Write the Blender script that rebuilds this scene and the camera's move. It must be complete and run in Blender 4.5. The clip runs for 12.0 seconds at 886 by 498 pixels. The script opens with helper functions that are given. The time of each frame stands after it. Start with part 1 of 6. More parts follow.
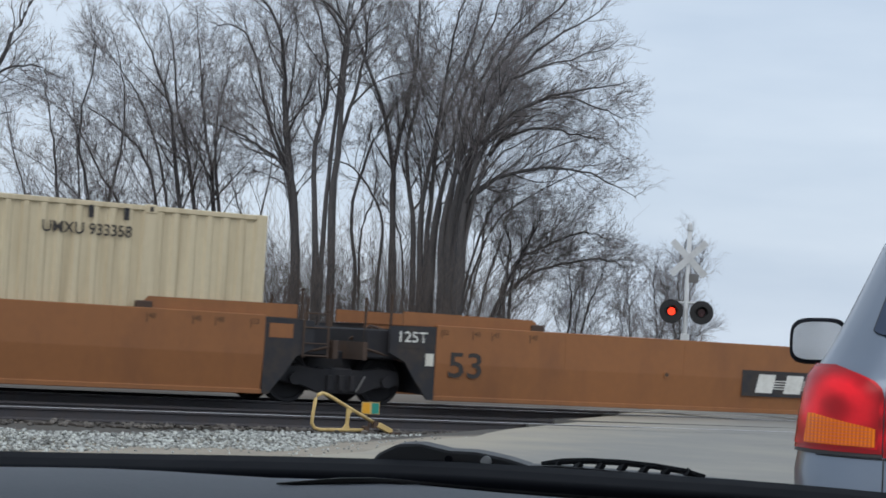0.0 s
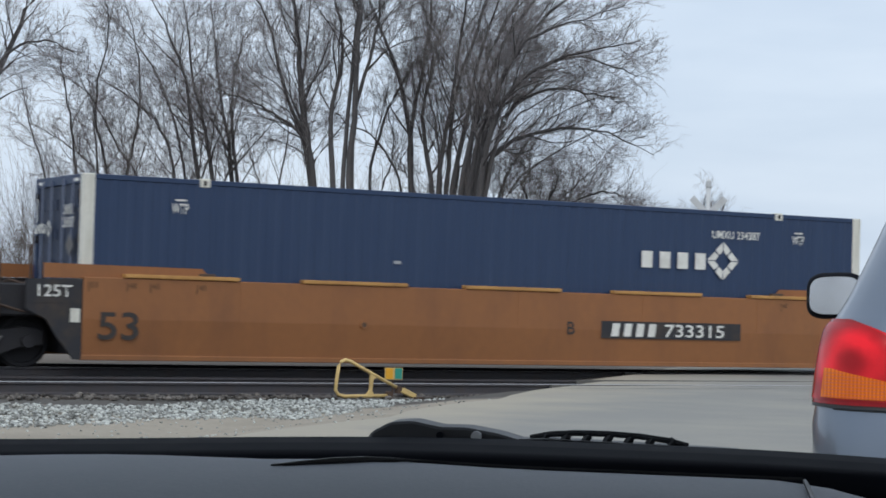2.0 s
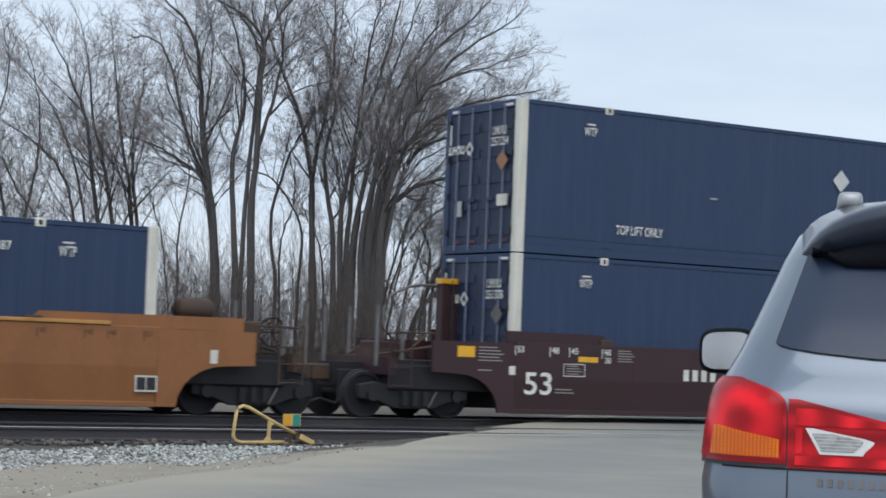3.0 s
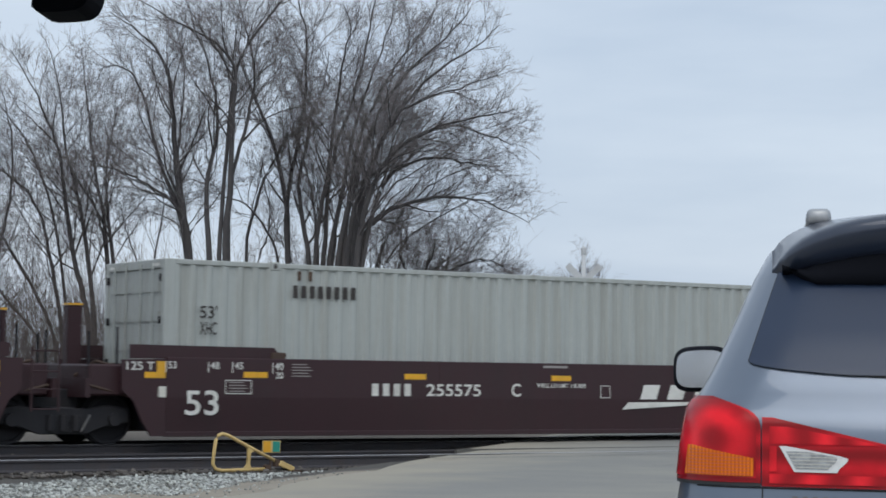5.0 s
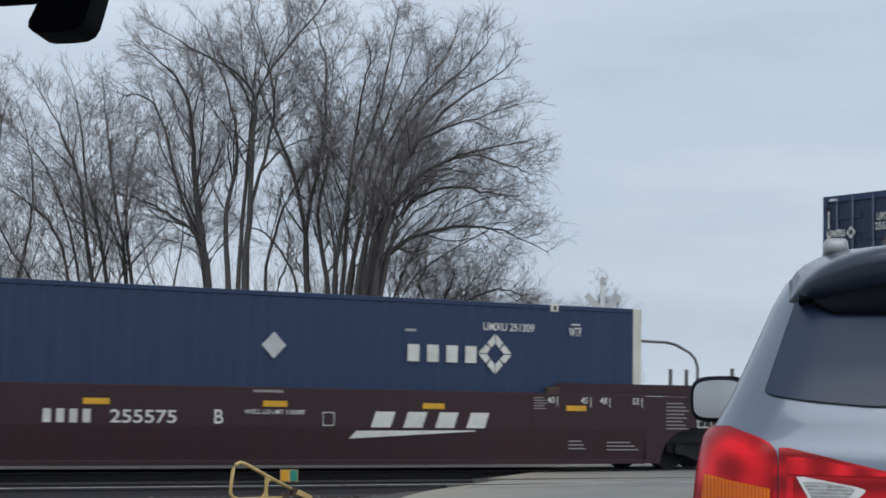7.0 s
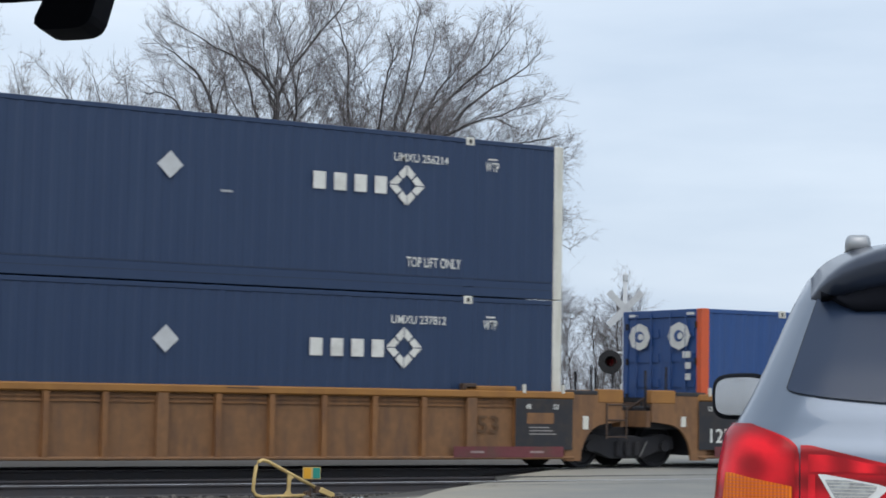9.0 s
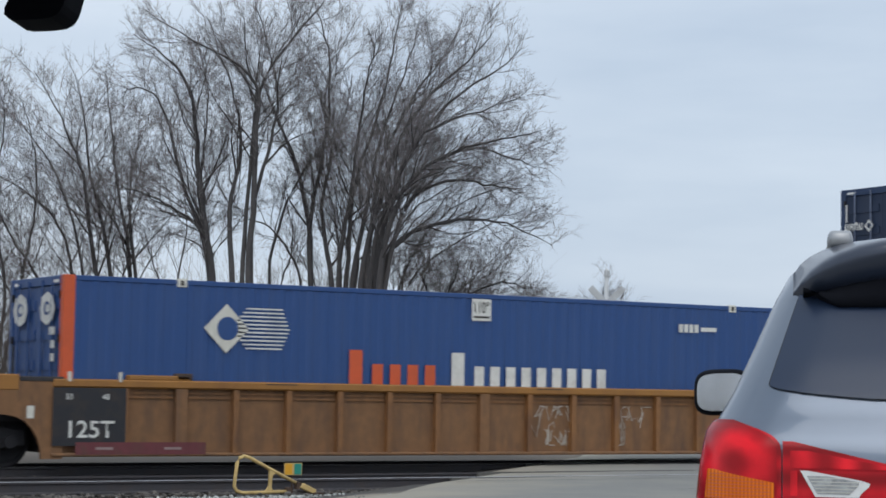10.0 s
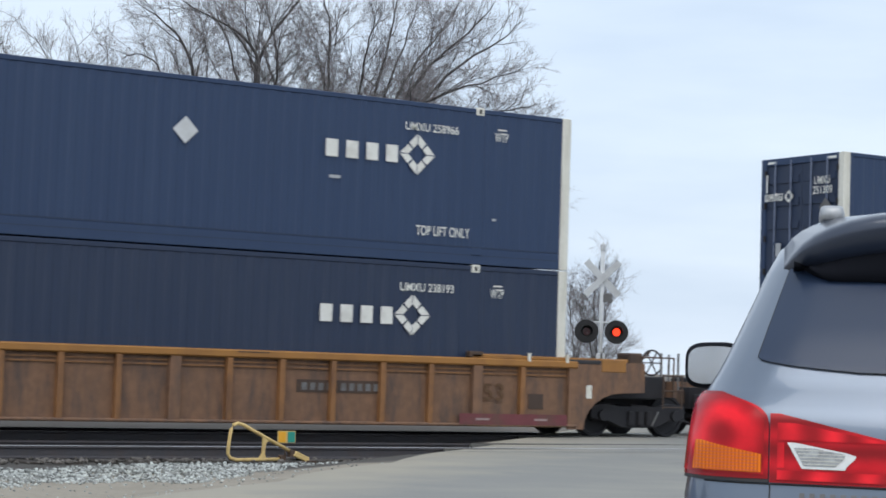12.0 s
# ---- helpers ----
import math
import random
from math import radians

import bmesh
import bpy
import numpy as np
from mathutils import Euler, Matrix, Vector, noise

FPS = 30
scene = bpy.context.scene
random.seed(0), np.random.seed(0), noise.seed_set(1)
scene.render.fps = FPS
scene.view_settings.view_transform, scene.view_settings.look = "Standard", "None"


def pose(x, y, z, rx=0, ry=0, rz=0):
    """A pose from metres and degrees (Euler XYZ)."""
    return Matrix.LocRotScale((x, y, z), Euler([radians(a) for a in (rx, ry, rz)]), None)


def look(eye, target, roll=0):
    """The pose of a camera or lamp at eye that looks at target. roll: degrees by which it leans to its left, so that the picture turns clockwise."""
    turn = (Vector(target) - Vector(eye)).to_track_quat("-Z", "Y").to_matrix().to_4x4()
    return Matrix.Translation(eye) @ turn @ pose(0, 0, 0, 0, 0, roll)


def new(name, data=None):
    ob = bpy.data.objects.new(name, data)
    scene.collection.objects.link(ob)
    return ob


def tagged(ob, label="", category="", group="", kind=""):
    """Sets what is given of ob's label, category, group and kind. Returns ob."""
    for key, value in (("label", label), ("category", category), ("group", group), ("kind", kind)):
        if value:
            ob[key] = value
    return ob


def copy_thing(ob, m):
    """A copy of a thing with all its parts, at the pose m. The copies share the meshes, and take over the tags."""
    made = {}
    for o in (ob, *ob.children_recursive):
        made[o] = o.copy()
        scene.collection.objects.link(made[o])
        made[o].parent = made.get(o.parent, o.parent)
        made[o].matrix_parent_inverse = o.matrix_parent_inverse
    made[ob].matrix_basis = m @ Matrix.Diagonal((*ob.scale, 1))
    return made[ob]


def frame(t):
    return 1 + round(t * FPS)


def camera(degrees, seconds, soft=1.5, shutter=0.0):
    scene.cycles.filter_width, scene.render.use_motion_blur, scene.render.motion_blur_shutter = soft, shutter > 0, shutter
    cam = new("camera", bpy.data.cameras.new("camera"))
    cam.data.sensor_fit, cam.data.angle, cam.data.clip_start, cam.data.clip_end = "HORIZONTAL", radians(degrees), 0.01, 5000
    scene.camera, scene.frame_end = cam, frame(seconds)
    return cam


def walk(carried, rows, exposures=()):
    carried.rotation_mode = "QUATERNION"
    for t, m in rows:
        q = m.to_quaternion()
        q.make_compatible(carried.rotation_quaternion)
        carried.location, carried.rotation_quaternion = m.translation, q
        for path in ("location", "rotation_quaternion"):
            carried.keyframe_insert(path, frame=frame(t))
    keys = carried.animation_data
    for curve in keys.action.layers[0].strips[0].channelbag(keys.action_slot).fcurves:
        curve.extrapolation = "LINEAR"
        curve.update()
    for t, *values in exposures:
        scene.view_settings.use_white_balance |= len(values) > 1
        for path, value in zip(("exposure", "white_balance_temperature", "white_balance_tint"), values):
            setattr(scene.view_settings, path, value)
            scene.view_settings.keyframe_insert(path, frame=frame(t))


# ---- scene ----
cam = camera(26.0, 12.0, soft=1.7, shutter=0.12)
PATH = [
    (0.0, pose(-0.020, 0.074, 1.289, 92.69, -3.27, -29.51)),
    (0.5, pose(-0.018, 0.049, 1.288, 92.70, -1.37, -28.80)),
    (1.0, pose(-0.041, 0.021, 1.287, 92.27, -0.75, -29.39)),
    (1.5, pose(-0.032, 0.043, 1.297, 91.22, -2.64, -29.38)),
    (2.0, pose(-0.021, 0.039, 1.298, 91.57, -1.66, -28.85)),
    (2.5, pose(-0.070, -0.013, 1.311, 91.68, -1.73, -30.07)),
    (3.0, pose(-0.037, -0.012, 1.324, 93.02, -2.20, -31.83)),
    (5.0, pose(-0.019, -0.021, 1.340, 93.67, -0.75, -32.44)),
    (5.5, pose(-0.019, -0.020, 1.340, 93.71, -0.60, -32.07)),
    (6.0, pose(-0.016, -0.011, 1.342, 94.12, -0.86, -31.64)),
    (6.5, pose(-0.007, -0.008, 1.342, 94.43, -1.26, -31.55)),
    (7.0, pose(-0.004, -0.017, 1.338, 94.54, -0.97, -31.88)),
    (9.0, pose(0.007, -0.012, 1.339, 94.45, -0.92, -31.20)),
    (9.5, pose(0.012, 0.004, 1.338, 94.31, -1.23, -31.52)),
    (10.0, pose(0.019, 0.007, 1.341, 94.33, -0.87, -31.75)),
    (10.5, pose(0.016, 0.004, 1.338, 94.10, -0.80, -31.72)),
    (11.0, pose(0.017, 0.004, 1.340, 93.94, -1.34, -31.78)),
    (11.4, pose(0.000, -0.000, 1.329, 93.83, -1.41, -31.64)),
    (11.5, pose(0.012, -0.021, 1.330, 93.70, -1.87, -31.90)),
    (12.0, pose(0.007, -0.031, 1.328, 93.49, -1.82, -31.90)),
]
EXPOSURES = [(0.0, 0.12), (1.5, 0.17), (2.5, 0.26), (3.0, 0.27), (5.0, 0.05), (7.0, -0.08), (9.0, 0.25), (9.5, 0.24), (10.0, 0.05), (11.0, 0.10), (12.0, 0.40)]
walk(cam, PATH, EXPOSURES)

# ---- world, sun, exposure ----
SUN_EL, SUN_AZ = radians(48), radians(205)
world = bpy.data.worlds.new("overcast_sky")
scene.world = world
world.use_nodes = True
wn, wl = world.node_tree.nodes, world.node_tree.links
wn.clear()
sky = wn.new("ShaderNodeTexSky")
sky.sky_type, sky.sun_disc = "NISHITA", False
sky.sun_elevation, sky.sun_rotation = SUN_EL, SUN_AZ
sky.air_density, sky.dust_density, sky.ozone_density = 1.0, 4.0, 1.0
sky_gain = wn.new("ShaderNodeVectorMath")
sky_gain.operation = "SCALE"
sky_gain.inputs["Scale"].default_value = 0.11
coord = wn.new("ShaderNodeTexCoord")
squash = wn.new("ShaderNodeMapping")
squash.inputs["Scale"].default_value = (1.0, 1.0, 4.5)
clouds = wn.new("ShaderNodeTexNoise")
clouds.inputs["Scale"].default_value = 2.6
clouds.inputs["Detail"].default_value = 7.0
clouds.inputs["Roughness"].default_value = 0.5
tone = wn.new("ShaderNodeValToRGB")
tone.color_ramp.elements[0].position, tone.color_ramp.elements[0].color = 0.32, (0.545, 0.65, 0.79, 1)
tone.color_ramp.elements[1].position, tone.color_ramp.elements[1].color = 0.72, (0.79, 0.88, 0.985, 1)
veil = wn.new("ShaderNodeMix")
veil.data_type = "RGBA"
veil.inputs["Factor"].default_value = 0.86
back = wn.new("ShaderNodeBackground")
back.inputs["Strength"].default_value = 1.0
out = wn.new("ShaderNodeOutputWorld")
wl.new(sky.outputs[0], sky_gain.inputs[0])
wl.new(coord.outputs["Generated"], squash.inputs[0])
wl.new(squash.outputs[0], clouds.inputs["Vector"])
wl.new(clouds.outputs["Fac"], tone.inputs[0])
wl.new(sky_gain.outputs[0], veil.inputs["A"])
wl.new(tone.outputs[0], veil.inputs["B"])
wl.new(veil.outputs["Result"], back.inputs["Color"])
wl.new(back.outputs[0], out.inputs[0])

sun_data = bpy.data.lights.new("sun", "SUN")
sun_data.energy, sun_data.angle, sun_data.color = 0.9, radians(45), (1.0, 0.985, 0.96)
sun = new("sun", sun_data)
sun.matrix_world = look((0, 0, 60), (28, 34, 0))

# ---- materials ----


def mat(name, color, rough=0.6, metal=0.0, vary=0.12, grain=30.0, stain=None, amount=0.0, stretch=(1, 1, 1), blot=1.2,
        bump=0.0, spec=0.5, coat=0.0, each=0.0, rvar=0.09):
    """Procedural surface: base colour, fine grain, and broad stains with their own shape, in the object's own space."""
    m = bpy.data.materials.new(name)
    m.use_nodes = True
    n, l = m.node_tree.nodes, m.node_tree.links
    b = n["Principled BSDF"]
    b.inputs["Metallic"].default_value = metal
    b.inputs["Specular IOR Level"].default_value = spec
    b.inputs["Coat Weight"].default_value = coat
    tc = n.new("ShaderNodeTexCoord")
    g = n.new("ShaderNodeTexNoise")
    g.inputs["Scale"].default_value = grain
    g.inputs["Detail"].default_value = 5.0
    l.new(tc.outputs["Object"], g.inputs["Vector"])
    lo = n.new("ShaderNodeMix")
    lo.data_type = "RGBA"
    lo.inputs["A"].default_value = (*[c * (1 - vary) for c in color], 1)
    lo.inputs["B"].default_value = (*[min(1, c * (1 + vary)) for c in color], 1)
    l.new(g.outputs["Fac"], lo.inputs["Factor"])
    result = lo.outputs["Result"]
    if stain:
        mp = n.new("ShaderNodeMapping")
        mp.inputs["Scale"].default_value = stretch
        l.new(tc.outputs["Object"], mp.inputs["Vector"])
        s = n.new("ShaderNodeTexNoise")
        s.inputs["Scale"].default_value = blot
        s.inputs["Detail"].default_value = 8.0
        s.inputs["Roughness"].default_value = 0.62
        l.new(mp.outputs[0], s.inputs["Vector"])
        r = n.new("ShaderNodeMapRange")
        r.inputs["From Min"].default_value, r.inputs["From Max"].default_value = 0.46, 0.74
        r.inputs["To Max"].default_value = amount
        l.new(s.outputs["Fac"], r.inputs["Value"])
        st = n.new("ShaderNodeMix")
        st.data_type = "RGBA"
        st.inputs["B"].default_value = (*stain, 1)
        l.new(r.outputs[0], st.inputs["Factor"])
        l.new(result, st.inputs["A"])
        result = st.outputs["Result"]
    if each:
        info = n.new("ShaderNodeObjectInfo")
        hs = n.new("ShaderNodeHueSaturation")
        rr = n.new("ShaderNodeMapRange")
        rr.inputs["To Min"].default_value, rr.inputs["To Max"].default_value = 1 - each, 1 + each
        l.new(info.outputs["Random"], rr.inputs["Value"])
        l.new(rr.outputs[0], hs.inputs["Value"])
        l.new(result, hs.inputs["Color"])
        result = hs.outputs["Color"]
    l.new(result, b.inputs["Base Color"])
    rg = n.new("ShaderNodeMapRange")
    rg.inputs["To Min"].default_value, rg.inputs["To Max"].default_value = max(0.03, rough - rvar), min(1, rough + rvar)
    l.new(g.outputs["Fac"], rg.inputs["Value"])
    l.new(rg.outputs[0], b.inputs["Roughness"])
    if bump:
        bp = n.new("ShaderNodeBump")
        bp.inputs["Strength"].default_value = 0.6
        bp.inputs["Distance"].default_value = bump
        l.new(g.outputs["Fac"], bp.inputs["Height"])
        l.new(bp.outputs[0], b.inputs["Normal"])
    return m


def glow(name, color, strength):
    m = bpy.data.materials.new(name)
    m.use_nodes = True
    b = m.node_tree.nodes["Principled BSDF"]
    b.inputs["Base Color"].default_value = (*color, 1)
    b.inputs["Emission Color"].default_value = (*color, 1)
    b.inputs["Emission Strength"].default_value = strength
    return m


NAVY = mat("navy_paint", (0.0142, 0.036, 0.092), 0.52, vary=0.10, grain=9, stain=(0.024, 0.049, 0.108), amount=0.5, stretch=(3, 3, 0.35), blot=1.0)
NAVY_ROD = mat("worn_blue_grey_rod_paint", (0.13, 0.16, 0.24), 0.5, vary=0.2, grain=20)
NAVY_DARK = mat("dark_navy", (0.012, 0.025, 0.060), 0.55, vary=0.12, grain=9, stain=(0.03, 0.04, 0.07), amount=0.5, stretch=(3, 3, 0.35))
BRIGHT_BLUE = mat("bright_blue_paint", (0.018, 0.066, 0.215), 0.5, vary=0.08, grain=9, stain=(0.04, 0.08, 0.2), amount=0.5, stretch=(3, 3, 0.35))
GREY_STEEL = mat("pale_grey_paint", (0.40, 0.43, 0.415), 0.55, vary=0.07, grain=8, stain=(0.26, 0.25, 0.21), amount=0.55, stretch=(5, 5, 0.25))
CREAM = mat("cream_paint", (0.60, 0.515, 0.35), 0.55, vary=0.07, grain=8, stain=(0.30, 0.22, 0.12), amount=0.55, stretch=(5, 5, 0.25))
WHITE = mat("dull_white_paint", (0.66, 0.65, 0.58), 0.6, vary=0.1, grain=14, stain=(0.3, 0.27, 0.2), amount=0.5, stretch=(4, 4, 0.6))
LETTER = mat("white_lettering", (0.70, 0.70, 0.66), 0.6, vary=0.12, grain=25, stain=(0.4, 0.38, 0.34), amount=0.6, blot=3)
FAINT_LETTER = mat("faint_small_lettering", (0.30, 0.28, 0.27), 0.6, vary=0.3, grain=40)
DARK_LETTER = mat("dark_lettering", (0.035, 0.030, 0.028), 0.65, vary=0.2, grain=25)
FADED_LETTER = mat("faded_dark_lettering", (0.10, 0.05, 0.02), 0.65, vary=0.25, grain=25)
ORANGE = mat("orange_paint", (0.62, 0.10, 0.03), 0.55, vary=0.1, grain=12, stain=(0.3, 0.08, 0.04), amount=0.4)
TTX_YELLOW = mat("weathered_yellow_paint", (0.275, 0.110, 0.037), 0.55, vary=0.12, grain=7, stain=(0.165, 0.068, 0.030), amount=0.6, stretch=(1.2, 1.2, 0.5), blot=1.1)
TTX_RUSTY = mat("rusty_yellow_paint", (0.182, 0.098, 0.056), 0.7, vary=0.4, grain=7, stain=(0.072, 0.052, 0.045), amount=1.0, stretch=(3.4, 3.4, 0.9), blot=1.6)
TTX_WORN = mat("worn_yellow_paint", (0.215, 0.107, 0.046), 0.68, vary=0.3, grain=7, stain=(0.105, 0.060, 0.038), amount=0.9, stretch=(3.0, 3.0, 0.8), blot=1.4)
LIP_YELLOW = mat("faded_yellow_lip_paint", (0.46, 0.24, 0.07), 0.6, vary=0.15, grain=9, stain=(0.26, 0.12, 0.04), amount=0.7, blot=2)
TTX_CHORD = mat("yellow_top_chord_paint", (0.32, 0.145, 0.032), 0.55, vary=0.12, grain=9, stain=(0.16, 0.07, 0.025), amount=0.6, blot=1.5)
TTX_POST = mat("yellow_post_paint", (0.25, 0.115, 0.040), 0.6, vary=0.2, grain=9, stain=(0.10, 0.05, 0.03), amount=0.9, stretch=(2, 2, 0.6), blot=2)
MAROON = mat("maroon_paint", (0.0345, 0.0118, 0.0155), 0.58, vary=0.12, grain=8, stain=(0.026, 0.0125, 0.0145), amount=0.7, stretch=(1.5, 1.5, 0.4))
BLACK_STEEL = mat("grimy_black_steel", (0.014, 0.014, 0.018), 0.75, vary=0.3, grain=12, stain=(0.030, 0.025, 0.023), amount=0.5, blot=2)
BLACK_PANEL = mat("black_panel_paint", (0.022, 0.023, 0.028), 0.7, vary=0.25, grain=9, stain=(0.060, 0.042, 0.030), amount=0.8, blot=3)
BROWN_GRIME = mat("brown_grimy_steel", (0.06, 0.038, 0.028), 0.75, vary=0.25, grain=12, stain=(0.11, 0.06, 0.03), amount=0.6, blot=2)
GALV = mat("galvanised_steel", (0.42, 0.43, 0.44), 0.45, metal=0.6, vary=0.1, grain=14)
REFLECT_YELLOW = mat("yellow_reflector_sheet", (0.75, 0.40, 0.02), 0.4, vary=0.08, grain=20, stain=(0.35, 0.2, 0.05), amount=0.4, blot=4)
REFLECT_RED = mat("faded_red_reflector_sheet", (0.145, 0.036, 0.042), 0.65, vary=0.3, grain=9, stain=(0.10, 0.055, 0.04), amount=1.0, blot=2.5)
REFLECT_PALE = mat("dirty_pale_reflector_sheet", (0.30, 0.22, 0.21), 0.6, vary=0.25, grain=14)
GRAFFITI = mat("pale_graffiti_paint", (0.52, 0.48, 0.42), 0.6, vary=0.2, grain=30)
RAIL_SIDE = mat("grimy_rail_side", (0.052, 0.050, 0.056), 0.8, vary=0.3, grain=20, stain=(0.07, 0.050, 0.04), amount=0.5, blot=3)
RAIL_TOP = mat("polished_rail_head", (0.46, 0.46, 0.47), 0.45, metal=0.4, vary=0.1, grain=20)
RAIL_RUST = mat("dull_rusty_rail_head", (0.035, 0.032, 0.033), 0.95, spec=0.08, vary=0.3, grain=20)
TIE = mat("creosoted_wood", (0.055, 0.045, 0.038), 0.85, vary=0.3, grain=14, stain=(0.10, 0.085, 0.07), amount=0.6, stretch=(4, 0.6, 4), blot=3, bump=0.006, each=0.25)
YELLOW_PIPE = mat("chipped_yellow_paint", (0.60, 0.43, 0.17), 0.5, vary=0.1, grain=25, stain=(0.25, 0.13, 0.05), amount=0.5, blot=6)
FLAG_YELLOW = mat("flag_yellow_paint", (0.72, 0.36, 0.02), 0.5, vary=0.08)
FLAG_GREEN = mat("flag_teal_paint", (0.02, 0.26, 0.20), 0.5, vary=0.08)
BARK = mat("grey_brown_bark", (0.074, 0.070, 0.072), 0.9, vary=0.3, grain=8, stain=(0.11, 0.104, 0.100), amount=0.7, stretch=(2, 2, 0.5), blot=2, bump=0.02)
TWIG = mat("winter_twig_bark", (0.205, 0.188, 0.190), 0.9, vary=0.25, grain=3)
SHRUB = mat("dry_shrub_bark", (0.110, 0.090, 0.080), 0.9, vary=0.3, grain=3)
CAR_GREY = mat("blue_grey_metallic_paint", (0.145, 0.177, 0.226), 0.30, metal=0.6, vary=0.01, grain=40, spec=0.5, coat=0.8, stain=(0.17, 0.195, 0.235), amount=0.4, blot=3, rvar=0.01)
CAR_GLASS = mat("dusty_tinted_car_glass", (0.022, 0.036, 0.070), 0.30, vary=0.05, grain=4, spec=0.42, rvar=0.03)
# the body paint again, darkened to stand in for the spoiler's shade
CAR_SPOILER = mat("shaded_spoiler_paint", (0.030, 0.040, 0.066), 0.35, metal=0.2, vary=0.01, grain=40, coat=0.6, rvar=0.01)
CAR_TRIM = mat("black_car_trim", (0.012, 0.012, 0.013), 0.5, vary=0.1, grain=20)
RUBBER = mat("tyre_rubber", (0.02, 0.02, 0.02), 0.85, vary=0.2, grain=30)


def lamp_plastic(name, dark, bright, scale, direction="Z", bend=2.0):
    """Coloured plastic under a glossy skin: bands of deep and bright colour, for lens ribs and painted highlights."""
    m = bpy.data.materials.new(name)
    m.use_nodes = True
    n, l = m.node_tree.nodes, m.node_tree.links
    b = n["Principled BSDF"]
    b.inputs["Roughness"].default_value = 0.22
    b.inputs["Specular IOR Level"].default_value = 0.2
    b.inputs["Coat Weight"].default_value = 0.08
    b.inputs["Coat Roughness"].default_value = 0.04
    tc = n.new("ShaderNodeTexCoord")
    w = n.new("ShaderNodeTexWave")
    # rings put the red lens's curved highlight into the colour
    if direction == "RINGS":
        w.wave_type, w.rings_direction = "RINGS", "Y"
    else:
        w.bands_direction = direction
    w.inputs["Scale"].default_value = scale
    w.inputs["Distortion"].default_value = bend
    w.inputs["Detail"].default_value = 3.0
    w.inputs["Detail Scale"].default_value = 1.4
    g = n.new("ShaderNodeTexNoise")
    g.inputs["Scale"].default_value = 9.0
    g.inputs["Detail"].default_value = 4.0
    at = n.new("ShaderNodeMapping")
    at.inputs["Location"].default_value = (0.80, 0.0, -0.985) if direction == "RINGS" else (0, 0, 0)
    l.new(tc.outputs["Object"], at.inputs["Vector"])
    l.new(at.outputs[0], w.inputs["Vector"])
    l.new(tc.outputs["Object"], g.inputs["Vector"])
    mul = n.new("ShaderNodeMath")
    mul.operation = "MULTIPLY"
    l.new(w.outputs["Fac"], mul.inputs[0])
    l.new(g.outputs["Fac"], mul.inputs[1])
    mr = n.new("ShaderNodeMapRange")
    mr.inputs["From Min"].default_value, mr.inputs["From Max"].default_value = 0.02, 0.60
    l.new(mul.outputs[0], mr.inputs["Value"])
    mix = n.new("ShaderNodeMix")
    mix.data_type = "RGBA"
    mix.inputs["A"].default_value = (*dark, 1)
    mix.inputs["B"].default_value = (*bright, 1)
    l.new(mr.outputs[0], mix.inputs["Factor"])
    l.new(mix.outputs["Result"], b.inputs["Base Color"])
    bp = n.new("ShaderNodeBump")
    bp.inputs["Strength"].default_value = 0.06
    bp.inputs["Distance"].default_value = 0.01
    l.new(w.outputs["Fac"], bp.inputs["Height"])
    l.new(bp.outputs[0], b.inputs["Normal"])
    return m


LAMP_RED = lamp_plastic("red_lamp_plastic", (0.34, 0.003, 0.007), (0.92, 0.014, 0.026), 2.6, "RINGS", 2.5)
LAMP_DEEP = lamp_plastic("deep_red_lamp_plastic", (0.26, 0.003, 0.006), (0.68, 0.008, 0.018), 4.0, "Z", 1.0)
LAMP_AMBER = lamp_plastic("amber_lamp_plastic", (0.62, 0.115, 0.002), (0.95, 0.25, 0.008), 30.0, "X", 0.5)
LAMP_CLEAR = mat("clear_lamp_plastic", (0.72, 0.72, 0.70), 0.15, vary=0.15, grain=60, coat=1.0)
LAMP_GLASS = mat("faceted_clear_lens", (0.33, 0.34, 0.34), 0.12, vary=0.85, grain=55, coat=1.0)
GALV_DIRTY = mat("dirty_grey_steel", (0.16, 0.16, 0.16), 0.55, metal=0.3, vary=0.3, grain=12, stain=(0.07, 0.05, 0.04), amount=0.8, blot=3)
MIRROR = mat("mirror_glass", (0.75, 0.77, 0.80), 0.06, metal=1.0, vary=0.02, grain=4)
DASH = mat("grey_dashboard_plastic", (0.140, 0.155, 0.182), 0.62, vary=0.05, grain=400, stain=(0.175, 0.19, 0.215), amount=0.5, blot=6, bump=0.0003)
FRIT = mat("black_ceramic_band", (0.010, 0.011, 0.015), 0.7, vary=0.1, grain=40, spec=0.03)
WIPER = mat("black_wiper_plastic", (0.018, 0.019, 0.022), 0.5, vary=0.15, grain=60, stain=(0.04, 0.045, 0.05), amount=0.5, blot=20)
SIGN_WHITE = mat("weathered_sign_aluminium", (0.55, 0.57, 0.58), 0.5, vary=0.08, grain=10, stain=(0.38, 0.38, 0.38), amount=0.5, blot=3)
TAN_PLACARD = mat("faded_orange_placard", (0.30, 0.15, 0.08), 0.6, vary=0.2, grain=20)
SIGNAL_BLACK = mat("black_signal_housing", (0.012, 0.012, 0.013), 0.6, vary=0.1, grain=12)
LENS_DARK = mat("unlit_red_lens", (0.07, 0.008, 0.010), 0.25, vary=0.1, grain=12)
LENS_LIT = glow("lit_red_lens", (1.0, 0.045, 0.015), 1.5)
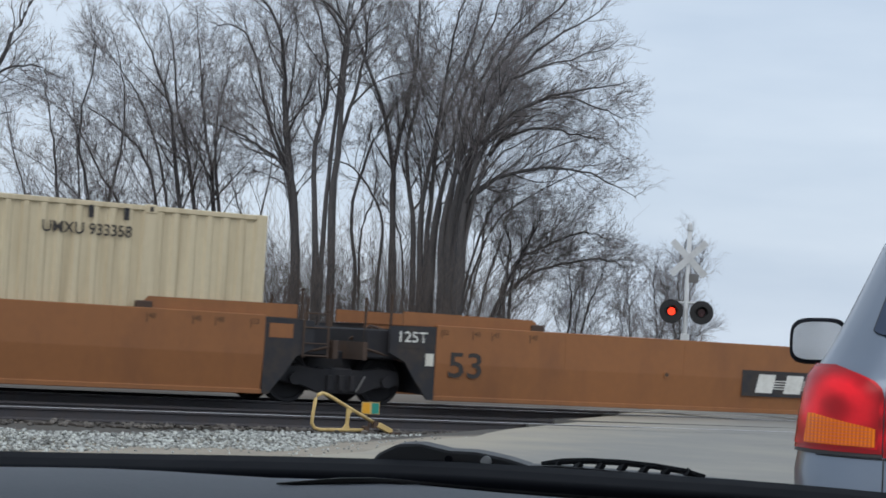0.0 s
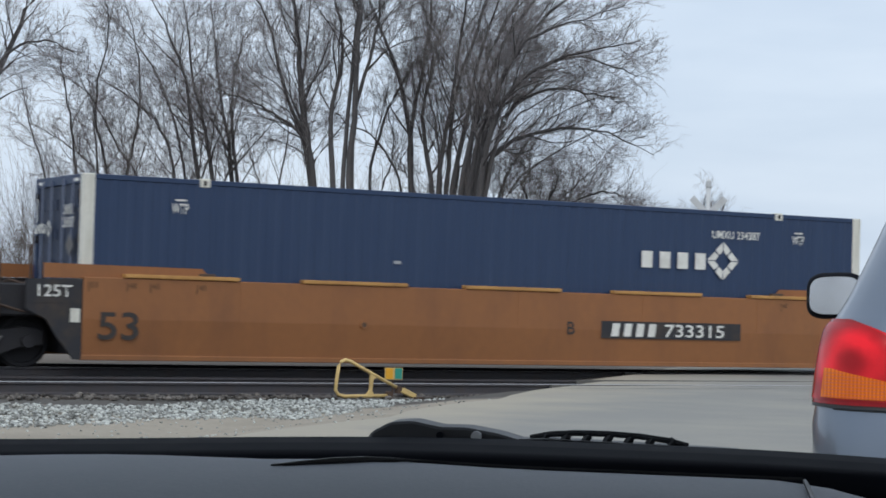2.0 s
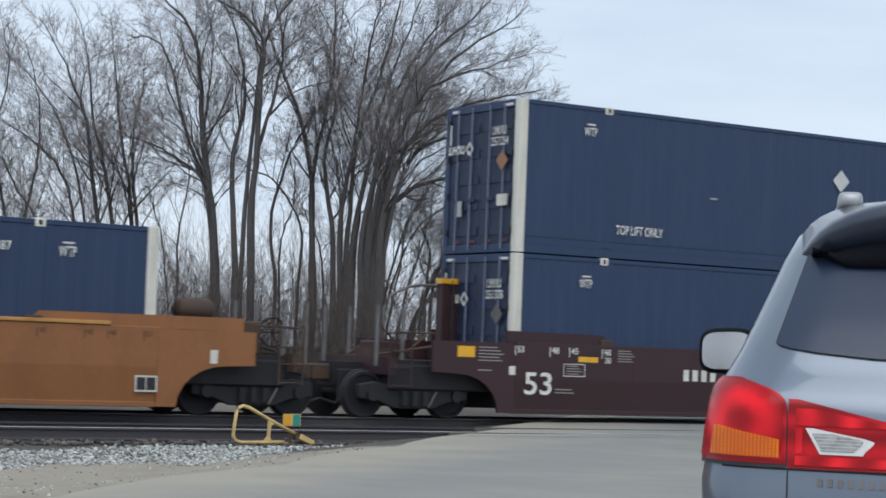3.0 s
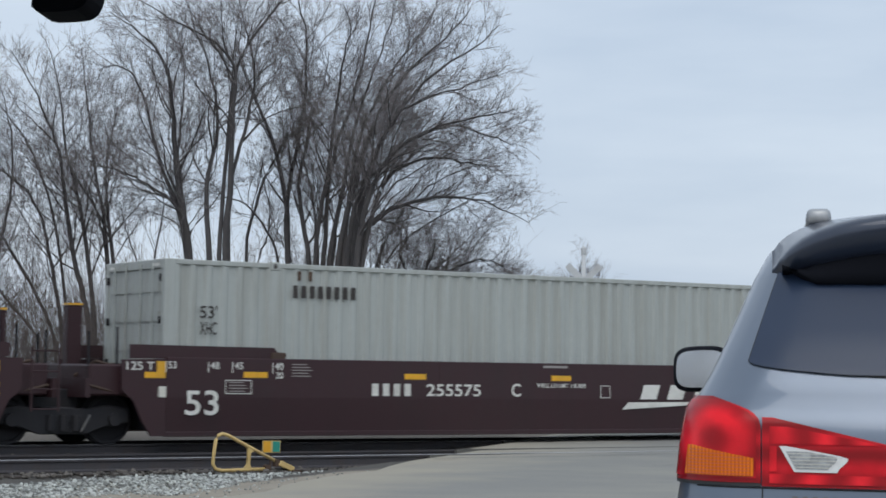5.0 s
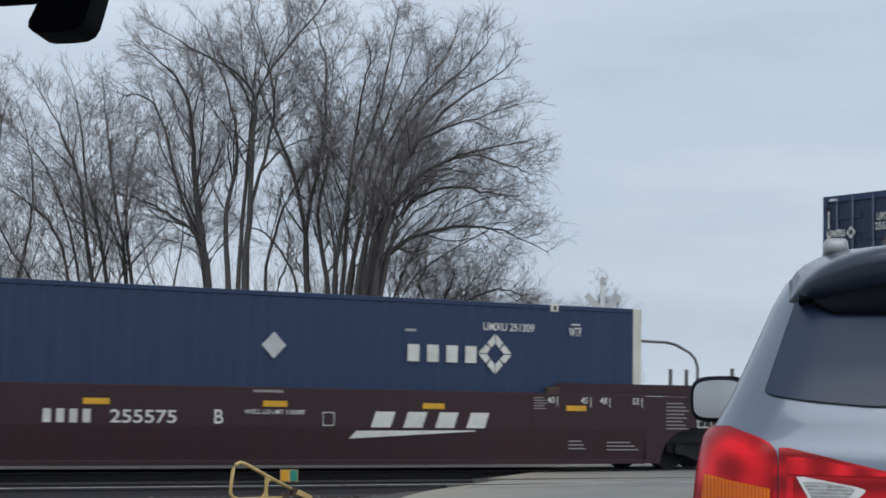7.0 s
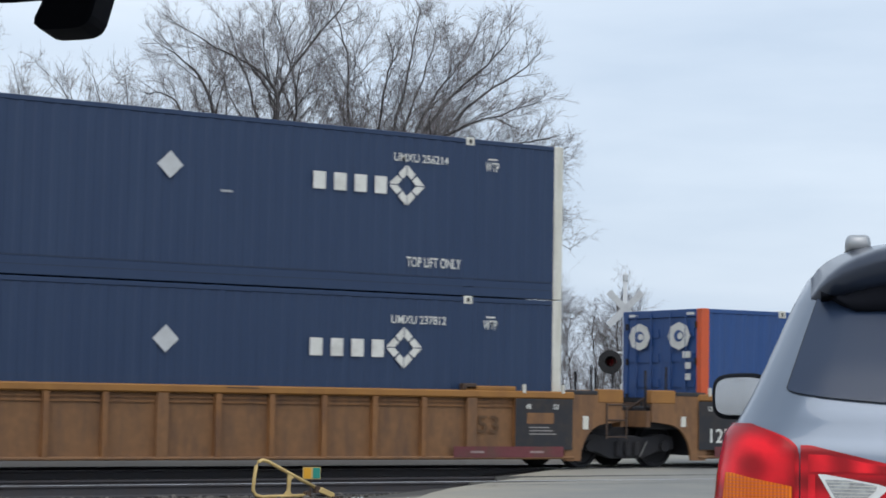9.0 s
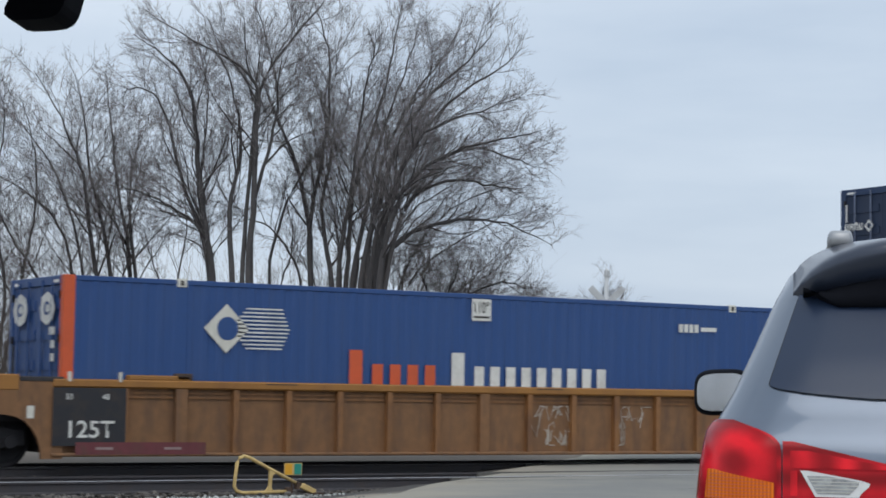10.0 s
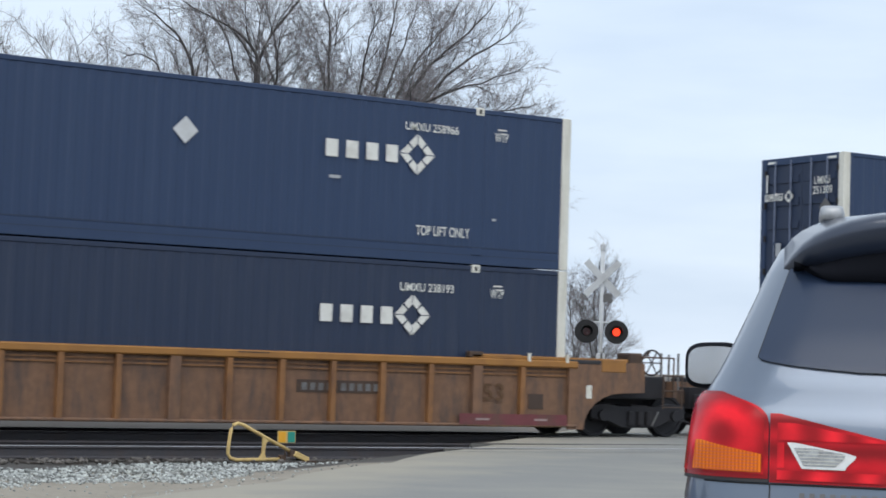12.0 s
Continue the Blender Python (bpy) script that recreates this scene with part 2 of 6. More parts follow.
STONE = mat("pale_ballast_stone", (0.36, 0.375, 0.355), 0.9, vary=0.35, grain=7, stain=(0.20, 0.19, 0.17), amount=0.6, blot=2.5, bump=0.004)
STONE_DARK = mat("dirty_ballast_stone", (0.10, 0.09, 0.08), 0.95, vary=0.4, grain=6, bump=0.004)


def vary_stones(m, low, high):
    """Each loose stone takes a shade of its own."""
    n, l = m.node_tree.nodes, m.node_tree.links
    b = n["Principled BSDF"]
    src = b.inputs["Base Color"].links[0].from_socket
    geo = n.new("ShaderNodeNewGeometry")
    rg = n.new("ShaderNodeMapRange")
    rg.inputs["To Min"].default_value, rg.inputs["To Max"].default_value = low, high
    hs = n.new("ShaderNodeHueSaturation")
    l.new(geo.outputs["Random Per Island"], rg.inputs["Value"])
    l.new(rg.outputs[0], hs.inputs["Value"])
    l.new(src, hs.inputs["Color"])
    l.new(hs.outputs["Color"], b.inputs["Base Color"])


vary_stones(STONE, 0.35, 1.6)
vary_stones(STONE_DARK, 0.5, 1.6)


def ground_material():
    """Tan dirt near the road, dark ballast from the near rail, and a pale bank of dry litter beyond the track."""
    m = mat("dirt_and_gravel", (0.300, 0.266, 0.212), 0.95, vary=0.22, grain=11, stain=(0.19, 0.165, 0.13), amount=0.7, blot=0.5, bump=0.015)
    n, l = m.node_tree.nodes, m.node_tree.links
    b = n["Principled BSDF"]
    tan = b.inputs["Base Color"].links[0].from_socket
    tc = n.new("ShaderNodeTexCoord")
    sep = n.new("ShaderNodeSeparateXYZ")
    l.new(tc.outputs["Object"], sep.inputs[0])
    wob = n.new("ShaderNodeTexNoise")
    wob.inputs["Scale"].default_value = 1.3
    l.new(tc.outputs["Object"], wob.inputs["Vector"])
    add = n.new("ShaderNodeMath")
    add.operation = "MULTIPLY_ADD"
    add.inputs[1].default_value = 1.6
    l.new(wob.outputs["Fac"], add.inputs[0])
    l.new(sep.outputs["Y"], add.inputs[2])
    rg = n.new("ShaderNodeMapRange")
    rg.inputs["From Min"].default_value, rg.inputs["From Max"].default_value = 23.7, 24.5
    l.new(add.outputs[0], rg.inputs["Value"])
    mix = n.new("ShaderNodeMix")
    mix.data_type = "RGBA"
    mix.inputs["B"].default_value = (0.072, 0.066, 0.058, 1)
    l.new(rg.outputs[0], mix.inputs["Factor"])
    l.new(tan, mix.inputs["A"])
    far = n.new("ShaderNodeMapRange")
    far.inputs["From Min"].default_value, far.inputs["From Max"].default_value = 31.2, 31.6
    l.new(add.outputs[0], far.inputs["Value"])
    litter = n.new("ShaderNodeMix")
    litter.data_type = "RGBA"
    litter.inputs["B"].default_value = (0.150, 0.128, 0.104, 1)
    l.new(far.outputs[0], litter.inputs["Factor"])
    l.new(mix.outputs["Result"], litter.inputs["A"])
    l.new(litter.outputs["Result"], b.inputs["Base Color"])
    return m


GROUND = ground_material()
ROAD = mat("worn_pale_asphalt", (0.225, 0.222, 0.205), 0.9, vary=0.16, grain=60, stain=(0.30, 0.285, 0.245), amount=0.8, blot=0.35, bump=0.004)


def add_shoulder(m):
    """Sandy dust that thins out from the road's left edge, with an uneven border."""
    n, l = m.node_tree.nodes, m.node_tree.links
    b = n["Principled BSDF"]
    grey = b.inputs["Base Color"].links[0].from_socket
    tc = n.new("ShaderNodeTexCoord")
    dot = n.new("ShaderNodeVectorMath")
    dot.operation = "DOT_PRODUCT"
    dot.inputs[1].default_value = (math.cos(radians(44)), -math.sin(radians(44)), 0)
    l.new(tc.outputs["Object"], dot.inputs[0])
    wob = n.new("ShaderNodeTexNoise")
    wob.inputs["Scale"].default_value = 0.55
    wob.inputs["Detail"].default_value = 9.0
    wob.inputs["Roughness"].default_value = 0.62
    l.new(tc.outputs["Object"], wob.inputs["Vector"])
    add = n.new("ShaderNodeMath")
    add.operation = "MULTIPLY_ADD"
    add.inputs[1].default_value = 4.5
    l.new(wob.outputs["Fac"], add.inputs[0])
    l.new(dot.outputs["Value"], add.inputs[2])
    edge = 16.27 * math.cos(radians(44)) - 26.32 * math.sin(radians(44))
    rg = n.new("ShaderNodeMapRange")
    rg.inputs["From Min"].default_value, rg.inputs["From Max"].default_value = edge + 3.0, edge + 4.9
    rg.inputs["To Min"].default_value, rg.inputs["To Max"].default_value = 1.0, 0.0
    l.new(add.outputs[0], rg.inputs["Value"])
    mix = n.new("ShaderNodeMix")
    mix.data_type = "RGBA"
    mix.inputs["B"].default_value = (0.335, 0.305, 0.245, 1)
    l.new(rg.outputs[0], mix.inputs["Factor"])
    l.new(grey, mix.inputs["A"])
    l.new(mix.outputs["Result"], b.inputs["Base Color"])


add_shoulder(ROAD)
ROAD_DUST = mat("sandy_shoulder", (0.335, 0.292, 0.218), 0.95, vary=0.25, grain=40, stain=(0.235, 0.20, 0.15), amount=0.7, blot=0.7, bump=0.006)
STRIP = mat("dusty_rubber", (0.10, 0.098, 0.09), 0.9, vary=0.2, grain=20)
TAR = mat("tar_filled_crack", (0.05, 0.048, 0.045), 0.8, vary=0.2, grain=20)

# ---- mesh helpers ----


def box(bm, x0, x1, y0, y1, z0, z1):
    v = [bm.verts.new((x, y, z)) for z in (z0, z1) for x, y in ((x0, y0), (x1, y0), (x1, y1), (x0, y1))]
    for f in ((3, 2, 1, 0), (4, 5, 6, 7), (0, 1, 5, 4), (1, 2, 6, 5), (2, 3, 7, 6), (3, 0, 4, 7)):
        bm.faces.new([v[i] for i in f])
    return bm


def prism(bm, pts, y0, y1):
    """A plate with the outline pts in x and z, from y0 to y1."""
    a = [bm.verts.new((x, y0, z)) for x, z in pts]
    b = [bm.verts.new((x, y1, z)) for x, z in pts]
    n = len(pts)
    bm.faces.new(a)
    bm.faces.new(b[::-1])
    for i in range(n):
        bm.faces.new((a[i], b[i], b[(i + 1) % n], a[(i + 1) % n]))
    bmesh.ops.recalc_face_normals(bm, faces=bm.faces[:])
    return bm


def tube(bm, pts, r, n=8, closed=False):
    """A round bar along pts; r is one radius or one for each point."""
    pts = [Vector(p) for p in pts]
    rings = []
    k = len(pts)
    for i, p in enumerate(pts):
        a = pts[(i - 1) % k] if (closed or i > 0) else p
        b = pts[(i + 1) % k] if (closed or i < k - 1) else p
        d = (b - a).normalized()
        up = Vector((0, 0, 1)) if abs(d.z) < 0.9 else Vector((1, 0, 0))
        s = d.cross(up).normalized()
        w = s.cross(d)
        rad = r[i] if isinstance(r, (list, tuple)) else r
        rings.append([bm.verts.new(p + rad * (math.cos(6.2832 * j / n) * s + math.sin(6.2832 * j / n) * w)) for j in range(n)])
    for i in range(k if closed else k - 1):
        a, b = rings[i], rings[(i + 1) % k]
        for j in range(n):
            bm.faces.new((a[j], a[(j + 1) % n], b[(j + 1) % n], b[j]))
    if not closed:
        bm.faces.new(rings[0][::-1])
        bm.faces.new(rings[-1])
    bmesh.ops.recalc_face_normals(bm, faces=bm.faces[:])
    return bm


def B():
    return bmesh.new()


def part(name, bm, material, parent=None, label="", m=None, smooth=False, bevel=0.0):
    me = bpy.data.meshes.new(name)
    if bevel:
        bmesh.ops.bevel(bm, geom=bm.edges[:], offset=bevel, segments=1, affect="EDGES")
    bm.to_mesh(me)
    bm.free()
    for mm in (material if isinstance(material, (list, tuple)) else [material]):
        me.materials.append(mm)
    if smooth:
        me.shade_smooth()
    ob = new(name, me)
    ob.parent = parent
    if m is not None:
        ob.matrix_local = m
    if label:
        tagged(ob, label)
    return ob


def thing(name, label, category, group="", m=None, kind=""):
    ob = new(name)
    ob.empty_display_size = 0.2
    tagged(ob, label, category, group, kind)
    if m is not None:
        ob.matrix_world = m
    return ob


# lettering, made once from the built-in font
WORDS = ["53", "125 T", "125T", "WTP", "TOP LIFT ONLY", "110\u00b0", "B", "C", "A", "48", "45", "40", "20", "53'", "XHC", "733315", "255575", "WELL LD LMT 118,800",
         "UMXU 933358", "UMXU 234387", "UMXU 257254", "UMXU 251309", "UMXU 251378", "UMXU 256214", "UMXU 237812", "UMXU 258966", "UMXU 238193", "UMXU 239532", "UMXU 2", "UMXU", "933358", "234387", "257254", "251309", "251378", "256214", "237812", "258966", "238193", "239532"]
TEXT = {}


def make_words():
    made = []
    for w in WORDS:
        c = bpy.data.curves.new("word", "FONT")
        c.body, c.size, c.align_x, c.align_y = w, 1.0, "LEFT", "BOTTOM_BASELINE"
        c.offset = 0.012
        made.append((w, c, new("word", c)))
    bpy.context.view_layer.update()
    dg = bpy.context.evaluated_depsgraph_get()
    for w, c, ob in made:
        me = bpy.data.meshes.new_from_object(ob.evaluated_get(dg))
        lo = [min(v.co[i] for v in me.vertices) for i in (0, 1)]
        hi = [max(v.co[i] for v in me.vertices) for i in (0, 1)]
        TEXT[w] = (me, lo, hi)
        bpy.data.objects.remove(ob)
        bpy.data.curves.remove(c)


make_words()
WORD_MESH = {}


def word(text, x, y, z, height, material, parent, width=0.0, end=False, turn=0.0, name="lettering"):
    """Letters on the face that looks to -y, or on the end that looks to -x; x, z: lower left corner."""
    me, lo, hi = TEXT[text]
    key = (text, material.name)
    if key not in WORD_MESH:
        WORD_MESH[key] = me.copy()
        WORD_MESH[key].materials.clear()
        WORD_MESH[key].materials.append(material)
    ob = new(name, WORD_MESH[key])
    ob.parent = parent
    k = height / (hi[1] - lo[1])
    kx = width / (hi[0] - lo[0]) if width else k
    base = pose(x, y, z, 90, 0, -90 if end else 0)
    ob.matrix_local = base @ pose(0, 0, 0, 0, 0, turn) @ Matrix.Diagonal((kx, k, 1, 1)) @ Matrix.Translation((-lo[0], -lo[1], 0))
    return ob

# ---- the plan: track along x, camera near the origin ----
RAIL = 0.06            # top of the rails
SIDE = 29.72           # near face of the containers
ROAD_DIR = Vector((math.sin(radians(44)), math.cos(radians(44)), 0))
ROAD_LEFT = Vector((ROAD_DIR.y, -ROAD_DIR.x, 0))   # across the road, towards its right edge
EDGE = Vector((16.27, 26.32, 0))                   # a point of the road's left edge


def across(x, y):
    """Metres to the right of the road's left edge."""
    return (Vector((x, y, 0)) - EDGE).dot(ROAD_LEFT)


def smooth_step(a, b, v):
    t = min(1.0, max(0.0, (v - a) / (b - a)))
    return t * t * (3 - 2 * t)


def road_height(x, y):
    return 0.18 + (RAIL - 0.004 - 0.18) * smooth_step(9, 22, y) - 0.5 * smooth_step(36, 70, y)


def ground_height(x, y):
    h = -0.16 + 0.22 * (1 - smooth_step(9, 19, y)) - 0.25 * smooth_step(35, 60, y)
    h += 0.13 * smooth_step(30.3, 30.7, y) + 0.11 * smooth_step(32.6, 34.2, y)
    h += 0.035 * noise.noise(Vector((x * 0.5, y * 0.5, 0))) * (1 if abs(y) < 80 else 3)
    near = smooth_step(-1.1, 0.15, across(x, y)) * (1 - smooth_step(10.5, 11.6, across(x, y)))
    return h * (1 - near) + (road_height(x, y) - 0.09) * near


def axis_steps(inner, step, outer, growth=1.35):
    vals, v, s = [], 0.0, step
    while v < outer:
        vals.append(v)
        s = step if v < inner else s * growth
        v += s
    return vals


def build_ground():
    gx = axis_steps(34, 0.6, 1800)
    xs = sorted({round(12 + s * v, 3) for v in gx for s in (-1, 1)})
    gy = axis_steps(30, 0.6, 1800)
    ys = sorted({round(18 + s * v, 3) for v in gy for s in (-1, 1)})
    verts = [(x, y, ground_height(x, y)) for y in ys for x in xs]
    w = len(xs)
    faces = [(j * w + i, j * w + i + 1, (j + 1) * w + i + 1, (j + 1) * w + i) for j in range(len(ys) - 1) for i in range(w - 1)]
    me = bpy.data.meshes.new("ground")
    me.from_pydata(verts, [], faces)
    me.materials.append(GROUND)
    me.shade_smooth()
    tagged(new("ground", me), "tan dirt ground with patches of gravel beside the track", "ground", kind="structure")


build_ground()


def build_road():
    """The paved road with its sandy left shoulder; it rises to the rails and falls beyond them."""
    lanes = [0.0, 0.12, 0.3, 0.7, 1.2, 1.8, 2.4, 3.2, 4.2, 5.2, 6.2, 7.2, 8.2, 9.2, 10.0, 10.6]
    verts, faces, kinds = [], [], []
    steps = [-45 + 1.0 * i for i in range(110)]
    for s in steps:
        for k, a in enumerate(lanes):
            wob = 0.28 * noise.noise(Vector((s * 0.35, 3.1, 0))) + 0.10 * noise.noise(Vector((s * 1.3, 7.7, 0)))
            p = EDGE + ROAD_DIR * s + ROAD_LEFT * (a + wob * (1 - smooth_step(0, 3, a)))
            z = road_height(p.x, p.y) - 0.10 * (1 - smooth_step(0.0, 0.7, a)) - 0.015 * (1 - smooth_step(0.7, 2.4, a))
            verts.append((p.x, p.y, z + 0.006 * noise.noise(Vector((p.x * 0.8, p.y * 0.8, 2)))))
    n = len(lanes)
    for i in range(len(steps) - 1):
        for k in range(n - 1):
            faces.append((i * n + k, i * n + k + 1, (i + 1) * n + k + 1, (i + 1) * n + k))
            kinds.append(0)
    base = len(verts)
    for i in range(len(steps)):
        x, y, z = verts[i * n]
        verts.append((x, y, z - 0.3))
    for i in range(len(steps) - 1):
        faces.append((i * n, (i + 1) * n, base + i + 1, base + i))
        kinds.append(1)
    me = bpy.data.meshes.new("road")
    me.from_pydata(verts, [], faces)
    me.materials.append(ROAD)
    me.materials.append(ROAD_DUST)
    me.polygons.foreach_set("material_index", kinds)
    me.shade_smooth()
    tagged(new("road", me), "worn pale asphalt road with a sandy shoulder crossing the rails", "road", kind="structure")


build_road()


def build_cracks():
    """Tar-filled cracks that run across the road, and the dark joints beside the rails."""
    for name, y0, slope, w, a0, a1, seed in (("road_crack", 21.4, 0.0, 0.014, 4.0, 9.8, 3), ("road_crack", 19.2, 0.03, 0.013, 6.0, 10.0, 5), ("road_crack", 24.2, 0.0, 0.030, 0.6, 10.2, 8)):
        verts, faces = [], []
        m = 60
        for i in range(m + 1):
            a = a0 + (a1 - a0) * i / m
            base = EDGE + ROAD_LEFT * a
            k = (y0 - base.y) / ROAD_DIR.y
            p = base + ROAD_DIR * k
            jit = 0.42 * noise.noise(Vector((a * 0.7, seed, 0))) + 0.08 * noise.noise(Vector((a * 4, seed, 0)))
            h = road_height(p.x, p.y) + 0.009
            ww = w * (0.6 + 0.8 * abs(noise.noise(Vector((a * 1.7, seed, 5)))))
            verts += [(p.x, p.y + jit - ww, h), (p.x, p.y + jit + ww, h)]
        faces = [(2 * i, 2 * i + 2, 2 * i + 3, 2 * i + 1) for i in range(m)]
        me = bpy.data.meshes.new(name)
        me.from_pydata(verts, [], faces)
        me.materials.append(TAR)
        tagged(new(name, me), "dark tar-filled crack across the road", "crack", kind="structure")


build_cracks()

RAIL_YS = {"main": (SIDE + 1.295 - 0.7535, SIDE + 1.295 + 0.7535), "siding": (25.45, 26.957)}


def rail_profile():
    return [(-0.075, -0.175), (0.075, -0.175), (0.075, -0.163), (0.012, -0.140), (0.010, -0.045), (0.036, -0.032), (0.036, -0.004), (0.030, 0.0), (-0.030, 0.0), (-0.036, -0.004), (-0.036, -0.032), (-0.010, -0.045), (-0.012, -0.140), (-0.075, -0.163)]


def build_tracks():
    pts = rail_profile()
    k = len(pts)
    for track, ys in RAIL_YS.items():
        top = tagged(new("railway_track"), "railway track of rusty steel rails on dark wooden sleepers", "track", "tracks", "structure")
        for j, y in enumerate(ys):
            verts = [(x, y + py, RAIL + pz) for x in (-220, 320) for py, pz in pts]
            faces = [(i, (i + 1) % k, k + (i + 1) % k, k + i) for i in range(k)]
            me = bpy.data.meshes.new("rail")
            me.from_pydata(verts, [], faces)
            me.materials.append(RAIL_SIDE)
            me.materials.append(RAIL_TOP if (track == "main" or j == 0) else RAIL_RUST)
            me.polygons.foreach_set("material_index", [1 if i in (6, 7, 8) else 0 for i in range(k)])
            ob = new("rail", me)
            ob.parent = top
        yc = sum(ys) / 2
        bm = box(B(), -0.11, 0.11, -1.3, 1.3, -0.17, 0.0)
        bmesh.ops.bevel(bm, geom=bm.edges[:], offset=0.012, segments=1, affect="EDGES")
        sleeper = bpy.data.meshes.new("sleeper")
        bm.to_mesh(sleeper)
        bm.free()
        sleeper.materials.append(TIE)
        x = -14.0
        while x < 34:
            if across(x, yc) < -1.2:
                ob = new("sleeper", sleeper)
                ob.parent = top
                ob.matrix_local = pose(x, yc + random.uniform(-0.08, 0.08), RAIL - 0.177 + random.uniform(-0.01, 0.004), 0, 0, random.uniform(-1.5, 1.5))
            x += 0.55


build_tracks()


def build_flangeway():
    """Dark rubber strips along the rails through the crossing."""
    for ys in RAIL_YS.values():
        for y in ys:
            a = EDGE + ROAD_DIR * ((y - EDGE.y) / ROAD_DIR.y) + ROAD_LEFT * 0.5
            bm = box(B(), a.x + 0.1, a.x + 14.2, y - 0.11, y - 0.045, RAIL - 0.1, RAIL - 0.003)
            tagged(part("crossing_strip", bm, STRIP), "black rubber strip beside the rail in the crossing", "strip", "crossing strips", "structure")


build_flangeway()


def stone_heap(name, label, count, place, size, material, seed):
    """Loose stones as one heap of small uneven lumps."""
    rng = np.random.default_rng(seed)
    ico = np.array([(0, 0, 1), (.894, 0, .447), (.276, .851, .447), (-.724, .526, .447), (-.724, -.526, .447), (.276, -.851, .447),
                    (.724, .526, -.447), (-.276, .851, -.447), (-.894, 0, -.447), (-.276, -.851, -.447), (.724, -.526, -.447), (0, 0, -1)])
    tri = np.array([(0, 1, 2), (0, 2, 3), (0, 3, 4), (0, 4, 5), (0, 5, 1), (1, 6, 2), (2, 7, 3), (3, 8, 4), (4, 9, 5), (5, 10, 1), (6, 7, 2), (7, 8, 3), (8, 9, 4), (9, 10, 5), (10, 6, 1),
                    (11, 7, 6), (11, 8, 7), (11, 9, 8), (11, 10, 9), (11, 6, 10)])
    vs, fs, made = [], [], 0
    while made < count:
        p = place(rng)
        if p is None:
            continue
        r = size * rng.uniform(0.55, 1.35)
        q = ico * rng.uniform(0.7, 1.25, (12, 1)) * np.array([r * rng.uniform(0.8, 1.3), r * rng.uniform(0.8, 1.2), r * rng.uniform(0.55, 0.9)])
        a = rng.uniform(0, 6.28)
        rot = np.array([[math.cos(a), -math.sin(a), 0], [math.sin(a), math.cos(a), 0], [0, 0, 1]])
        vs.append(q @ rot.T + np.array(p))
        fs.append(tri + 12 * made)
        made += 1
    me = bpy.data.meshes.new(name)
    me.from_pydata(np.concatenate(vs).tolist(), [], np.concatenate(fs).tolist())
    me.materials.append(material)
    tagged(new(name, me), label, "gravel", kind="stuff")


def gravel_edge(x):
    """The near edge of the white gravel, in y."""
    return 18.6 + 0.30 * x + 0.65 * max(0.0, x - 10.0) + 0.20 * math.sin(x * 1.7) + 0.10 * math.sin(x * 5.1)


def on_gravel(rng):
    x, y = rng.uniform(-3, 15.5), rng.uniform(15.0, 24.5)
    e = gravel_edge(x)
    if y > 22.9 + 0.6 * max(0.0, x - 8.7) + 0.7 * rng.random() or y < e - 0.5 * rng.random() ** 2 or across(x, y) > -0.25 - 0.9 * rng.random():
        return None
    return x, y, ground_height(x, y) + 0.008 + 0.035 * rng.random() * smooth_step(e, e + 1.5, y)


def between_rails(rng):
    x, y = rng.uniform(-6, 25), rng.uniform(24.6, 33.5)
    if across(x, y) > 0.1 or 30.2 < y < 33.5:
        return None
    return x, y, RAIL - 0.20 + 0.03 * rng.random()


def on_dirt(rng):
    x, y = rng.uniform(1, 14), rng.uniform(11, 23)
    if across(x, y) > 1.6 * rng.random():
        return None
    z = max(ground_height(x, y), road_height(x, y) - 0.11 if across(x, y) > 0 else -9)
    return x, y, z + 0.004


stone_heap("white_gravel", "loose white crushed stone along the track", 17000, on_gravel, 0.023, STONE, 4)
stone_heap("track_ballast", "dirty dark ballast between the rails", 5000, between_rails, 0.04, STONE_DARK, 5)
stone_heap("pebble_scatter", "scattered small stones on the dirt shoulder", 1100, on_dirt, 0.014, STONE, 6)

# ---- the train ----
L53, W53, H53 = 16.15, 2.59, 2.896
FLOOR = 0.30           # underside of a container in its well


def train_x(t):
    """Where the door end of the third unit's container stands at t seconds."""
    return 35.99 - 13.185 * t + 0.0200 * t * t


STARTS = [-38.9, -19.45, 0.0, 23.3, 42.75, 62.2, 85.5, 105.0, 124.45, 147.65]
RIDERS = []            # (object, x in the train, y, z)


def ride(ob, x, y=SIDE, z=0.0):
    RIDERS.append((ob, x, y, z))
    ob.matrix_world = pose(train_x(0) + x, y, z)
    return ob


def corrugated(bm, x0, x1, y, z0, z1, pitch, depth, flat=0.55):
    """A corrugated sheet that faces -y for a positive depth."""
    xs, v = [], x0
    n = max(1, round((x1 - x0) / pitch))
    p = (x1 - x0) / n
    prof = []
    for i in range(n):
        a = x0 + i * p
        prof += [(a, 0), (a + p * flat * 0.5, 0), (a + p * (flat * 0.5 + 0.14), 1), (a + p * (0.86 - 0.0), 1)]
    prof.append((x1, 0))
    lo = [bm.verts.new((x, y + depth * d, z0)) for x, d in prof]
    hi = [bm.verts.new((x, y + depth * d, z1)) for x, d in prof]
    for i in range(len(prof) - 1):
        bm.faces.new((lo[i], lo[i + 1], hi[i + 1], hi[i]))
    return bm


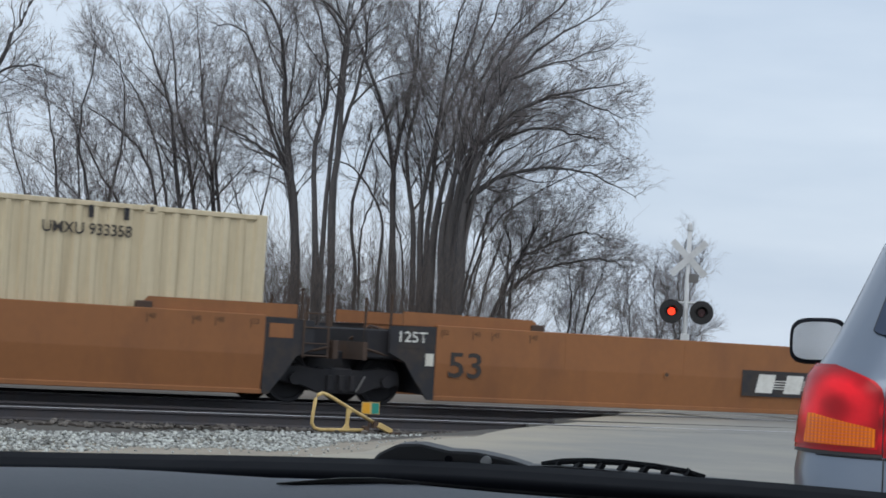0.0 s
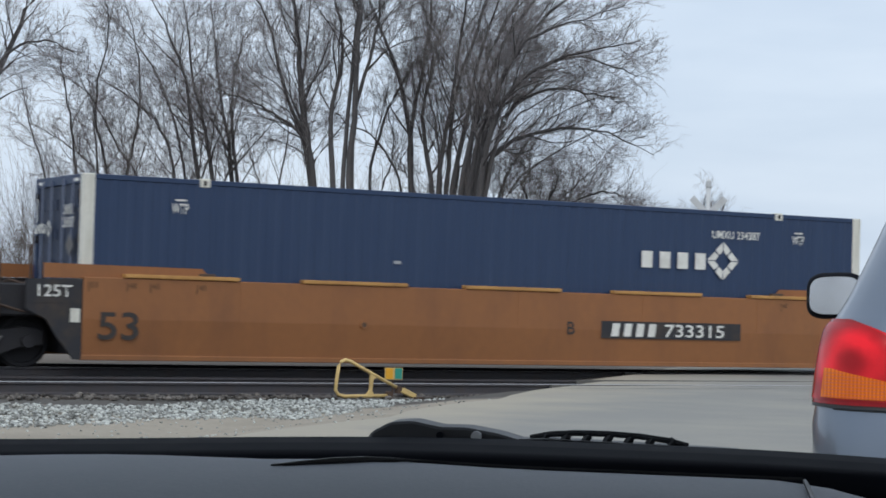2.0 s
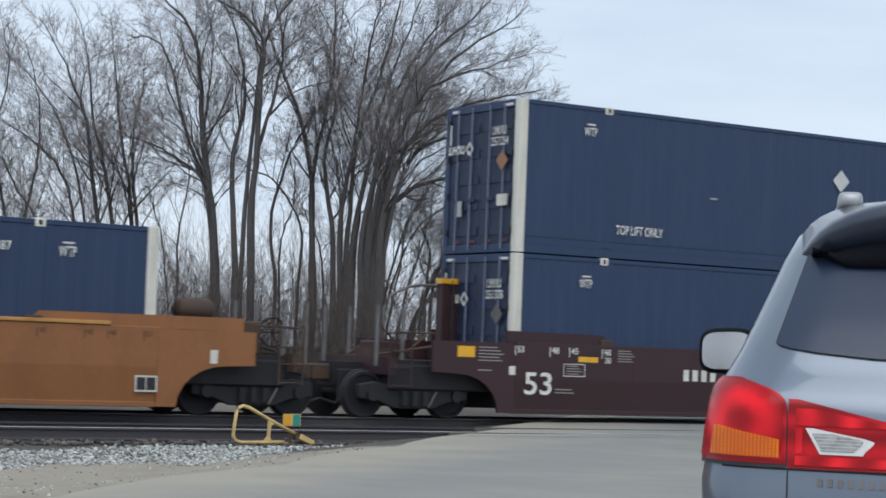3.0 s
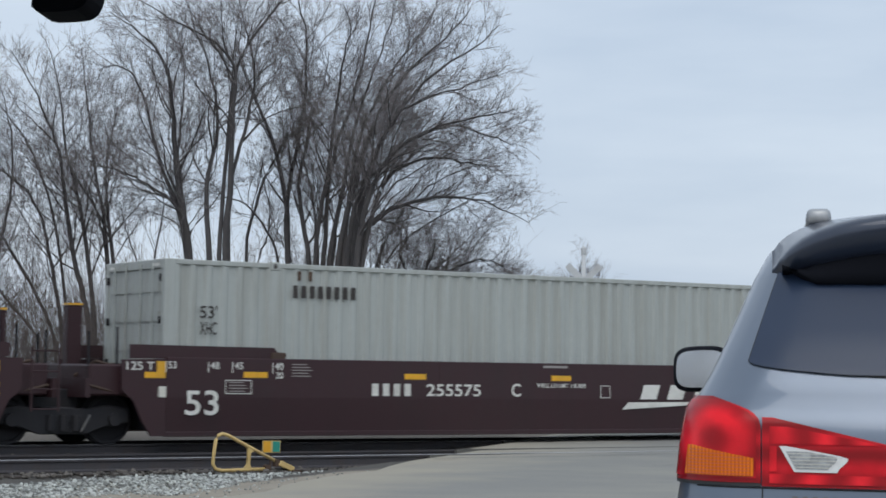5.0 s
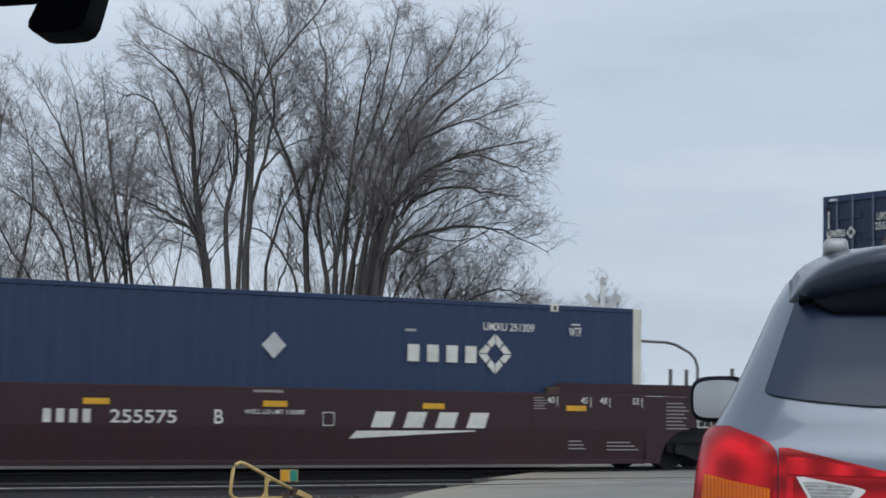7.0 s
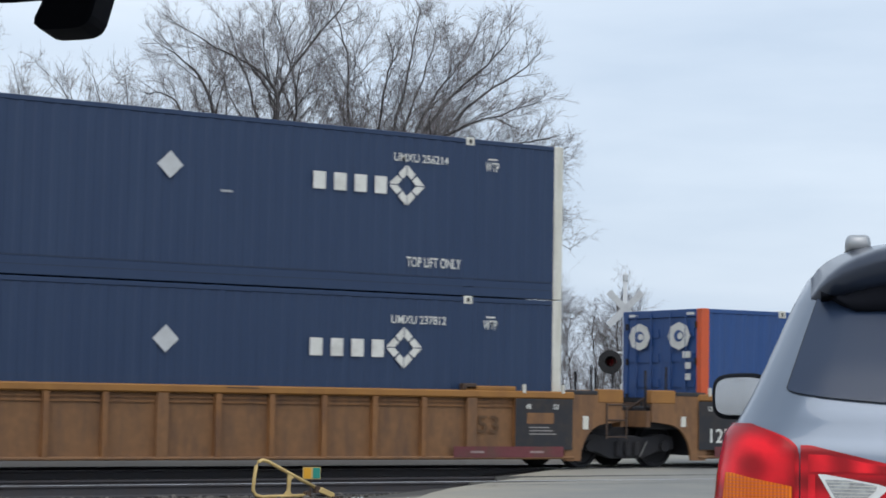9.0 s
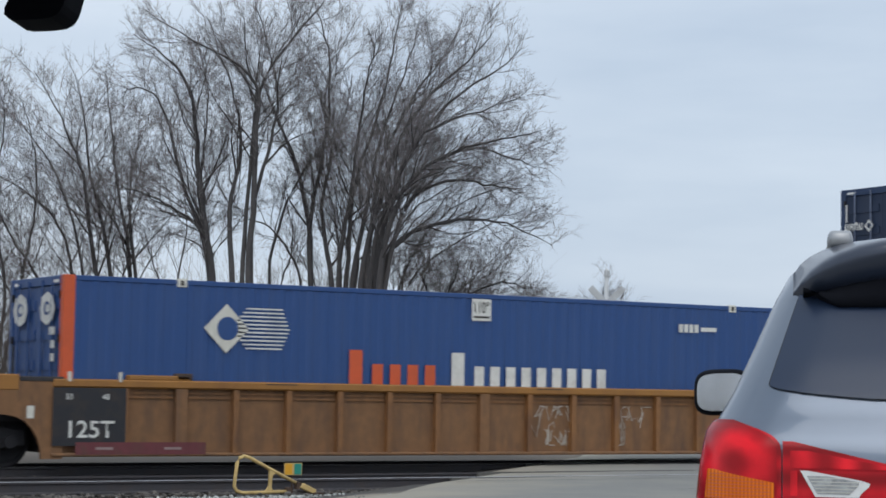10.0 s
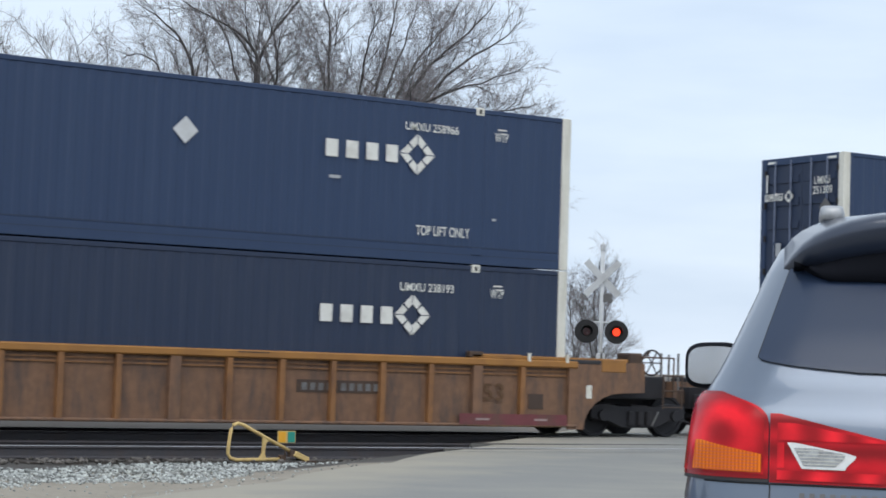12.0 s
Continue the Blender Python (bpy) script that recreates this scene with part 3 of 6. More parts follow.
def logo_bars(parent, x0, x1, z0, z1, count, material, y=-0.012, slant=0.0, name="logo_shape"):
    """A brand name drawn as a row of plain slabs."""
    p = (x1 - x0) / count
    for i in range(count):
        a, b = x0 + i * p + 0.2 * p, x0 + (i + 1) * p - 0.2 * p
        bm = B()
        bm.faces.new([bm.verts.new((x + slant * (z - z0), y, z)) for x, z in ((a, z0), (b, z0), (b, z1), (a, z1))])
        part(name, bm, material, parent)


def patch(name, parent, x0, x1, z0, z1, material, y=-0.012, label=""):
    bm = B()
    bm.faces.new([bm.verts.new(c) for c in ((x0, y, z0), (x1, y, z0), (x1, y, z1), (x0, y, z1))])
    return part(name, bm, material, parent, label)


def end_patch(name, parent, y0, y1, z0, z1, material, x=-0.03, label=""):
    """A sheet on the end that looks to -x."""
    bm = B()
    bm.faces.new([bm.verts.new(c) for c in ((x, y1, z0), (x, y0, z0), (x, y0, z1), (x, y1, z1))])
    return part(name, bm, material, parent, label)


def diamond(name, parent, x, z, r, material, y=-0.012, label=""):
    bm = B()
    bm.faces.new([bm.verts.new(c) for c in ((x - r, y, z), (x, y, z - r), (x + r, y, z), (x, y, z + r))])
    return part(name, bm, material, parent, label)


def diamond_ring(parent, x, z, r, material, y=-0.012, end=False):
    """A ring of eight slabs set as a diamond."""
    corners = [(-1, 0), (0, 1), (1, 0), (0, -1)]
    for i in range(4):
        a, b = Vector(corners[i]), Vector(corners[(i + 1) % 4])
        for s0, s1 in ((0.03, 0.46), (0.54, 0.97)):
            bm = B()
            pts = [a.lerp(b, s0) * r, a.lerp(b, s1) * r, a.lerp(b, s1) * r * 0.52, a.lerp(b, s0) * r * 0.52]
            co = [(x + p.x, y, z + p.y) if not end else (y, x - p.x, z + p.y) for p in pts]
            f = bm.faces.new([bm.verts.new(c) for c in co])
            bm.normal_update()
            if (f.normal.y > 0.5) or (f.normal.x > 0.5):
                f.normal_flip()
            part("logo_shape", bm, material, parent)


def small_print(parent, x, z, w, rows, material, y, step=0.05):
    """Lines of print too small to read."""
    for i in range(rows):
        k = w * (0.75 + 0.25 * ((i * 7) % 5) / 4)
        patch("print_line", parent, x, x + k, z - i * step, z - i * step + step * 0.32, FAINT_LETTER if material is LETTER else material, y)


STYLES = {
    "navy": dict(paint=NAVY, post=WHITE, pitch=0.30, depth=0.014, label="dark blue ribbed container with white posts"),
    "navy_dark": dict(paint=NAVY_DARK, post=WHITE, pitch=0.30, depth=0.014, label="very dark blue ribbed container with white posts"),
    "cream": dict(paint=CREAM, post=CREAM, pitch=0.29, depth=0.040, label="weathered cream corrugated container, dark lettering"),
    "grey": dict(paint=GREY_STEEL, post=GREY_STEEL, pitch=0.285, depth=0.038, label="pale grey corrugated container, dark lettering"),
    "blue": dict(paint=BRIGHT_BLUE, post=ORANGE, pitch=0.29, depth=0.016, label="bright blue container with orange posts"),
}


def container(style, number, upper=False):
    s = STYLES[style]
    paint, post = s["paint"], s["post"]
    place = "stacked on another" if upper else "in a well wagon"
    c = thing("shipping_container", s["label"] + " " + place, "container", "containers on the train")
    # frame
    for x0, x1 in ((0.0, 0.20), (L53 - 0.20, L53)):
        for y0, y1, far in ((0.0, 0.16, 0), (W53 - 0.16, W53, 1)):
            part("corner_post", box(B(), x0, x1, y0, y1, 0.0, H53), post if not far else paint, c, bevel=0.012)
    for y0, y1 in ((0.004, 0.10), (W53 - 0.10, W53 - 0.004)):
        part("top_rail", box(B(), 0.20, L53 - 0.20, y0, y1, H53 - 0.09, H53 - 0.004), paint, c, bevel=0.01)
        part("bottom_rail", box(B(), 0.20, L53 - 0.20, y0, y1, 0.0, 0.30 if style.startswith("navy") else 0.17), paint, c, bevel=0.01)
    zb = 0.30 if style.startswith("navy") else 0.17
    spans = ((0.20, 1.96), (2.20, L53 - 2.20), (L53 - 1.96, L53 - 0.20))
    for x0, x1 in spans:
        part("side_panel", corrugated(B(), x0, x1, 0.012, zb, H53 - 0.09, s["pitch"], s["depth"]), paint, c)
    bm = B()
    f = [bm.verts.new(v) for v in ((L53 - 0.2, W53 - 0.02, zb), (0.2, W53 - 0.02, zb), (0.2, W53 - 0.02, H53 - 0.09), (L53 - 0.2, W53 - 0.02, H53 - 0.09))]
    bm.faces.new(f)
    part("side_panel", bm, paint, c)
    for x in (1.96, L53 - 2.20):
        part("lifting_post", box(B(), x, x + 0.24, 0.002, 0.12, 0.02, H53 - 0.02), paint, c, bevel=0.012)
        for z in (H53 - 0.13, 0.0):
            if z > 1 or not style.startswith("navy"):
                cast = part("corner_casting", box(B(), x + 0.03, x + 0.21, -0.012, 0.12, z, z + 0.145), WHITE if style in ("navy", "navy_dark", "blue") else paint, c, bevel=0.01)
                part("casting_hole", box(B(), x + 0.09, x + 0.15, -0.016, 0.0, z + 0.03, z + 0.11), BLACK_PANEL, cast)
    part("roof", box(B(), 0.1, L53 - 0.1, 0.05, W53 - 0.05, H53 - 0.05, H53 - 0.012), paint, c)
    part("floor_pan", box(B(), 0.05, L53 - 0.05, 0.05, W53 - 0.05, 0.05, 0.2), BLACK_STEEL, c)
    part("end_panel", box(B(), L53 - 0.06, L53 - 0.02, 0.16, W53 - 0.16, 0.1, H53 - 0.05), paint, c)
    # door end
    part("door_header", box(B(), 0.0, 0.14, 0.16, W53 - 0.16, H53 - 0.16, H53 - 0.004), paint, c, bevel=0.01)
    part("door_sill", box(B(), 0.0, 0.14, 0.16, W53 - 0.16, 0.004, 0.16), paint, c, bevel=0.01)
    half = (W53 - 0.32) / 2
    for k in (0, 1):
        y0 = 0.165 + k * half
        y1 = y0 + half - 0.01
        d = B()
        box(d, 0.03, 0.08, y0, y1, 0.165, H53 - 0.165)
        # navy containers: door panels and ribs are darker than the sides
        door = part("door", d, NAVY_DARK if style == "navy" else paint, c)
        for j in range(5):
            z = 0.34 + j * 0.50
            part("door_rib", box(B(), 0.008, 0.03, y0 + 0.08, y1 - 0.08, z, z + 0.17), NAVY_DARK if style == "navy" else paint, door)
        for y in (y0 + half * 0.28, y0 + half * 0.72):
            part("locking_rod", tube(B(), [(-0.015, y, 0.06), (-0.015, y, H53 - 0.06)], 0.019, 6), NAVY_ROD if style.startswith("navy") else paint, door)
            part("rod_handle", box(B(), -0.04, -0.01, y - 0.18, y + 0.02, 1.0, 1.05), paint, door)
        for j in range(4):
            z = 0.35 + j * 0.72
            yh = 0.145 if k == 0 else W53 - 0.175
            part("hinge", box(B(), -0.022, 0.02, yh, yh + 0.05, z, z + 0.13), BLACK_STEEL, door)
    for y in (0.22, W53 - 0.50):
        end_patch("reflector_strip", c, y, y + 0.28, H53 - 0.12, H53 - 0.07, LETTER, -0.006)
    rng = random.Random(number)
    if style.startswith("navy"):
        # far door: bars for the brand, near door: the number
        logo_end(c)
        a, b = number.split(" ")
        short_number(c, number)
        end_patch("strip", c, W53 - 0.24, W53 - 0.19, H53 - 0.75, H53 - 0.35, LETTER, -0.02)
        if upper:
            end_patch("placard", c, 0.25, 0.62, 0.88, 1.10, WHITE, -0.05, "pale paper placard")
            end_patch("placard", c, 1.85, 2.02, 0.72, 1.02, GALV, -0.05, "grey metal placard")
            for j in range(4):
                end_patch("reflector_strip", c, 0.3 + j * 0.55, 0.5 + j * 0.55, 0.20, 0.25, REFLECT_RED, -0.008)
        # long side
        logo_bars(c, 10.76, 12.40, 1.75, 2.06, 4, LETTER)
        diamond_ring(c, 12.73, 1.93, 0.38, LETTER)
        word(number, 12.46, -0.012, 2.36, 0.15, LETTER, c, width=1.14)
        for x in (1.50, 14.40):
            word("WTP", x, -0.012, 2.31, 0.17, LETTER, c, width=0.30)
            patch("print_line", c, x + 0.06, x + 0.26, 2.52, 2.55, LETTER)
        if number not in ("UMXU 234387", "UMXU 238193"):
            diamond("hazard_placard", c, 8.15, 1.96, 0.235, SIGN_WHITE, label="pale diamond-shaped placard")
        if upper:
            for x in (2.32, 12.75):
                word("TOP LIFT ONLY", x, -0.012, 0.47, 0.18, LETTER, c, width=1.15)
            patch("rail_line", c, 0.22, L53 - 0.22, 0.305, 0.325, NAVY_DARK, 0.0)
            patch("rail_line", c, 0.22, L53 - 0.22, 0.16, 0.175, NAVY_DARK, 0.002)
        for j in range(2):
            x = rng.uniform(1, 15)
            patch("scuff", c, x, x + rng.uniform(0.05, 0.25), (z := rng.uniform(0.6, 2.4)), z + rng.uniform(0.02, 0.06), GALV, -0.008)
    elif style == "grey":
        logo_bars(c, 2.40, 3.73, 2.30, 2.52, 8, DARK_LETTER, y=-0.006)
        word("53'", 0.66, -0.006, 1.90, 0.22, DARK_LETTER, c)
        word("XHC", 0.66, -0.006, 1.62, 0.22, DARK_LETTER, c, width=0.32)
        vertical_marks(c, 15.62, DARK_LETTER)
        for x in (2.52, 2.74, 13.38, 13.60):
            patch("rail_mark", c, x, x + 0.07, 2.60, 2.77, BROWN_GRIME, -0.006)
    elif style == "cream":
        word(number, 12.25, -0.006, 2.34, 0.19, DARK_LETTER, c, width=1.5)
        for x in (13.0, 13.6):
            patch("black_strip", c, x, x + 0.09, 2.62, 2.82, BLACK_PANEL, -0.006)
    elif style == "blue":
        logo_bars(c, 5.22, 5.66, 1.18, 1.80, 1, ORANGE)
        logo_bars(c, 5.70, 7.16, 1.18, 1.56, 4, ORANGE)
        logo_bars(c, 7.34, 7.80, 1.18, 1.80, 1, LETTER)
        logo_bars(c, 7.86, 10.99, 1.18, 1.56, 9, LETTER)
        diamond("logo_shape", c, 2.91, 2.10, 0.42, WHITE)
        bm = B()
        bmesh.ops.create_circle(bm, cap_ends=True, segments=20, radius=0.2, matrix=pose(2.93, -0.018, 2.10, 90))
        part("logo_shape", bm, BRIGHT_BLUE, c)
        for j in range(11):
            z = 1.76 + j * 0.068
            patch("logo_stripe", c, 3.0 + abs(j - 5) * 0.055, 4.12 - abs(j - 5) * 0.03, z, z + 0.026, LETTER)
        for x, z in ((7.86, 2.40), (14.85, 1.53)):
            patch("label_plate", c, x, x + 0.42, z, z + 0.40, LETTER, -0.010)
            word("110\u00b0", x + 0.05, -0.016, z + 0.14, 0.22, DARK_LETTER, c, width=0.32)
            patch("print_line", c, x + 0.04, x + 0.38, z + 0.05, z + 0.085, DARK_LETTER, -0.016)
        word("53", 14.86, -0.012, 1.98, 0.30, LETTER, c, width=0.38)
        for j in range(4):
            patch("print_block", c, 12.7 + j * 0.13, 12.80 + j * 0.13, 2.33, 2.49, LETTER)
        patch("print_line", c, 13.25, 13.65, 2.36, 2.44, LETTER)
        for y in (0.68, 1.98):
            end_disc(c, y)
        for j in range(3):
            end_patch("print_block", c, 0.30, 0.56 - 0.08 * (j > 0), 1.92 - 0.22 * j, 2.05 - 0.22 * j, LETTER, -0.03)
    return c


def logo_end(c):
    """The brand's plain shapes on the far door."""
    for i in range(4):
        y = 2.40 - i * 0.15
        end_patch("logo_shape", c, y - 0.115, y - 0.080, 1.95, 2.11, LETTER, -0.045)
        end_patch("logo_shape", c, y - 0.035, y, 1.95, 2.11, LETTER, -0.045)
        end_patch("logo_shape", c, y - 0.080, y - 0.035, 1.95 + 0.06 * (i % 3), 1.99 + 0.07 * (i % 3), LETTER, -0.045)
    diamond_ring(c, 1.64, 2.03, 0.15, LETTER, y=-0.045, end=True)


def end_diamond(c, y, z, r, material):
    """A diamond-shaped placard on the door."""
    bm = B()
    bm.faces.new([bm.verts.new(v) for v in ((-0.05, y + r, z), (-0.05, y, z - r), (-0.05, y - r, z), (-0.05, y, z + r))])
    part("hazard_placard", bm, material, c, "diamond-shaped placard")


def short_number(c, number):
    word("UMXU", -0.048, 0.84, 2.24, 0.17, LETTER, c, width=0.48, end=True)
    word(number.split(" ")[1], -0.048, 0.88, 2.03, 0.17, LETTER, c, width=0.60, end=True)
    end_diamond(c, 0.48, 1.74, 0.20, TAN_PLACARD if number.endswith("254") else GALV_DIRTY)


def end_disc(c, y):
    """A white diamond with a blue globe on the door."""
    for name, seg, r, x, mm in (("logo_shape", 8, 0.36, -0.030, LETTER), ("logo_shape", 20, 0.15, -0.036, BRIGHT_BLUE), ("logo_shape", 12, 0.09, -0.042, LETTER)):
        bm = B()
        bmesh.ops.create_circle(bm, cap_ends=True, segments=seg, radius=r, matrix=pose(x, y - (0.05 if seg == 12 else 0.0), 2.36, 0, -90, 0) @ Matrix.Diagonal((0.78, 1.0, 1.0, 1.0)))
        part(name, bm, mm, c)


def vertical_marks(c, x, material):
    for j in range(9):
        z = 2.52 - j * 0.2
        if j != 4:
            patch("print_block", c, x, x + 0.10, z, z + 0.13, material, -0.006)


def mx(x, right):
    return L53 - x if right else x


def box_m(bm, right, x0, x1, y0, y1, z0, z1):
    a, b = sorted((mx(x0, right), mx(x1, right)))
    return box(bm, a, b, y0, y1, z0, z1)


def well_end(u, right, style, coupler, rusty=None):
    """One end of a well unit: sloped plate over the bogie, deck, bulkhead, ladder, rails."""
    paint = {"smooth": BLACK_PANEL, "maroon": MAROON, "ribbed": rusty}[style]
    body = {"smooth": TTX_YELLOW, "maroon": MAROON, "ribbed": rusty}[style]
    if coupler and style == "smooth":
        paint = TTX_YELLOW
    out = -2.55 if coupler else -1.32
    mid = -1.95 if coupler else -1.66
    # wheel arch outline
    pts = [(0.0, 0.21), (-0.36, 0.21)]
    reach = -1.25 if coupler else -0.95
    for k in range(1, 7):
        a = radians(90 * k / 6)
        pts.append((-0.36 + (reach + 0.36) * (1 - math.cos(a)), 0.21 + 0.70 * math.sin(a)))
    if style == "maroon" and not coupler:
        pts = [(0.0, 0.21), (-0.25, 0.21), (-0.42, 0.45), (-0.58, 0.80), (-0.80, 0.98), (-0.80, 1.48), (0.0, 1.50)]
    elif style == "smooth" and not coupler:
        pts = [(0.0, 0.21), (-0.12, 0.21), (-0.40, 0.55), (-0.60, 0.85), (-0.92, 1.0), (-0.92, 1.47), (0.0, 1.50)]
    else:
        pts += [(-1.80, 0.93), (-1.80, 1.50), (0.0, 1.50)] if coupler else [(out, 0.95), (out, 1.18), (out, 1.45), (0.0, 1.50)]
    for y0, y1 in ((-0.15, -0.09), (W53 + 0.09, W53 + 0.15)):
        p = [(mx(x, right), z) for x, z in pts]
        part("end_plate", prism(B(), p, y0, y1), paint, u)
    if coupler and style != "ribbed":
        part("end_box", box_m(B(), right, out + 0.02, -0.15, 0.12, W53 - 0.12, 0.58, 1.04), BLACK_STEEL, u, bevel=0.03)
        part("hand_brake_box", box_m(B(), right, -2.35, -1.75, 1.0, 1.6, 1.10, 1.46), BROWN_GRIME if style == "smooth" else MAROON, u, bevel=0.03)
    elif style != "ribbed":
        part("end_box", box_m(B(), right, out + 0.02, -0.15, 0.02, W53 - 0.02, 0.88, 1.40), MAROON if style == "maroon" else BLACK_STEEL, u, bevel=0.03)
    else:
        part("end_box", box_m(B(), right, out + 0.02, -0.15, 0.12, W53 - 0.12, 0.80, 1.25), BLACK_STEEL, u, bevel=0.03)
    part("bulkhead", box_m(B(), right, -0.22, -0.10, -0.06, W53 + 0.06, 0.3, 1.42), BLACK_STEEL, u)
    part("deck", box_m(B(), right, out, -0.2, 0.15, W53 - 0.15, 1.02, 1.12), rusty if style == "ribbed" else BLACK_STEEL, u)
    part("centre_sill", box_m(B(), right, -3.2 if coupler else -1.7, -0.2, W53 / 2 - 0.3, W53 / 2 + 0.3, 0.62, 1.05), BLACK_STEEL, u)
    part("end_sill", box_m(B(), right, out - 0.09, out, -0.1, W53 + 0.1, 0.85, 1.16), paint if style != "smooth" else BROWN_GRIME, u)
    # guard along the top of the side
    gx0 = -0.62 if not coupler else -1.60 if right else -0.15
    if style != "ribbed":
        g = [(mx(x, right), z) for x, z in ((gx0, 1.50), (gx0, 1.735), (2.05, 1.72), (2.26, 1.52))]
        for y0, y1 in ((-0.06, -0.02), (W53 + 0.02, W53 + 0.06)):
            part("top_guard", prism(B(), g, y0, y1), body, u)
        part("casting_seat", box_m(B(), right, 2.0, 2.28, -0.10, 0.0, 1.50, 1.64), BROWN_GRIME, u, bevel=0.015)
    else:
        for x0, x1, z0, z1, mm in ((-1.35, -0.75, 1.30, 1.56, TTX_CHORD), (-0.75, 0.0, 1.44, 1.53, BLACK_PANEL), (1.1, 2.2, 1.49, 1.58, TTX_CHORD), (1.95, 2.25, 1.50, 1.62, BROWN_GRIME)):
            part("end_bracket", box_m(B(), right, x0, x1, -0.16, 0.0, z0, z1), mm, u, bevel=0.02)
            part("end_bracket", box_m(B(), right, x0, x1, W53, W53 + 0.16, z0, z1), mm, u, bevel=0.02)
        for x in (0.05, 0.92):
            part("pin", box_m(B(), right, x, x + 0.05, -0.20, -0.15, 1.46, 1.62), WHITE, u)
    # ladder and hand rails
    if right or coupler:
        lx = -2.25 if coupler else -0.72 if style == "smooth" else -0.95
        low = 0.22 if style == "smooth" and not coupler else 0.0
        lad = B()
        for x in (lx, lx - 0.46):
            tube(lad, [(mx(x, right), -0.165, 0.62 + low), (mx(x, right), -0.165, 1.66 if style != "ribbed" else 1.30)], 0.018, 6)
        for z in (0.66 + low, 0.98 + 0.5 * low, 1.27 + 0.4 * low) + ((1.60,) if style != "ribbed" else ()):
            tube(lad, [(mx(lx, right), -0.165, z), (mx(lx - 0.46, right), -0.165, z)], 0.014, 6)
        part("ladder", lad, BROWN_GRIME if style != "maroon" else MAROON, u)
    posts = (-0.78, -1.28) if not coupler else (-2.18, -2.72) if not right else (-2.55, -2.98)
    for k, x in enumerate(posts):
        for y in (0.30, W53 - 0.30) if coupler else (0.12, W53 - 0.12):
            pst = B()
            tube(pst, [(mx(x, right), y, 1.0), (mx(x, right), y, (1.72 if style == "ribbed" else 2.10) if coupler else 2.02 if k == 0 else 1.94)], 0.040 if coupler and style != "ribbed" else 0.024, 8)
            part("hand_rail", pst, GALV_DIRTY if coupler else BROWN_GRIME if style == "smooth" else BLACK_STEEL, u)
    if style == "maroon" and not coupler:
        for y in (0.45,) if right else (W53 - 0.75,):
            for gx, w, top in ((-0.72, 0.08, 2.26),) if right else ((-0.98, 0.26, 2.42),):
                gp = part("guide_post", box_m(B(), right, gx, gx + w, y, y + 0.22, 1.05, top), MAROON, u, bevel=0.012)
                part("post_cap", box_m(B(), right, gx - 0.005, gx + w + 0.005, y - 0.005, y + 0.225, top + 0.002, top + 0.035), REFLECT_YELLOW, gp)
    elif style == "maroon":
        rail = B()
        y = 0.12 if right else W53 - 0.4
        tube(rail, [(mx(-a, right), y, z) for a, z in ((0.05, 2.58), (0.72, 2.57), (0.95, 2.53), (1.30, 2.38), (1.44, 2.26), (1.50, 2.10), (1.50, 1.1))], 0.028, 8)
        part("curved_hand_rail", rail, GALV_DIRTY, u, smooth=True)
        for gx in (-0.34, -0.10):
            gp = part("guide_post", box_m(B(), right, gx, gx + 0.17, W53 - 0.62, W53 - 0.40, 1.05, 2.62), MAROON, u, bevel=0.012)
            part("post_cap", box_m(B(), right, gx - 0.005, gx + 0.175, W53 - 0.625, W53 - 0.395, 2.622, 2.72), REFLECT_YELLOW, gp)
    if coupler:
        # slanting brake rods and pipes over the platform
        for k, (x0, x1, y, z0, z1) in enumerate(((-1.75, -2.5, 0.6, 1.1, 1.75), (-1.9, -1.3, 0.9, 1.12, 1.6), (-2.6, -2.0, 1.8, 1.1, 1.5))):
            part("brake_rod", tube(B(), [(mx(x0, right), y, z0), (mx(x1, right), y, z1)], 0.022, 6), BROWN_GRIME, u)
        part("grab_iron", tube(B(), [(mx(-1.75, right), -0.1, 1.62), (mx(-2.55, right), -0.1, 1.62), (mx(-2.55, right), -0.1, 0.95)], 0.02, 6), BROWN_GRIME, u)
    # gear between the units
    gear = B()
    box_m(gear, right, -0.75, -0.3, 0.5, 0.9, 1.12, 1.42)
    box_m(gear, right, out + 0.1, out + 0.5, 0.9, 1.6, 1.1, 1.32)
    tube(gear, [(mx(-0.3, right), 0.2, 1.25), (mx(-1.1, right), 0.25, 1.45), (mx(out, right), 0.6, 1.2)], 0.03, 6)
    tube(gear, [(mx(-0.3, right), 0.1, 0.80), (mx(-1.3, right), 0.0, 1.05)], 0.025, 6)
    part("brake_gear", gear, BROWN_GRIME, u)
    if coupler:
        part("coupler", box_m(B(), right, -3.58, -3.1, W53 / 2 - 0.14, W53 / 2 + 0.14, 0.70, 1.0), BROWN_GRIME, u, bevel=0.03)
        hose = B()
        tube(hose, [(mx(-2.7, right), 0.8, 0.8), (mx(-3.0, right), 0.75, 0.45), (mx(-3.3, right), 0.75, 0.30), (mx(-3.56, right), 0.78, 0.38)], 0.025, 6)
        part("brake_hose", hose, BLACK_STEEL, u)
        if right and style == "smooth":
            tank = B()
            tube(tank, [(mx(-0.55, right), 0.5, 1.86), (mx(-0.62, right), 0.5, 1.86), (mx(-1.18, right), 0.5, 1.86), (mx(-1.25, right), 0.5, 1.86)], [0.12, 0.19, 0.19, 0.12], 14)
            part("air_tank", tank, BROWN_GRIME, u, smooth=True)
            part("tank_bracket", box_m(B(), right, -1.05, -0.75, 0.4, 0.6, 1.45, 1.70), BROWN_GRIME, u)
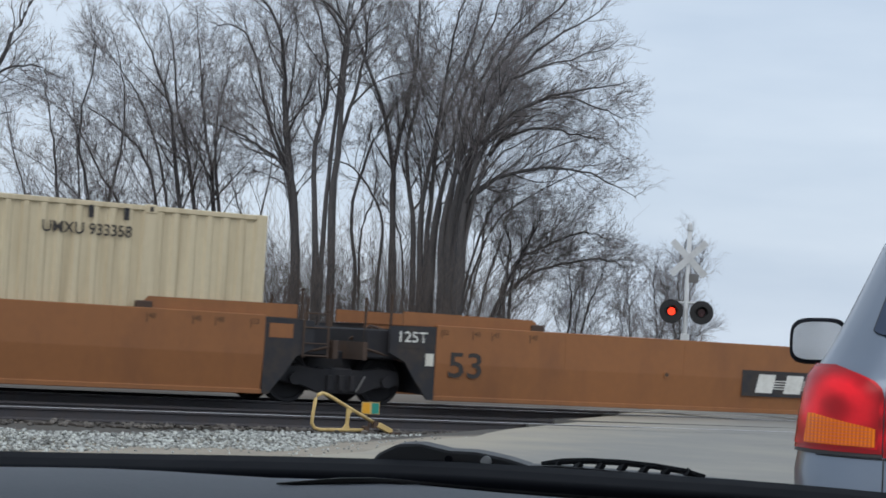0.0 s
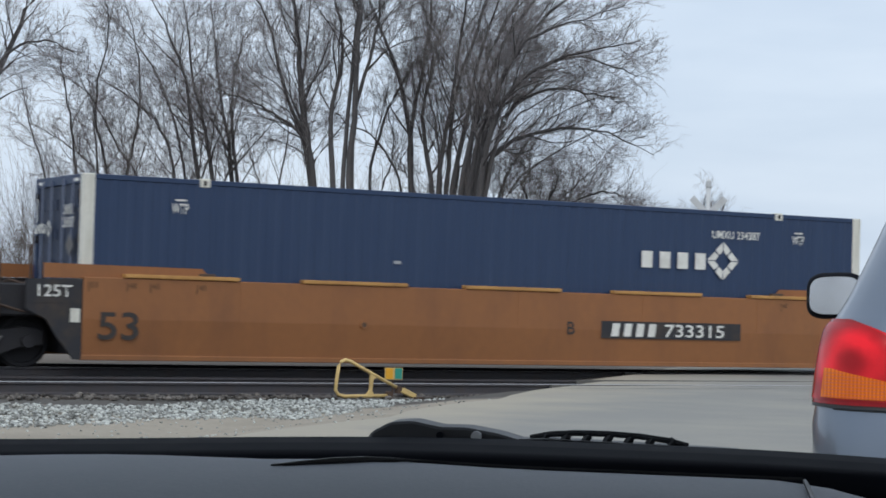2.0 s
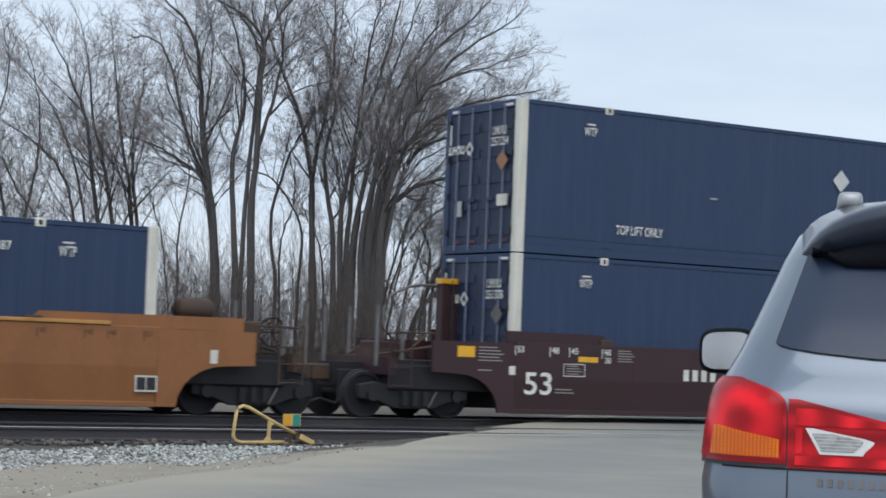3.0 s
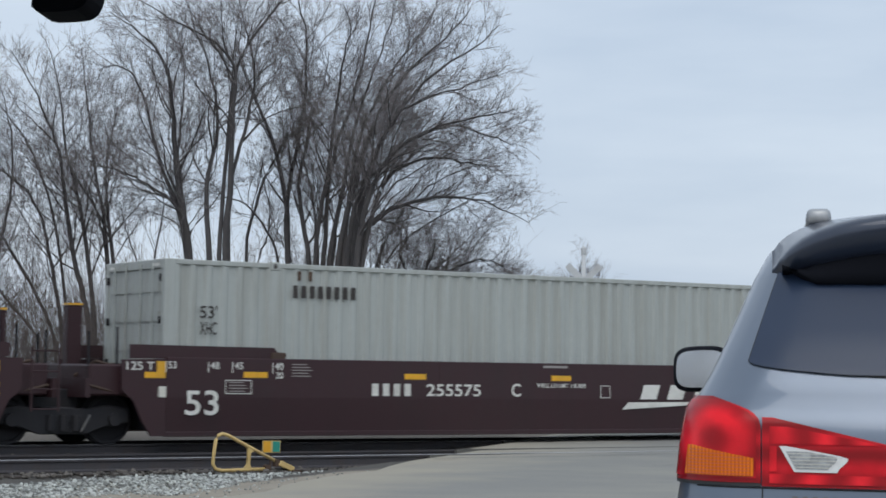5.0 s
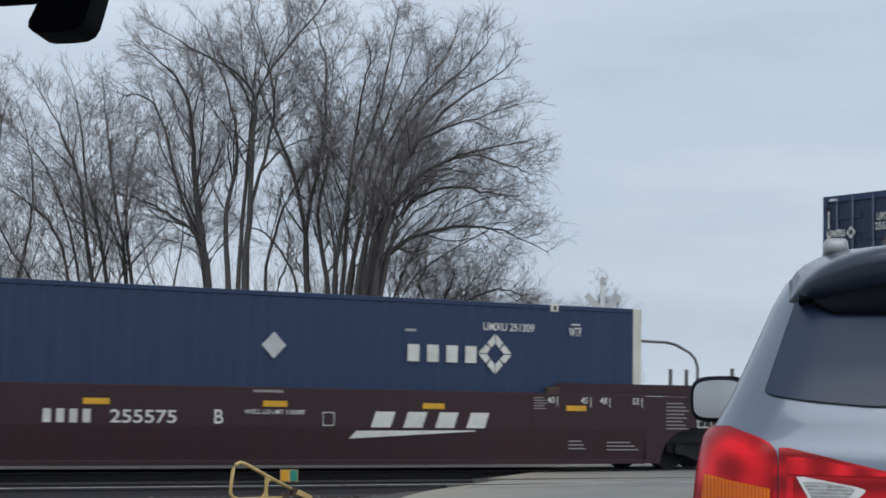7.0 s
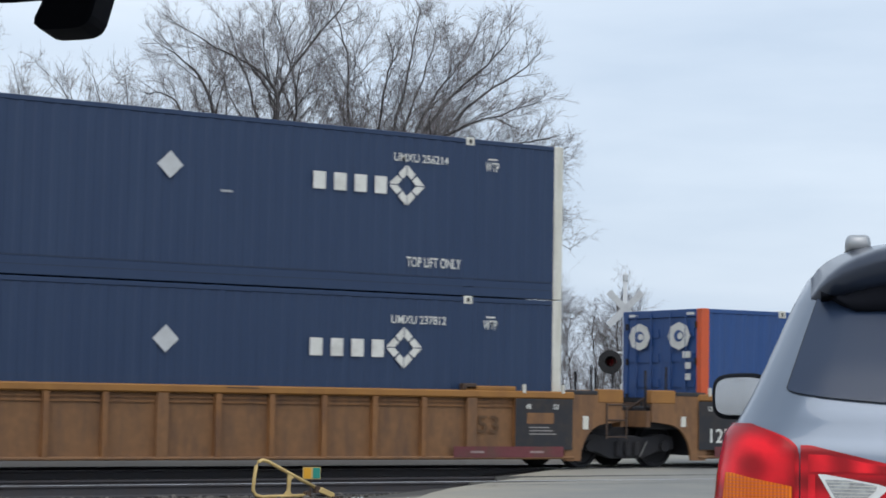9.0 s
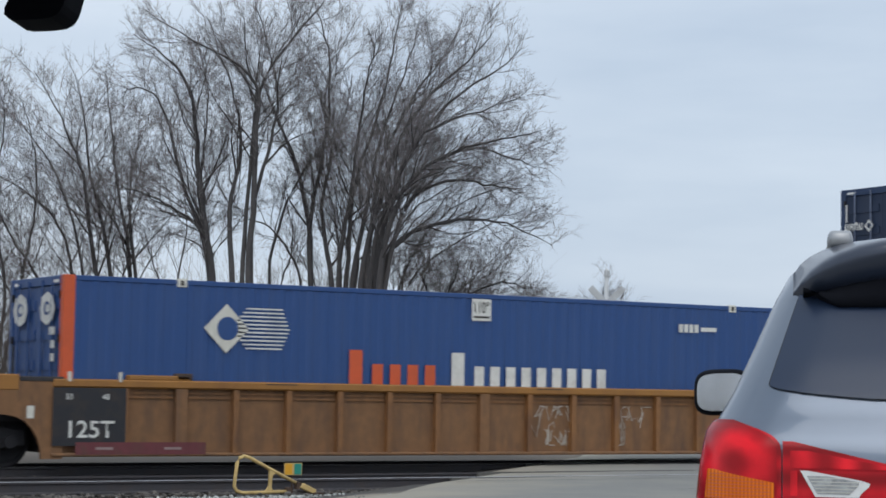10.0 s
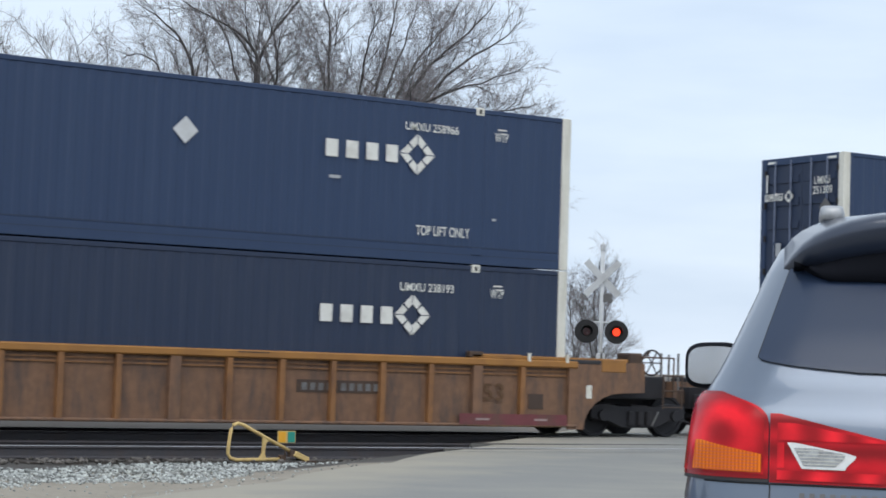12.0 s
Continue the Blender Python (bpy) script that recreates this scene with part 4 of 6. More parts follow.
        if right:
            wheel = B()
            c0 = Vector((mx(-2.35, right), 0.35, 1.52))
            tube(wheel, [c0 + Vector((0.25 * math.cos(6.2832 * k / 20), 0, 0.25 * math.sin(6.2832 * k / 20))) for k in range(20)], 0.018, 6, closed=True)
            for k in range(3):
                a = 3.1416 * k / 3
                d = Vector((0.25 * math.cos(a), 0, 0.25 * math.sin(a)))
                tube(wheel, [c0 - d, c0 + d], 0.014, 6)
            part("hand_brake_wheel", wheel, BLACK_STEEL, u)
            part("brake_box", box_m(B(), right, -2.1, -1.75, 0.3, 0.7, 1.12, 1.70), BROWN_GRIME, u, bevel=0.03)


def side_sheet(u, style, lips=False):
    body = {"smooth": TTX_YELLOW, "maroon": MAROON}[style]
    for y0, y1 in ((-0.17, -0.05), (W53 + 0.05, W53 + 0.17)):
        s = -1 if y0 < 0 else 1
        edge = y0 if y0 < 0 else y1
        sec = [(edge, 1.53), (edge, 0.86), (edge - s * 0.055, 0.30), (edge - s * 0.055, 0.23), (edge - s * 0.12, 0.23), (edge - s * 0.12, 1.53)]
        bm = B()
        ends = [[bm.verts.new((x, yy, zz)) for yy, zz in sec] for x in (0.0, L53)]
        for k in range(6):
            bm.faces.new((ends[0][k], ends[0][(k + 1) % 6], ends[1][(k + 1) % 6], ends[1][k]))
        bm.faces.new(ends[0])
        bm.faces.new(ends[1])
        bmesh.ops.recalc_face_normals(bm, faces=bm.faces[:])
        part("side_sheet", bm, body, u, bevel=0.012)
        for k in range(5):
            x = 2.7 + k * 2.69
            part("weld_seam", box(B(), x, x + 0.015, edge - 0.004 if s < 0 else edge, edge if s < 0 else edge + 0.004, 0.88, 1.52), body, u)
        part("bottom_chord", box(B(), -0.02, L53 + 0.02, *((-0.135, -0.05) if y0 < 0 else (W53 + 0.05, W53 + 0.135)), 0.20, 0.285), body, u, bevel=0.01)
    for i in range(5 if lips else 0):
        x = 0.68 + i * 3.15
        part("top_lip", box(B(), x, x + 2.0, -0.20, -0.03, 1.531, 1.595), LIP_YELLOW, u, bevel=0.01)


def ribbed_sheet(u, rusty):
    for y, s in ((-0.03, -1), (W53 + 0.03, 1)):
        lo, hi = sorted((y, y + 0.03 * s))
        part("side_sheet", box(B(), -0.1, L53 + 0.1, lo, hi, 0.27, 1.40), rusty, u)
        lo, hi = sorted((y - 0.02 * s, y + 0.15 * s))
        part("top_chord", box(B(), -0.2, L53 + 0.2, lo, hi, 1.36, 1.50), TTX_CHORD, u, bevel=0.025)
        part("bottom_chord", box(B(), -0.2, L53 + 0.2, lo, hi, 0.245, 0.305), rusty, u, bevel=0.02)
        part("inner_rail", box(B(), 0.0, L53, *sorted((y + 0.03 * s, y + 0.06 * s)), 1.20, 1.225), TTX_POST, u)
        part("inner_rail", box(B(), 0.0, L53, *sorted((y + 0.03 * s, y + 0.06 * s)), 1.275, 1.30), TTX_POST, u)
        for i in range(15):
            x = 1.05 + i * 1.003
            wide = 0.20 if i in (1, 7, 13) else 0.10
            lo, hi = sorted((y + 0.028 * s, y + 0.14 * s))
            prof = [(x - wide / 2, 0.29), (x + wide / 2, 0.29), (x + wide / 2, 1.36), (x - wide / 2, 1.36)]
            part("side_post", prism(B(), prof, lo, hi), rusty if wide > 0.15 else TTX_POST, u)


def well_unit(style, left, right, labels):
    """left, right: 'joint' for the shared bogie, 'coupler' for the free end."""
    text = {"smooth": "weathered yellow smooth-sided well wagon with black ends", "maroon": "dark maroon well wagon with white lettering and yellow reflectors",
            "ribbed": "rusty yellow rib-sided well wagon with black end panels"}[style]
    rusty = labels.get("paint", TTX_RUSTY)
    u = thing("well_wagon", text + labels.get("note", ""), "rail wagon", "wagons of the train")
    if style == "ribbed":
        ribbed_sheet(u, rusty)
    else:
        side_sheet(u, style, labels.get("lips", False))
    for k in range(6):
        part("cross_member", box(B(), 1.2 + k * 2.7, 1.5 + k * 2.7, -0.03, W53 + 0.03, 0.25 if style == "ribbed" else 0.21, 0.29), BLACK_STEEL, u)
    well_end(u, False, style, left == "coupler", rusty)
    well_end(u, True, style, right == "coupler", rusty)
    y = -0.176 if style != "ribbed" else -0.066
    if style == "smooth":
        if left == "joint":
            patch("black_panel", u, -0.88, -0.01, 1.10, 1.47, BLACK_PANEL, -0.156)
            word("125T", -0.74, -0.164, 1.20, 0.19, LETTER, u, width=0.56)
            patch("placard", u, -0.20, -0.04, 0.80, 1.02, WHITE, -0.160)
        word("53", 0.26, y, 0.53 if labels.get("lips") else 0.62, 0.45, DARK_LETTER, u, width=0.68)
        for t, x in (("53", 0.08), ("48", 0.72), ("45", 1.12), ("40", 1.92)):
            for xx in (x, L53 - x - 0.2):
                patch("print_line", u, xx, xx + 0.02, 1.30, 1.45, FADED_LETTER, y)
                word(t, xx + 0.04, y, 1.36, 0.09, FADED_LETTER, u)
        if labels.get("plate"):
            px0, px1 = labels["plate"]
            patch("name_plate", u, px0, px1, 0.53 if labels.get("logo") else 0.71, 1.03, BLACK_PANEL, y)
            if labels.get("logo"):
                logo_bars(u, px0 + 0.18, px1 - 0.35, 0.60, 0.96, 3, LETTER, y - 0.006, slant=0.25)
                for j in range(4):
                    patch("logo_stripe", u, px0 + 0.6, px1 - 0.65, 0.68 + j * 0.05, 0.70 + j * 0.05, LETTER, y - 0.008)
            else:
                logo_bars(u, px0 + 0.16, px0 + 1.25, 0.75, 0.99, 4, LETTER, y - 0.006, slant=0.15)
                word("733315", px0 + 1.42, y - 0.006, 0.75, 0.24, LETTER, u, width=1.38)
                word("B", px0 - 0.74, y, 0.77, 0.23, DARK_LETTER, u)
                pl = patch("door_plate", u, 15.75, 16.15, 0.45, 0.72, WHITE, y)
                patch("plate_field", u, 15.78, 15.94, 0.48, 0.69, BLACK_PANEL, y - 0.004)
                patch("plate_field", u, 15.96, 16.12, 0.48, 0.69, BLACK_PANEL, y - 0.004)
                patch("placard", u, 17.1, 17.24, 0.95, 1.18, WHITE, -0.158)
        if right == "joint":
            patch("yellow_field", u, L53 + 0.08, L53 + 0.52, 1.16, 1.40, TTX_YELLOW, -0.156)
        eye = part("lifting_eye", tube(B(), [(5.0, y - 0.012, 0.86), (5.0, y + 0.006, 0.86)], 0.075, 14), TTX_YELLOW, u)
        part("eye_hole", tube(B(), [(5.0, y - 0.016, 0.86), (5.0, y - 0.004, 0.86)], 0.042, 12), BROWN_GRIME, eye)
    elif style == "maroon":
        word("53", 0.34 if left == "joint" else 0.20, y, 0.56, 0.42, LETTER, u, width=0.62)
        for t, x in (("53", 0.02), ("48", 0.80), ("45", 1.25), ("40", 2.02)):
            patch("print_line", u, x - 0.05, x - 0.03, 1.28, 1.46, LETTER, y)
            word(t, x, y, 1.34, 0.12, LETTER, u)
            xr = L53 - x - 0.32
            word(t, xr, y, 1.34, 0.12, LETTER, u)
            patch("print_line", u, xr + 0.22, xr + 0.24, 1.28, 1.46, LETTER, y)
        word("20", 2.04, y, 1.19, 0.11, LETTER, u)
        for x in (1.42, 4.64, 7.89, 11.08, 14.25):
            patch("reflector", u, x, x + 0.46, 1.20, 1.30, REFLECT_YELLOW, y, "yellow reflector")
        for x in (16.32,) if right == "joint" else ():
            for z in (0.86, 1.20):
                patch("reflector", u, x, x + 0.24, z, z + 0.24, REFLECT_YELLOW, -0.158, "yellow reflector")
        if right == "coupler":
            patch("reflector", u, 17.42, 17.80, 1.20, 1.40, REFLECT_YELLOW, -0.158, "yellow reflector")
            patch("door_plate", u, 17.43, 17.79, 0.90, 1.17, WHITE, -0.158)
            for j in range(4):
                patch("plate_field", u, 17.46 + (j % 2) * 0.16, 17.60 + (j % 2) * 0.16, 0.925 + (j // 2) * 0.12, 1.025 + (j // 2) * 0.12, BLACK_PANEL, -0.162)
            small_print(u, 16.65, 1.36, 0.55, 8, LETTER, -0.158, 0.07)
        if left == "joint":
            patch("reflector", u, -0.18, -0.02, 1.18, 1.46, REFLECT_YELLOW, -0.158, "yellow reflector")
            patch("reflector", u, -0.40, -0.18, 1.18, 1.28, REFLECT_YELLOW, -0.158, "yellow reflector")
            word("125 T", -0.72, -0.158, 1.31, 0.14, LETTER, u, width=0.50)
            patch("placard", u, -0.14, 0.0, 0.86, 1.04, WHITE, -0.158)
        else:
            patch("reflector", u, -1.28, -0.90, 1.22, 1.42, REFLECT_YELLOW, -0.158, "yellow reflector")
            small_print(u, -0.82, 1.40, 0.55, 5, LETTER, -0.158, 0.06)
            small_print(u, -0.82, 0.98, 0.4, 1, LETTER, -0.158, 0.06)
            patch("placard", u, -0.14, 0.0, 0.92, 1.08, WHITE, -0.158)
            small_print(u, 0.9, 0.66, 0.5, 2, LETTER, y, 0.06)
        small_print(u, 2.35, 1.43, 0.40, 5, LETTER, y, 0.05)
        small_print(u, 13.5, 1.43, 0.30, 5, LETTER, y, 0.05)
        frame_line(u, 1.08, 1.58, 0.92, 1.16, LETTER, y)
        small_print(u, 1.15, 1.11, 0.36, 4, LETTER, y, 0.05)
        logo_bars(u, 3.92, 4.82, 0.90, 1.12, 4, LETTER, y)
        word("255575", 5.11, y, 0.90, 0.22, LETTER, u, width=1.18)
        word(labels["letter"], 6.98, y, 0.90, 0.24, LETTER, u)
        word("WELL LD LMT 118,800", 7.55, y, 1.06, 0.09, LETTER, u, width=1.14)
        small_print(u, 7.7, 1.44, 0.75, 1, LETTER, y, 0.14)
        frame_line(u, 9.05, 9.28, 0.88, 1.12, LETTER, y)
        logo_bars(u, 9.88, 12.55, 0.86, 1.14, 4, LETTER, y, slant=0.35)
        bm = B()
        bm.faces.new([bm.verts.new(c) for c in ((9.58, y, 0.66), (9.95, y, 0.68), (12.2, y, 0.80), (12.2, y, 0.82), (9.72, y, 0.80))])
        part("logo_shape", bm, LETTER, u)
        small_print(u, 14.3, 0.62, 0.4, 3, LETTER, y, 0.07) if right == "coupler" else small_print(u, 14.9, 1.22, 0.8, 6, LETTER, y, 0.07)
        small_print(u, 15.2, 0.60, 0.75, 3, LETTER, y, 0.07)
    else:
        for x0, x1, rgt in ((-0.20, 1.06, False), (15.02, 16.30, True))[:1 if labels.get("dark_plate") else 2]:
            patch("black_panel", u, x0, x1, 0.42, 1.36, BLACK_PANEL, -0.182)
            for k, t in enumerate(("53", "48") if not rgt else ("48", "53")):
                word(t, x0 + 0.22 + 0.62 * k, -0.188, 1.17, 0.09, LETTER, u)
            if rgt:
                patch("yellow_field", u, x0 + 0.25, x0 + 0.85, 0.90, 1.10, rusty, -0.187)
                small_print(u, x0 + 0.3, 0.82, 0.6, 3, LETTER, -0.187, 0.06)
        word("125T", 0.08, -0.190, 0.55, 0.28, LETTER, u, width=0.78)
        word("53", 14.25, -0.10, 0.72, 0.32, FADED_LETTER, u, width=0.46)
        if labels.get("dark_plate"):
            part("top_guard", box(B(), 14.05, 17.55, -0.14, 0.06, 1.502, 1.565), TTX_CHORD, u, bevel=0.01)
            patch("black_panel", u, 15.28, 15.62, 0.58, 0.86, BROWN_GRIME, -0.070)
        for x0, x1 in ((0.2, 2.5), (13.7, 16.1)):
            patch("reflector_band", u, x0, x1, 0.28, 0.48, REFLECT_RED, -0.184, "faded red reflective band")
            patch("reflector_strip", u, x0 + 0.35, x0 + 0.65, 0.36, 0.40, REFLECT_PALE, -0.188)
            patch("reflector_strip", u, x1 - 0.75, x1 - 0.45, 0.36, 0.40, REFLECT_PALE, -0.188)
        patch("placard", u, 16.55, 16.68, 0.80, 1.05, WHITE, -0.158)
        patch("placard", u, -0.62, -0.50, 0.86, 1.06, WHITE, -0.158)
        small_print(u, 3.6, 1.455, 0.8, 1, DARK_LETTER, -0.186, 0.05)
        small_print(u, 9.2, 1.455, 0.8, 1, DARK_LETTER, -0.186, 0.05)
        rng = random.Random(labels.get("seed", 1))
        for cx, n in labels.get("graffiti", ()):
            for j in range(n):
                x, z = cx + rng.uniform(-0.45, 0.45), rng.uniform(0.55, 1.05)
                pts = [(x, -0.072, z)]
                for q in range(4):
                    x += rng.uniform(-0.12, 0.14)
                    z = min(1.15, max(0.42, z + rng.uniform(-0.3, 0.3)))
                    pts.append((x, -0.072, z))
                part("graffiti_stroke", tube(B(), pts, 0.008, 4), GRAFFITI, u)
        if labels.get("dark_plate"):
            patch("name_plate", u, 10.4, 12.1, 0.80, 1.02, BROWN_GRIME, -0.070)
            for k in range(9):
                x = 10.5 + k * 0.165 + (0.12 if k > 3 else 0)
                patch("print_block", u, x, x + 0.10, 0.84, 0.97, GALV_DIRTY, -0.074)
    return u


def frame_line(u, x0, x1, z0, z1, material, y):
    t = 0.014
    for a, b, c, d in ((x0, x1, z0, z0 + t), (x0, x1, z1 - t, z1), (x0, x0 + t, z0 + t, z1 - t), (x1 - t, x1, z0 + t, z1 - t)):
        patch("frame_line", u, a, b, c, d, material, y)


WHEEL_R = 0.42
WHEELSETS = []


def build_bogie():
    b = thing("bogie", "grimy black two-axle freight bogie on the rails", "bogie", "bogies of the train")
    cy = 0.0
    for side in (-1, 1):
        y = 1.02 * side
        pts = [(-1.15, 0.36), (-1.15, 0.60), (-0.80, 0.66), (-0.45, 0.60), (0.45, 0.60), (0.80, 0.66), (1.15, 0.60), (1.15, 0.36), (0.72, 0.30), (0.40, 0.18), (-0.40, 0.18), (-0.72, 0.30)]
        part("side_frame", prism(B(), pts, y - 0.07, y + 0.07), BLACK_STEEL, b, bevel=0.015)
        for k in (-0.22, 0.0, 0.22):
            sp = B()
            tube(sp, [(k, y + 0.09 * side, 0.24), (k, y + 0.09 * side, 0.50)], 0.075, 8)
            part("spring", sp, BLACK_STEEL, b)
        for x in (-0.89, 0.89):
            cap = B()
            tube(cap, [(x, y + 0.02 * side, WHEEL_R), (x, y + 0.14 * side, WHEEL_R)], 0.11, 10)
            part("bearing_cap", cap, BLACK_STEEL, b)
        part("brake_beam", tube(B(), [(0.30, y + 0.10 * side, 0.22), (0.46, y + 0.10 * side, 0.50)], 0.018, 6), GALV_DIRTY, b)
    part("bolster", box(B(), -0.22, 0.22, -1.1, 1.1, 0.36, 0.62), BLACK_STEEL, b, bevel=0.02)
    part("brake_rigging", box(B(), -1.25, 1.25, -0.5, -0.42, 0.20, 0.86), BLACK_STEEL, b, bevel=0.02)
    part("centre_plate", box(B(), -0.45, 0.45, -0.62, 0.62, 0.60, 0.92), BLACK_STEEL, b, bevel=0.02)
    for x in (-0.89, 0.89):
        w = B()
        for side in (-1, 1):
            rim = [(0.70, 0.455), (0.735, 0.45), (0.75, WHEEL_R), (0.83, WHEEL_R - 0.008), (0.83, WHEEL_R - 0.06), (0.80, WHEEL_R - 0.08), (0.775, 0.14), (0.82, 0.12), (0.82, 0.0)]
            rings = []
            for yy, r in rim[:-1]:
                rings.append([w.verts.new((r * math.cos(6.2832 * k / 28), side * yy, r * math.sin(6.2832 * k / 28))) for k in range(28)])
            for a, c in zip(rings, rings[1:]):
                for k in range(28):
                    w.faces.new((a[k], a[(k + 1) % 28], c[(k + 1) % 28], c[k]))
            w.faces.new(rings[-1])
            w.faces.new(rings[0])
        tube(w, [(0, -0.98, 0), (0, 0.98, 0)], 0.075, 10)
        bmesh.ops.recalc_face_normals(w, faces=w.faces[:])
        ws = part("wheelset", w, BLACK_STEEL, b, m=pose(x, 0, WHEEL_R))
    return b


def build_train():
    units = [("smooth", "coupler", "joint", {"note": ""}), ("smooth", "joint", "joint", {"plate": (6.80, 9.43), "logo": True, "note": ", running empty"}), ("smooth", "joint", "coupler", {"plate": (9.87, 13.07), "lips": True}),
             ("maroon", "coupler", "joint", {"letter": "A"}), ("maroon", "joint", "joint", {"letter": "C"}), ("maroon", "joint", "coupler", {"letter": "B"}),
             ("ribbed", "coupler", "joint", {"seed": 3, "paint": TTX_WORN}), ("ribbed", "joint", "joint", {"seed": 5, "paint": TTX_WORN, "graffiti": ((9.6, 14), (11.55, 9))}), ("ribbed", "joint", "coupler", {"seed": 7, "dark_plate": True}),
             ("ribbed", "coupler", "joint", {"seed": 9})]
    loads = [("cream", "UMXU 933358", None), None, ("navy", "UMXU 234387", None), ("navy", "UMXU 251378", "UMXU 257254"), ("grey", "UMXU 2", None), ("navy", "UMXU 251309", None),
             ("navy", "UMXU 237812", "UMXU 256214"), ("blue", "UMXU 2", None), ("navy_dark", "UMXU 238193", "UMXU 258966"), ("navy", "UMXU 239532", "UMXU 251309")]
    for x, (style, a, b, lab), load in zip(STARTS, units, loads):
        ride(well_unit(style, a, b, lab), x)
        if load:
            ride(container(load[0], load[1]), x, SIDE, FLOOR)
            if load[2]:
                ride(container("navy" if load[0] == "navy_dark" else load[0], load[2], True), x, SIDE, FLOOR + H53 + 0.02)
    spots = []
    for i, x in enumerate(STARTS):
        spots.append(x - (1.95 if units[i][1] == "coupler" else 1.66))
        if units[i][2] == "coupler":
            spots.append(x + L53 + 1.95)
    spots.append(STARTS[-1] + L53 + 1.66)
    first = build_bogie()
    for k, x in enumerate(spots):
        b = first if k == 0 else copy_thing(first, Matrix())
        ride(b, x, SIDE + W53 / 2, RAIL)
        WHEELSETS.extend([o for o in b.children if o.name.startswith("wheelset")])


build_train()

# ---- trackside things ----


def build_switch_lever():
    """A bent yellow pipe guard with its strut and plate, standing beside the near rail."""
    y = 24.75
    t = thing("pipe_guard", "bent yellow steel pipe guard with chipped paint beside the rail", "pipe guard")
    loop = [(12.72, y, -0.085), (12.40, y, -0.09), (12.02, y, -0.095), (11.93, y, -0.07), (11.885, y, 0.0), (11.90, y, 0.15), (11.925, y, 0.34), (11.96, y, 0.40), (12.03, y, 0.425), (12.12, y, 0.40), (12.45, y, 0.235), (12.90, y, 0.02)]
    part("bent_pipe", tube(B(), loop, 0.026, 10), YELLOW_PIPE, t, smooth=True)
    strut = B()
    prism(strut, [(12.36, -0.09), (12.50, -0.09), (12.465, -0.01), (12.48, 0.15), (12.55, 0.19), (12.47, 0.235), (12.43, 0.225), (12.425, 0.0)], y - 0.02, y + 0.02)
    part("strut", strut, YELLOW_PIPE, t)
    part("hinge_pin", tube(B(), [(12.74, y - 0.05, -0.055), (12.74, y + 0.05, -0.055)], 0.035, 10), BROWN_GRIME, t)
    hinge = box(B(), 12.86, 12.93, y - 0.05, y + 0.05, -0.05, 0.05)
    part("hinge", hinge, BROWN_GRIME, t)
    plate = B()
    prism(plate, [(12.90, -0.03), (13.16, -0.135), (13.17, -0.06), (12.96, 0.035)], y - 0.06, y + 0.05)
    part("plate", plate, YELLOW_PIPE, t, bevel=0.008)
    part("ground_anchor", box(B(), 13.12, 13.26, y - 0.1, y + 0.1, -0.2, -0.1), BROWN_GRIME, t)
    f = thing("marker_flag", "small yellow and green metal marker flag on a stake", "marker")
    part("stake", box(B(), 12.945, 12.965, y + 0.29, y + 0.31, -0.25, 0.32), BROWN_GRIME, f)
    part("flag_plate", box(B(), 12.81, 13.10, y + 0.27, y + 0.285, 0.135, 0.31), YELLOW_PIPE, f)
    part("yellow_field", box(B(), 12.822, 12.935, y + 0.262, y + 0.268, 0.145, 0.30), FLAG_YELLOW, f)
    part("green_field", box(B(), 12.972, 13.085, y + 0.262, y + 0.268, 0.145, 0.30), FLAG_GREEN, f)


build_switch_lever()

FLASHERS = []


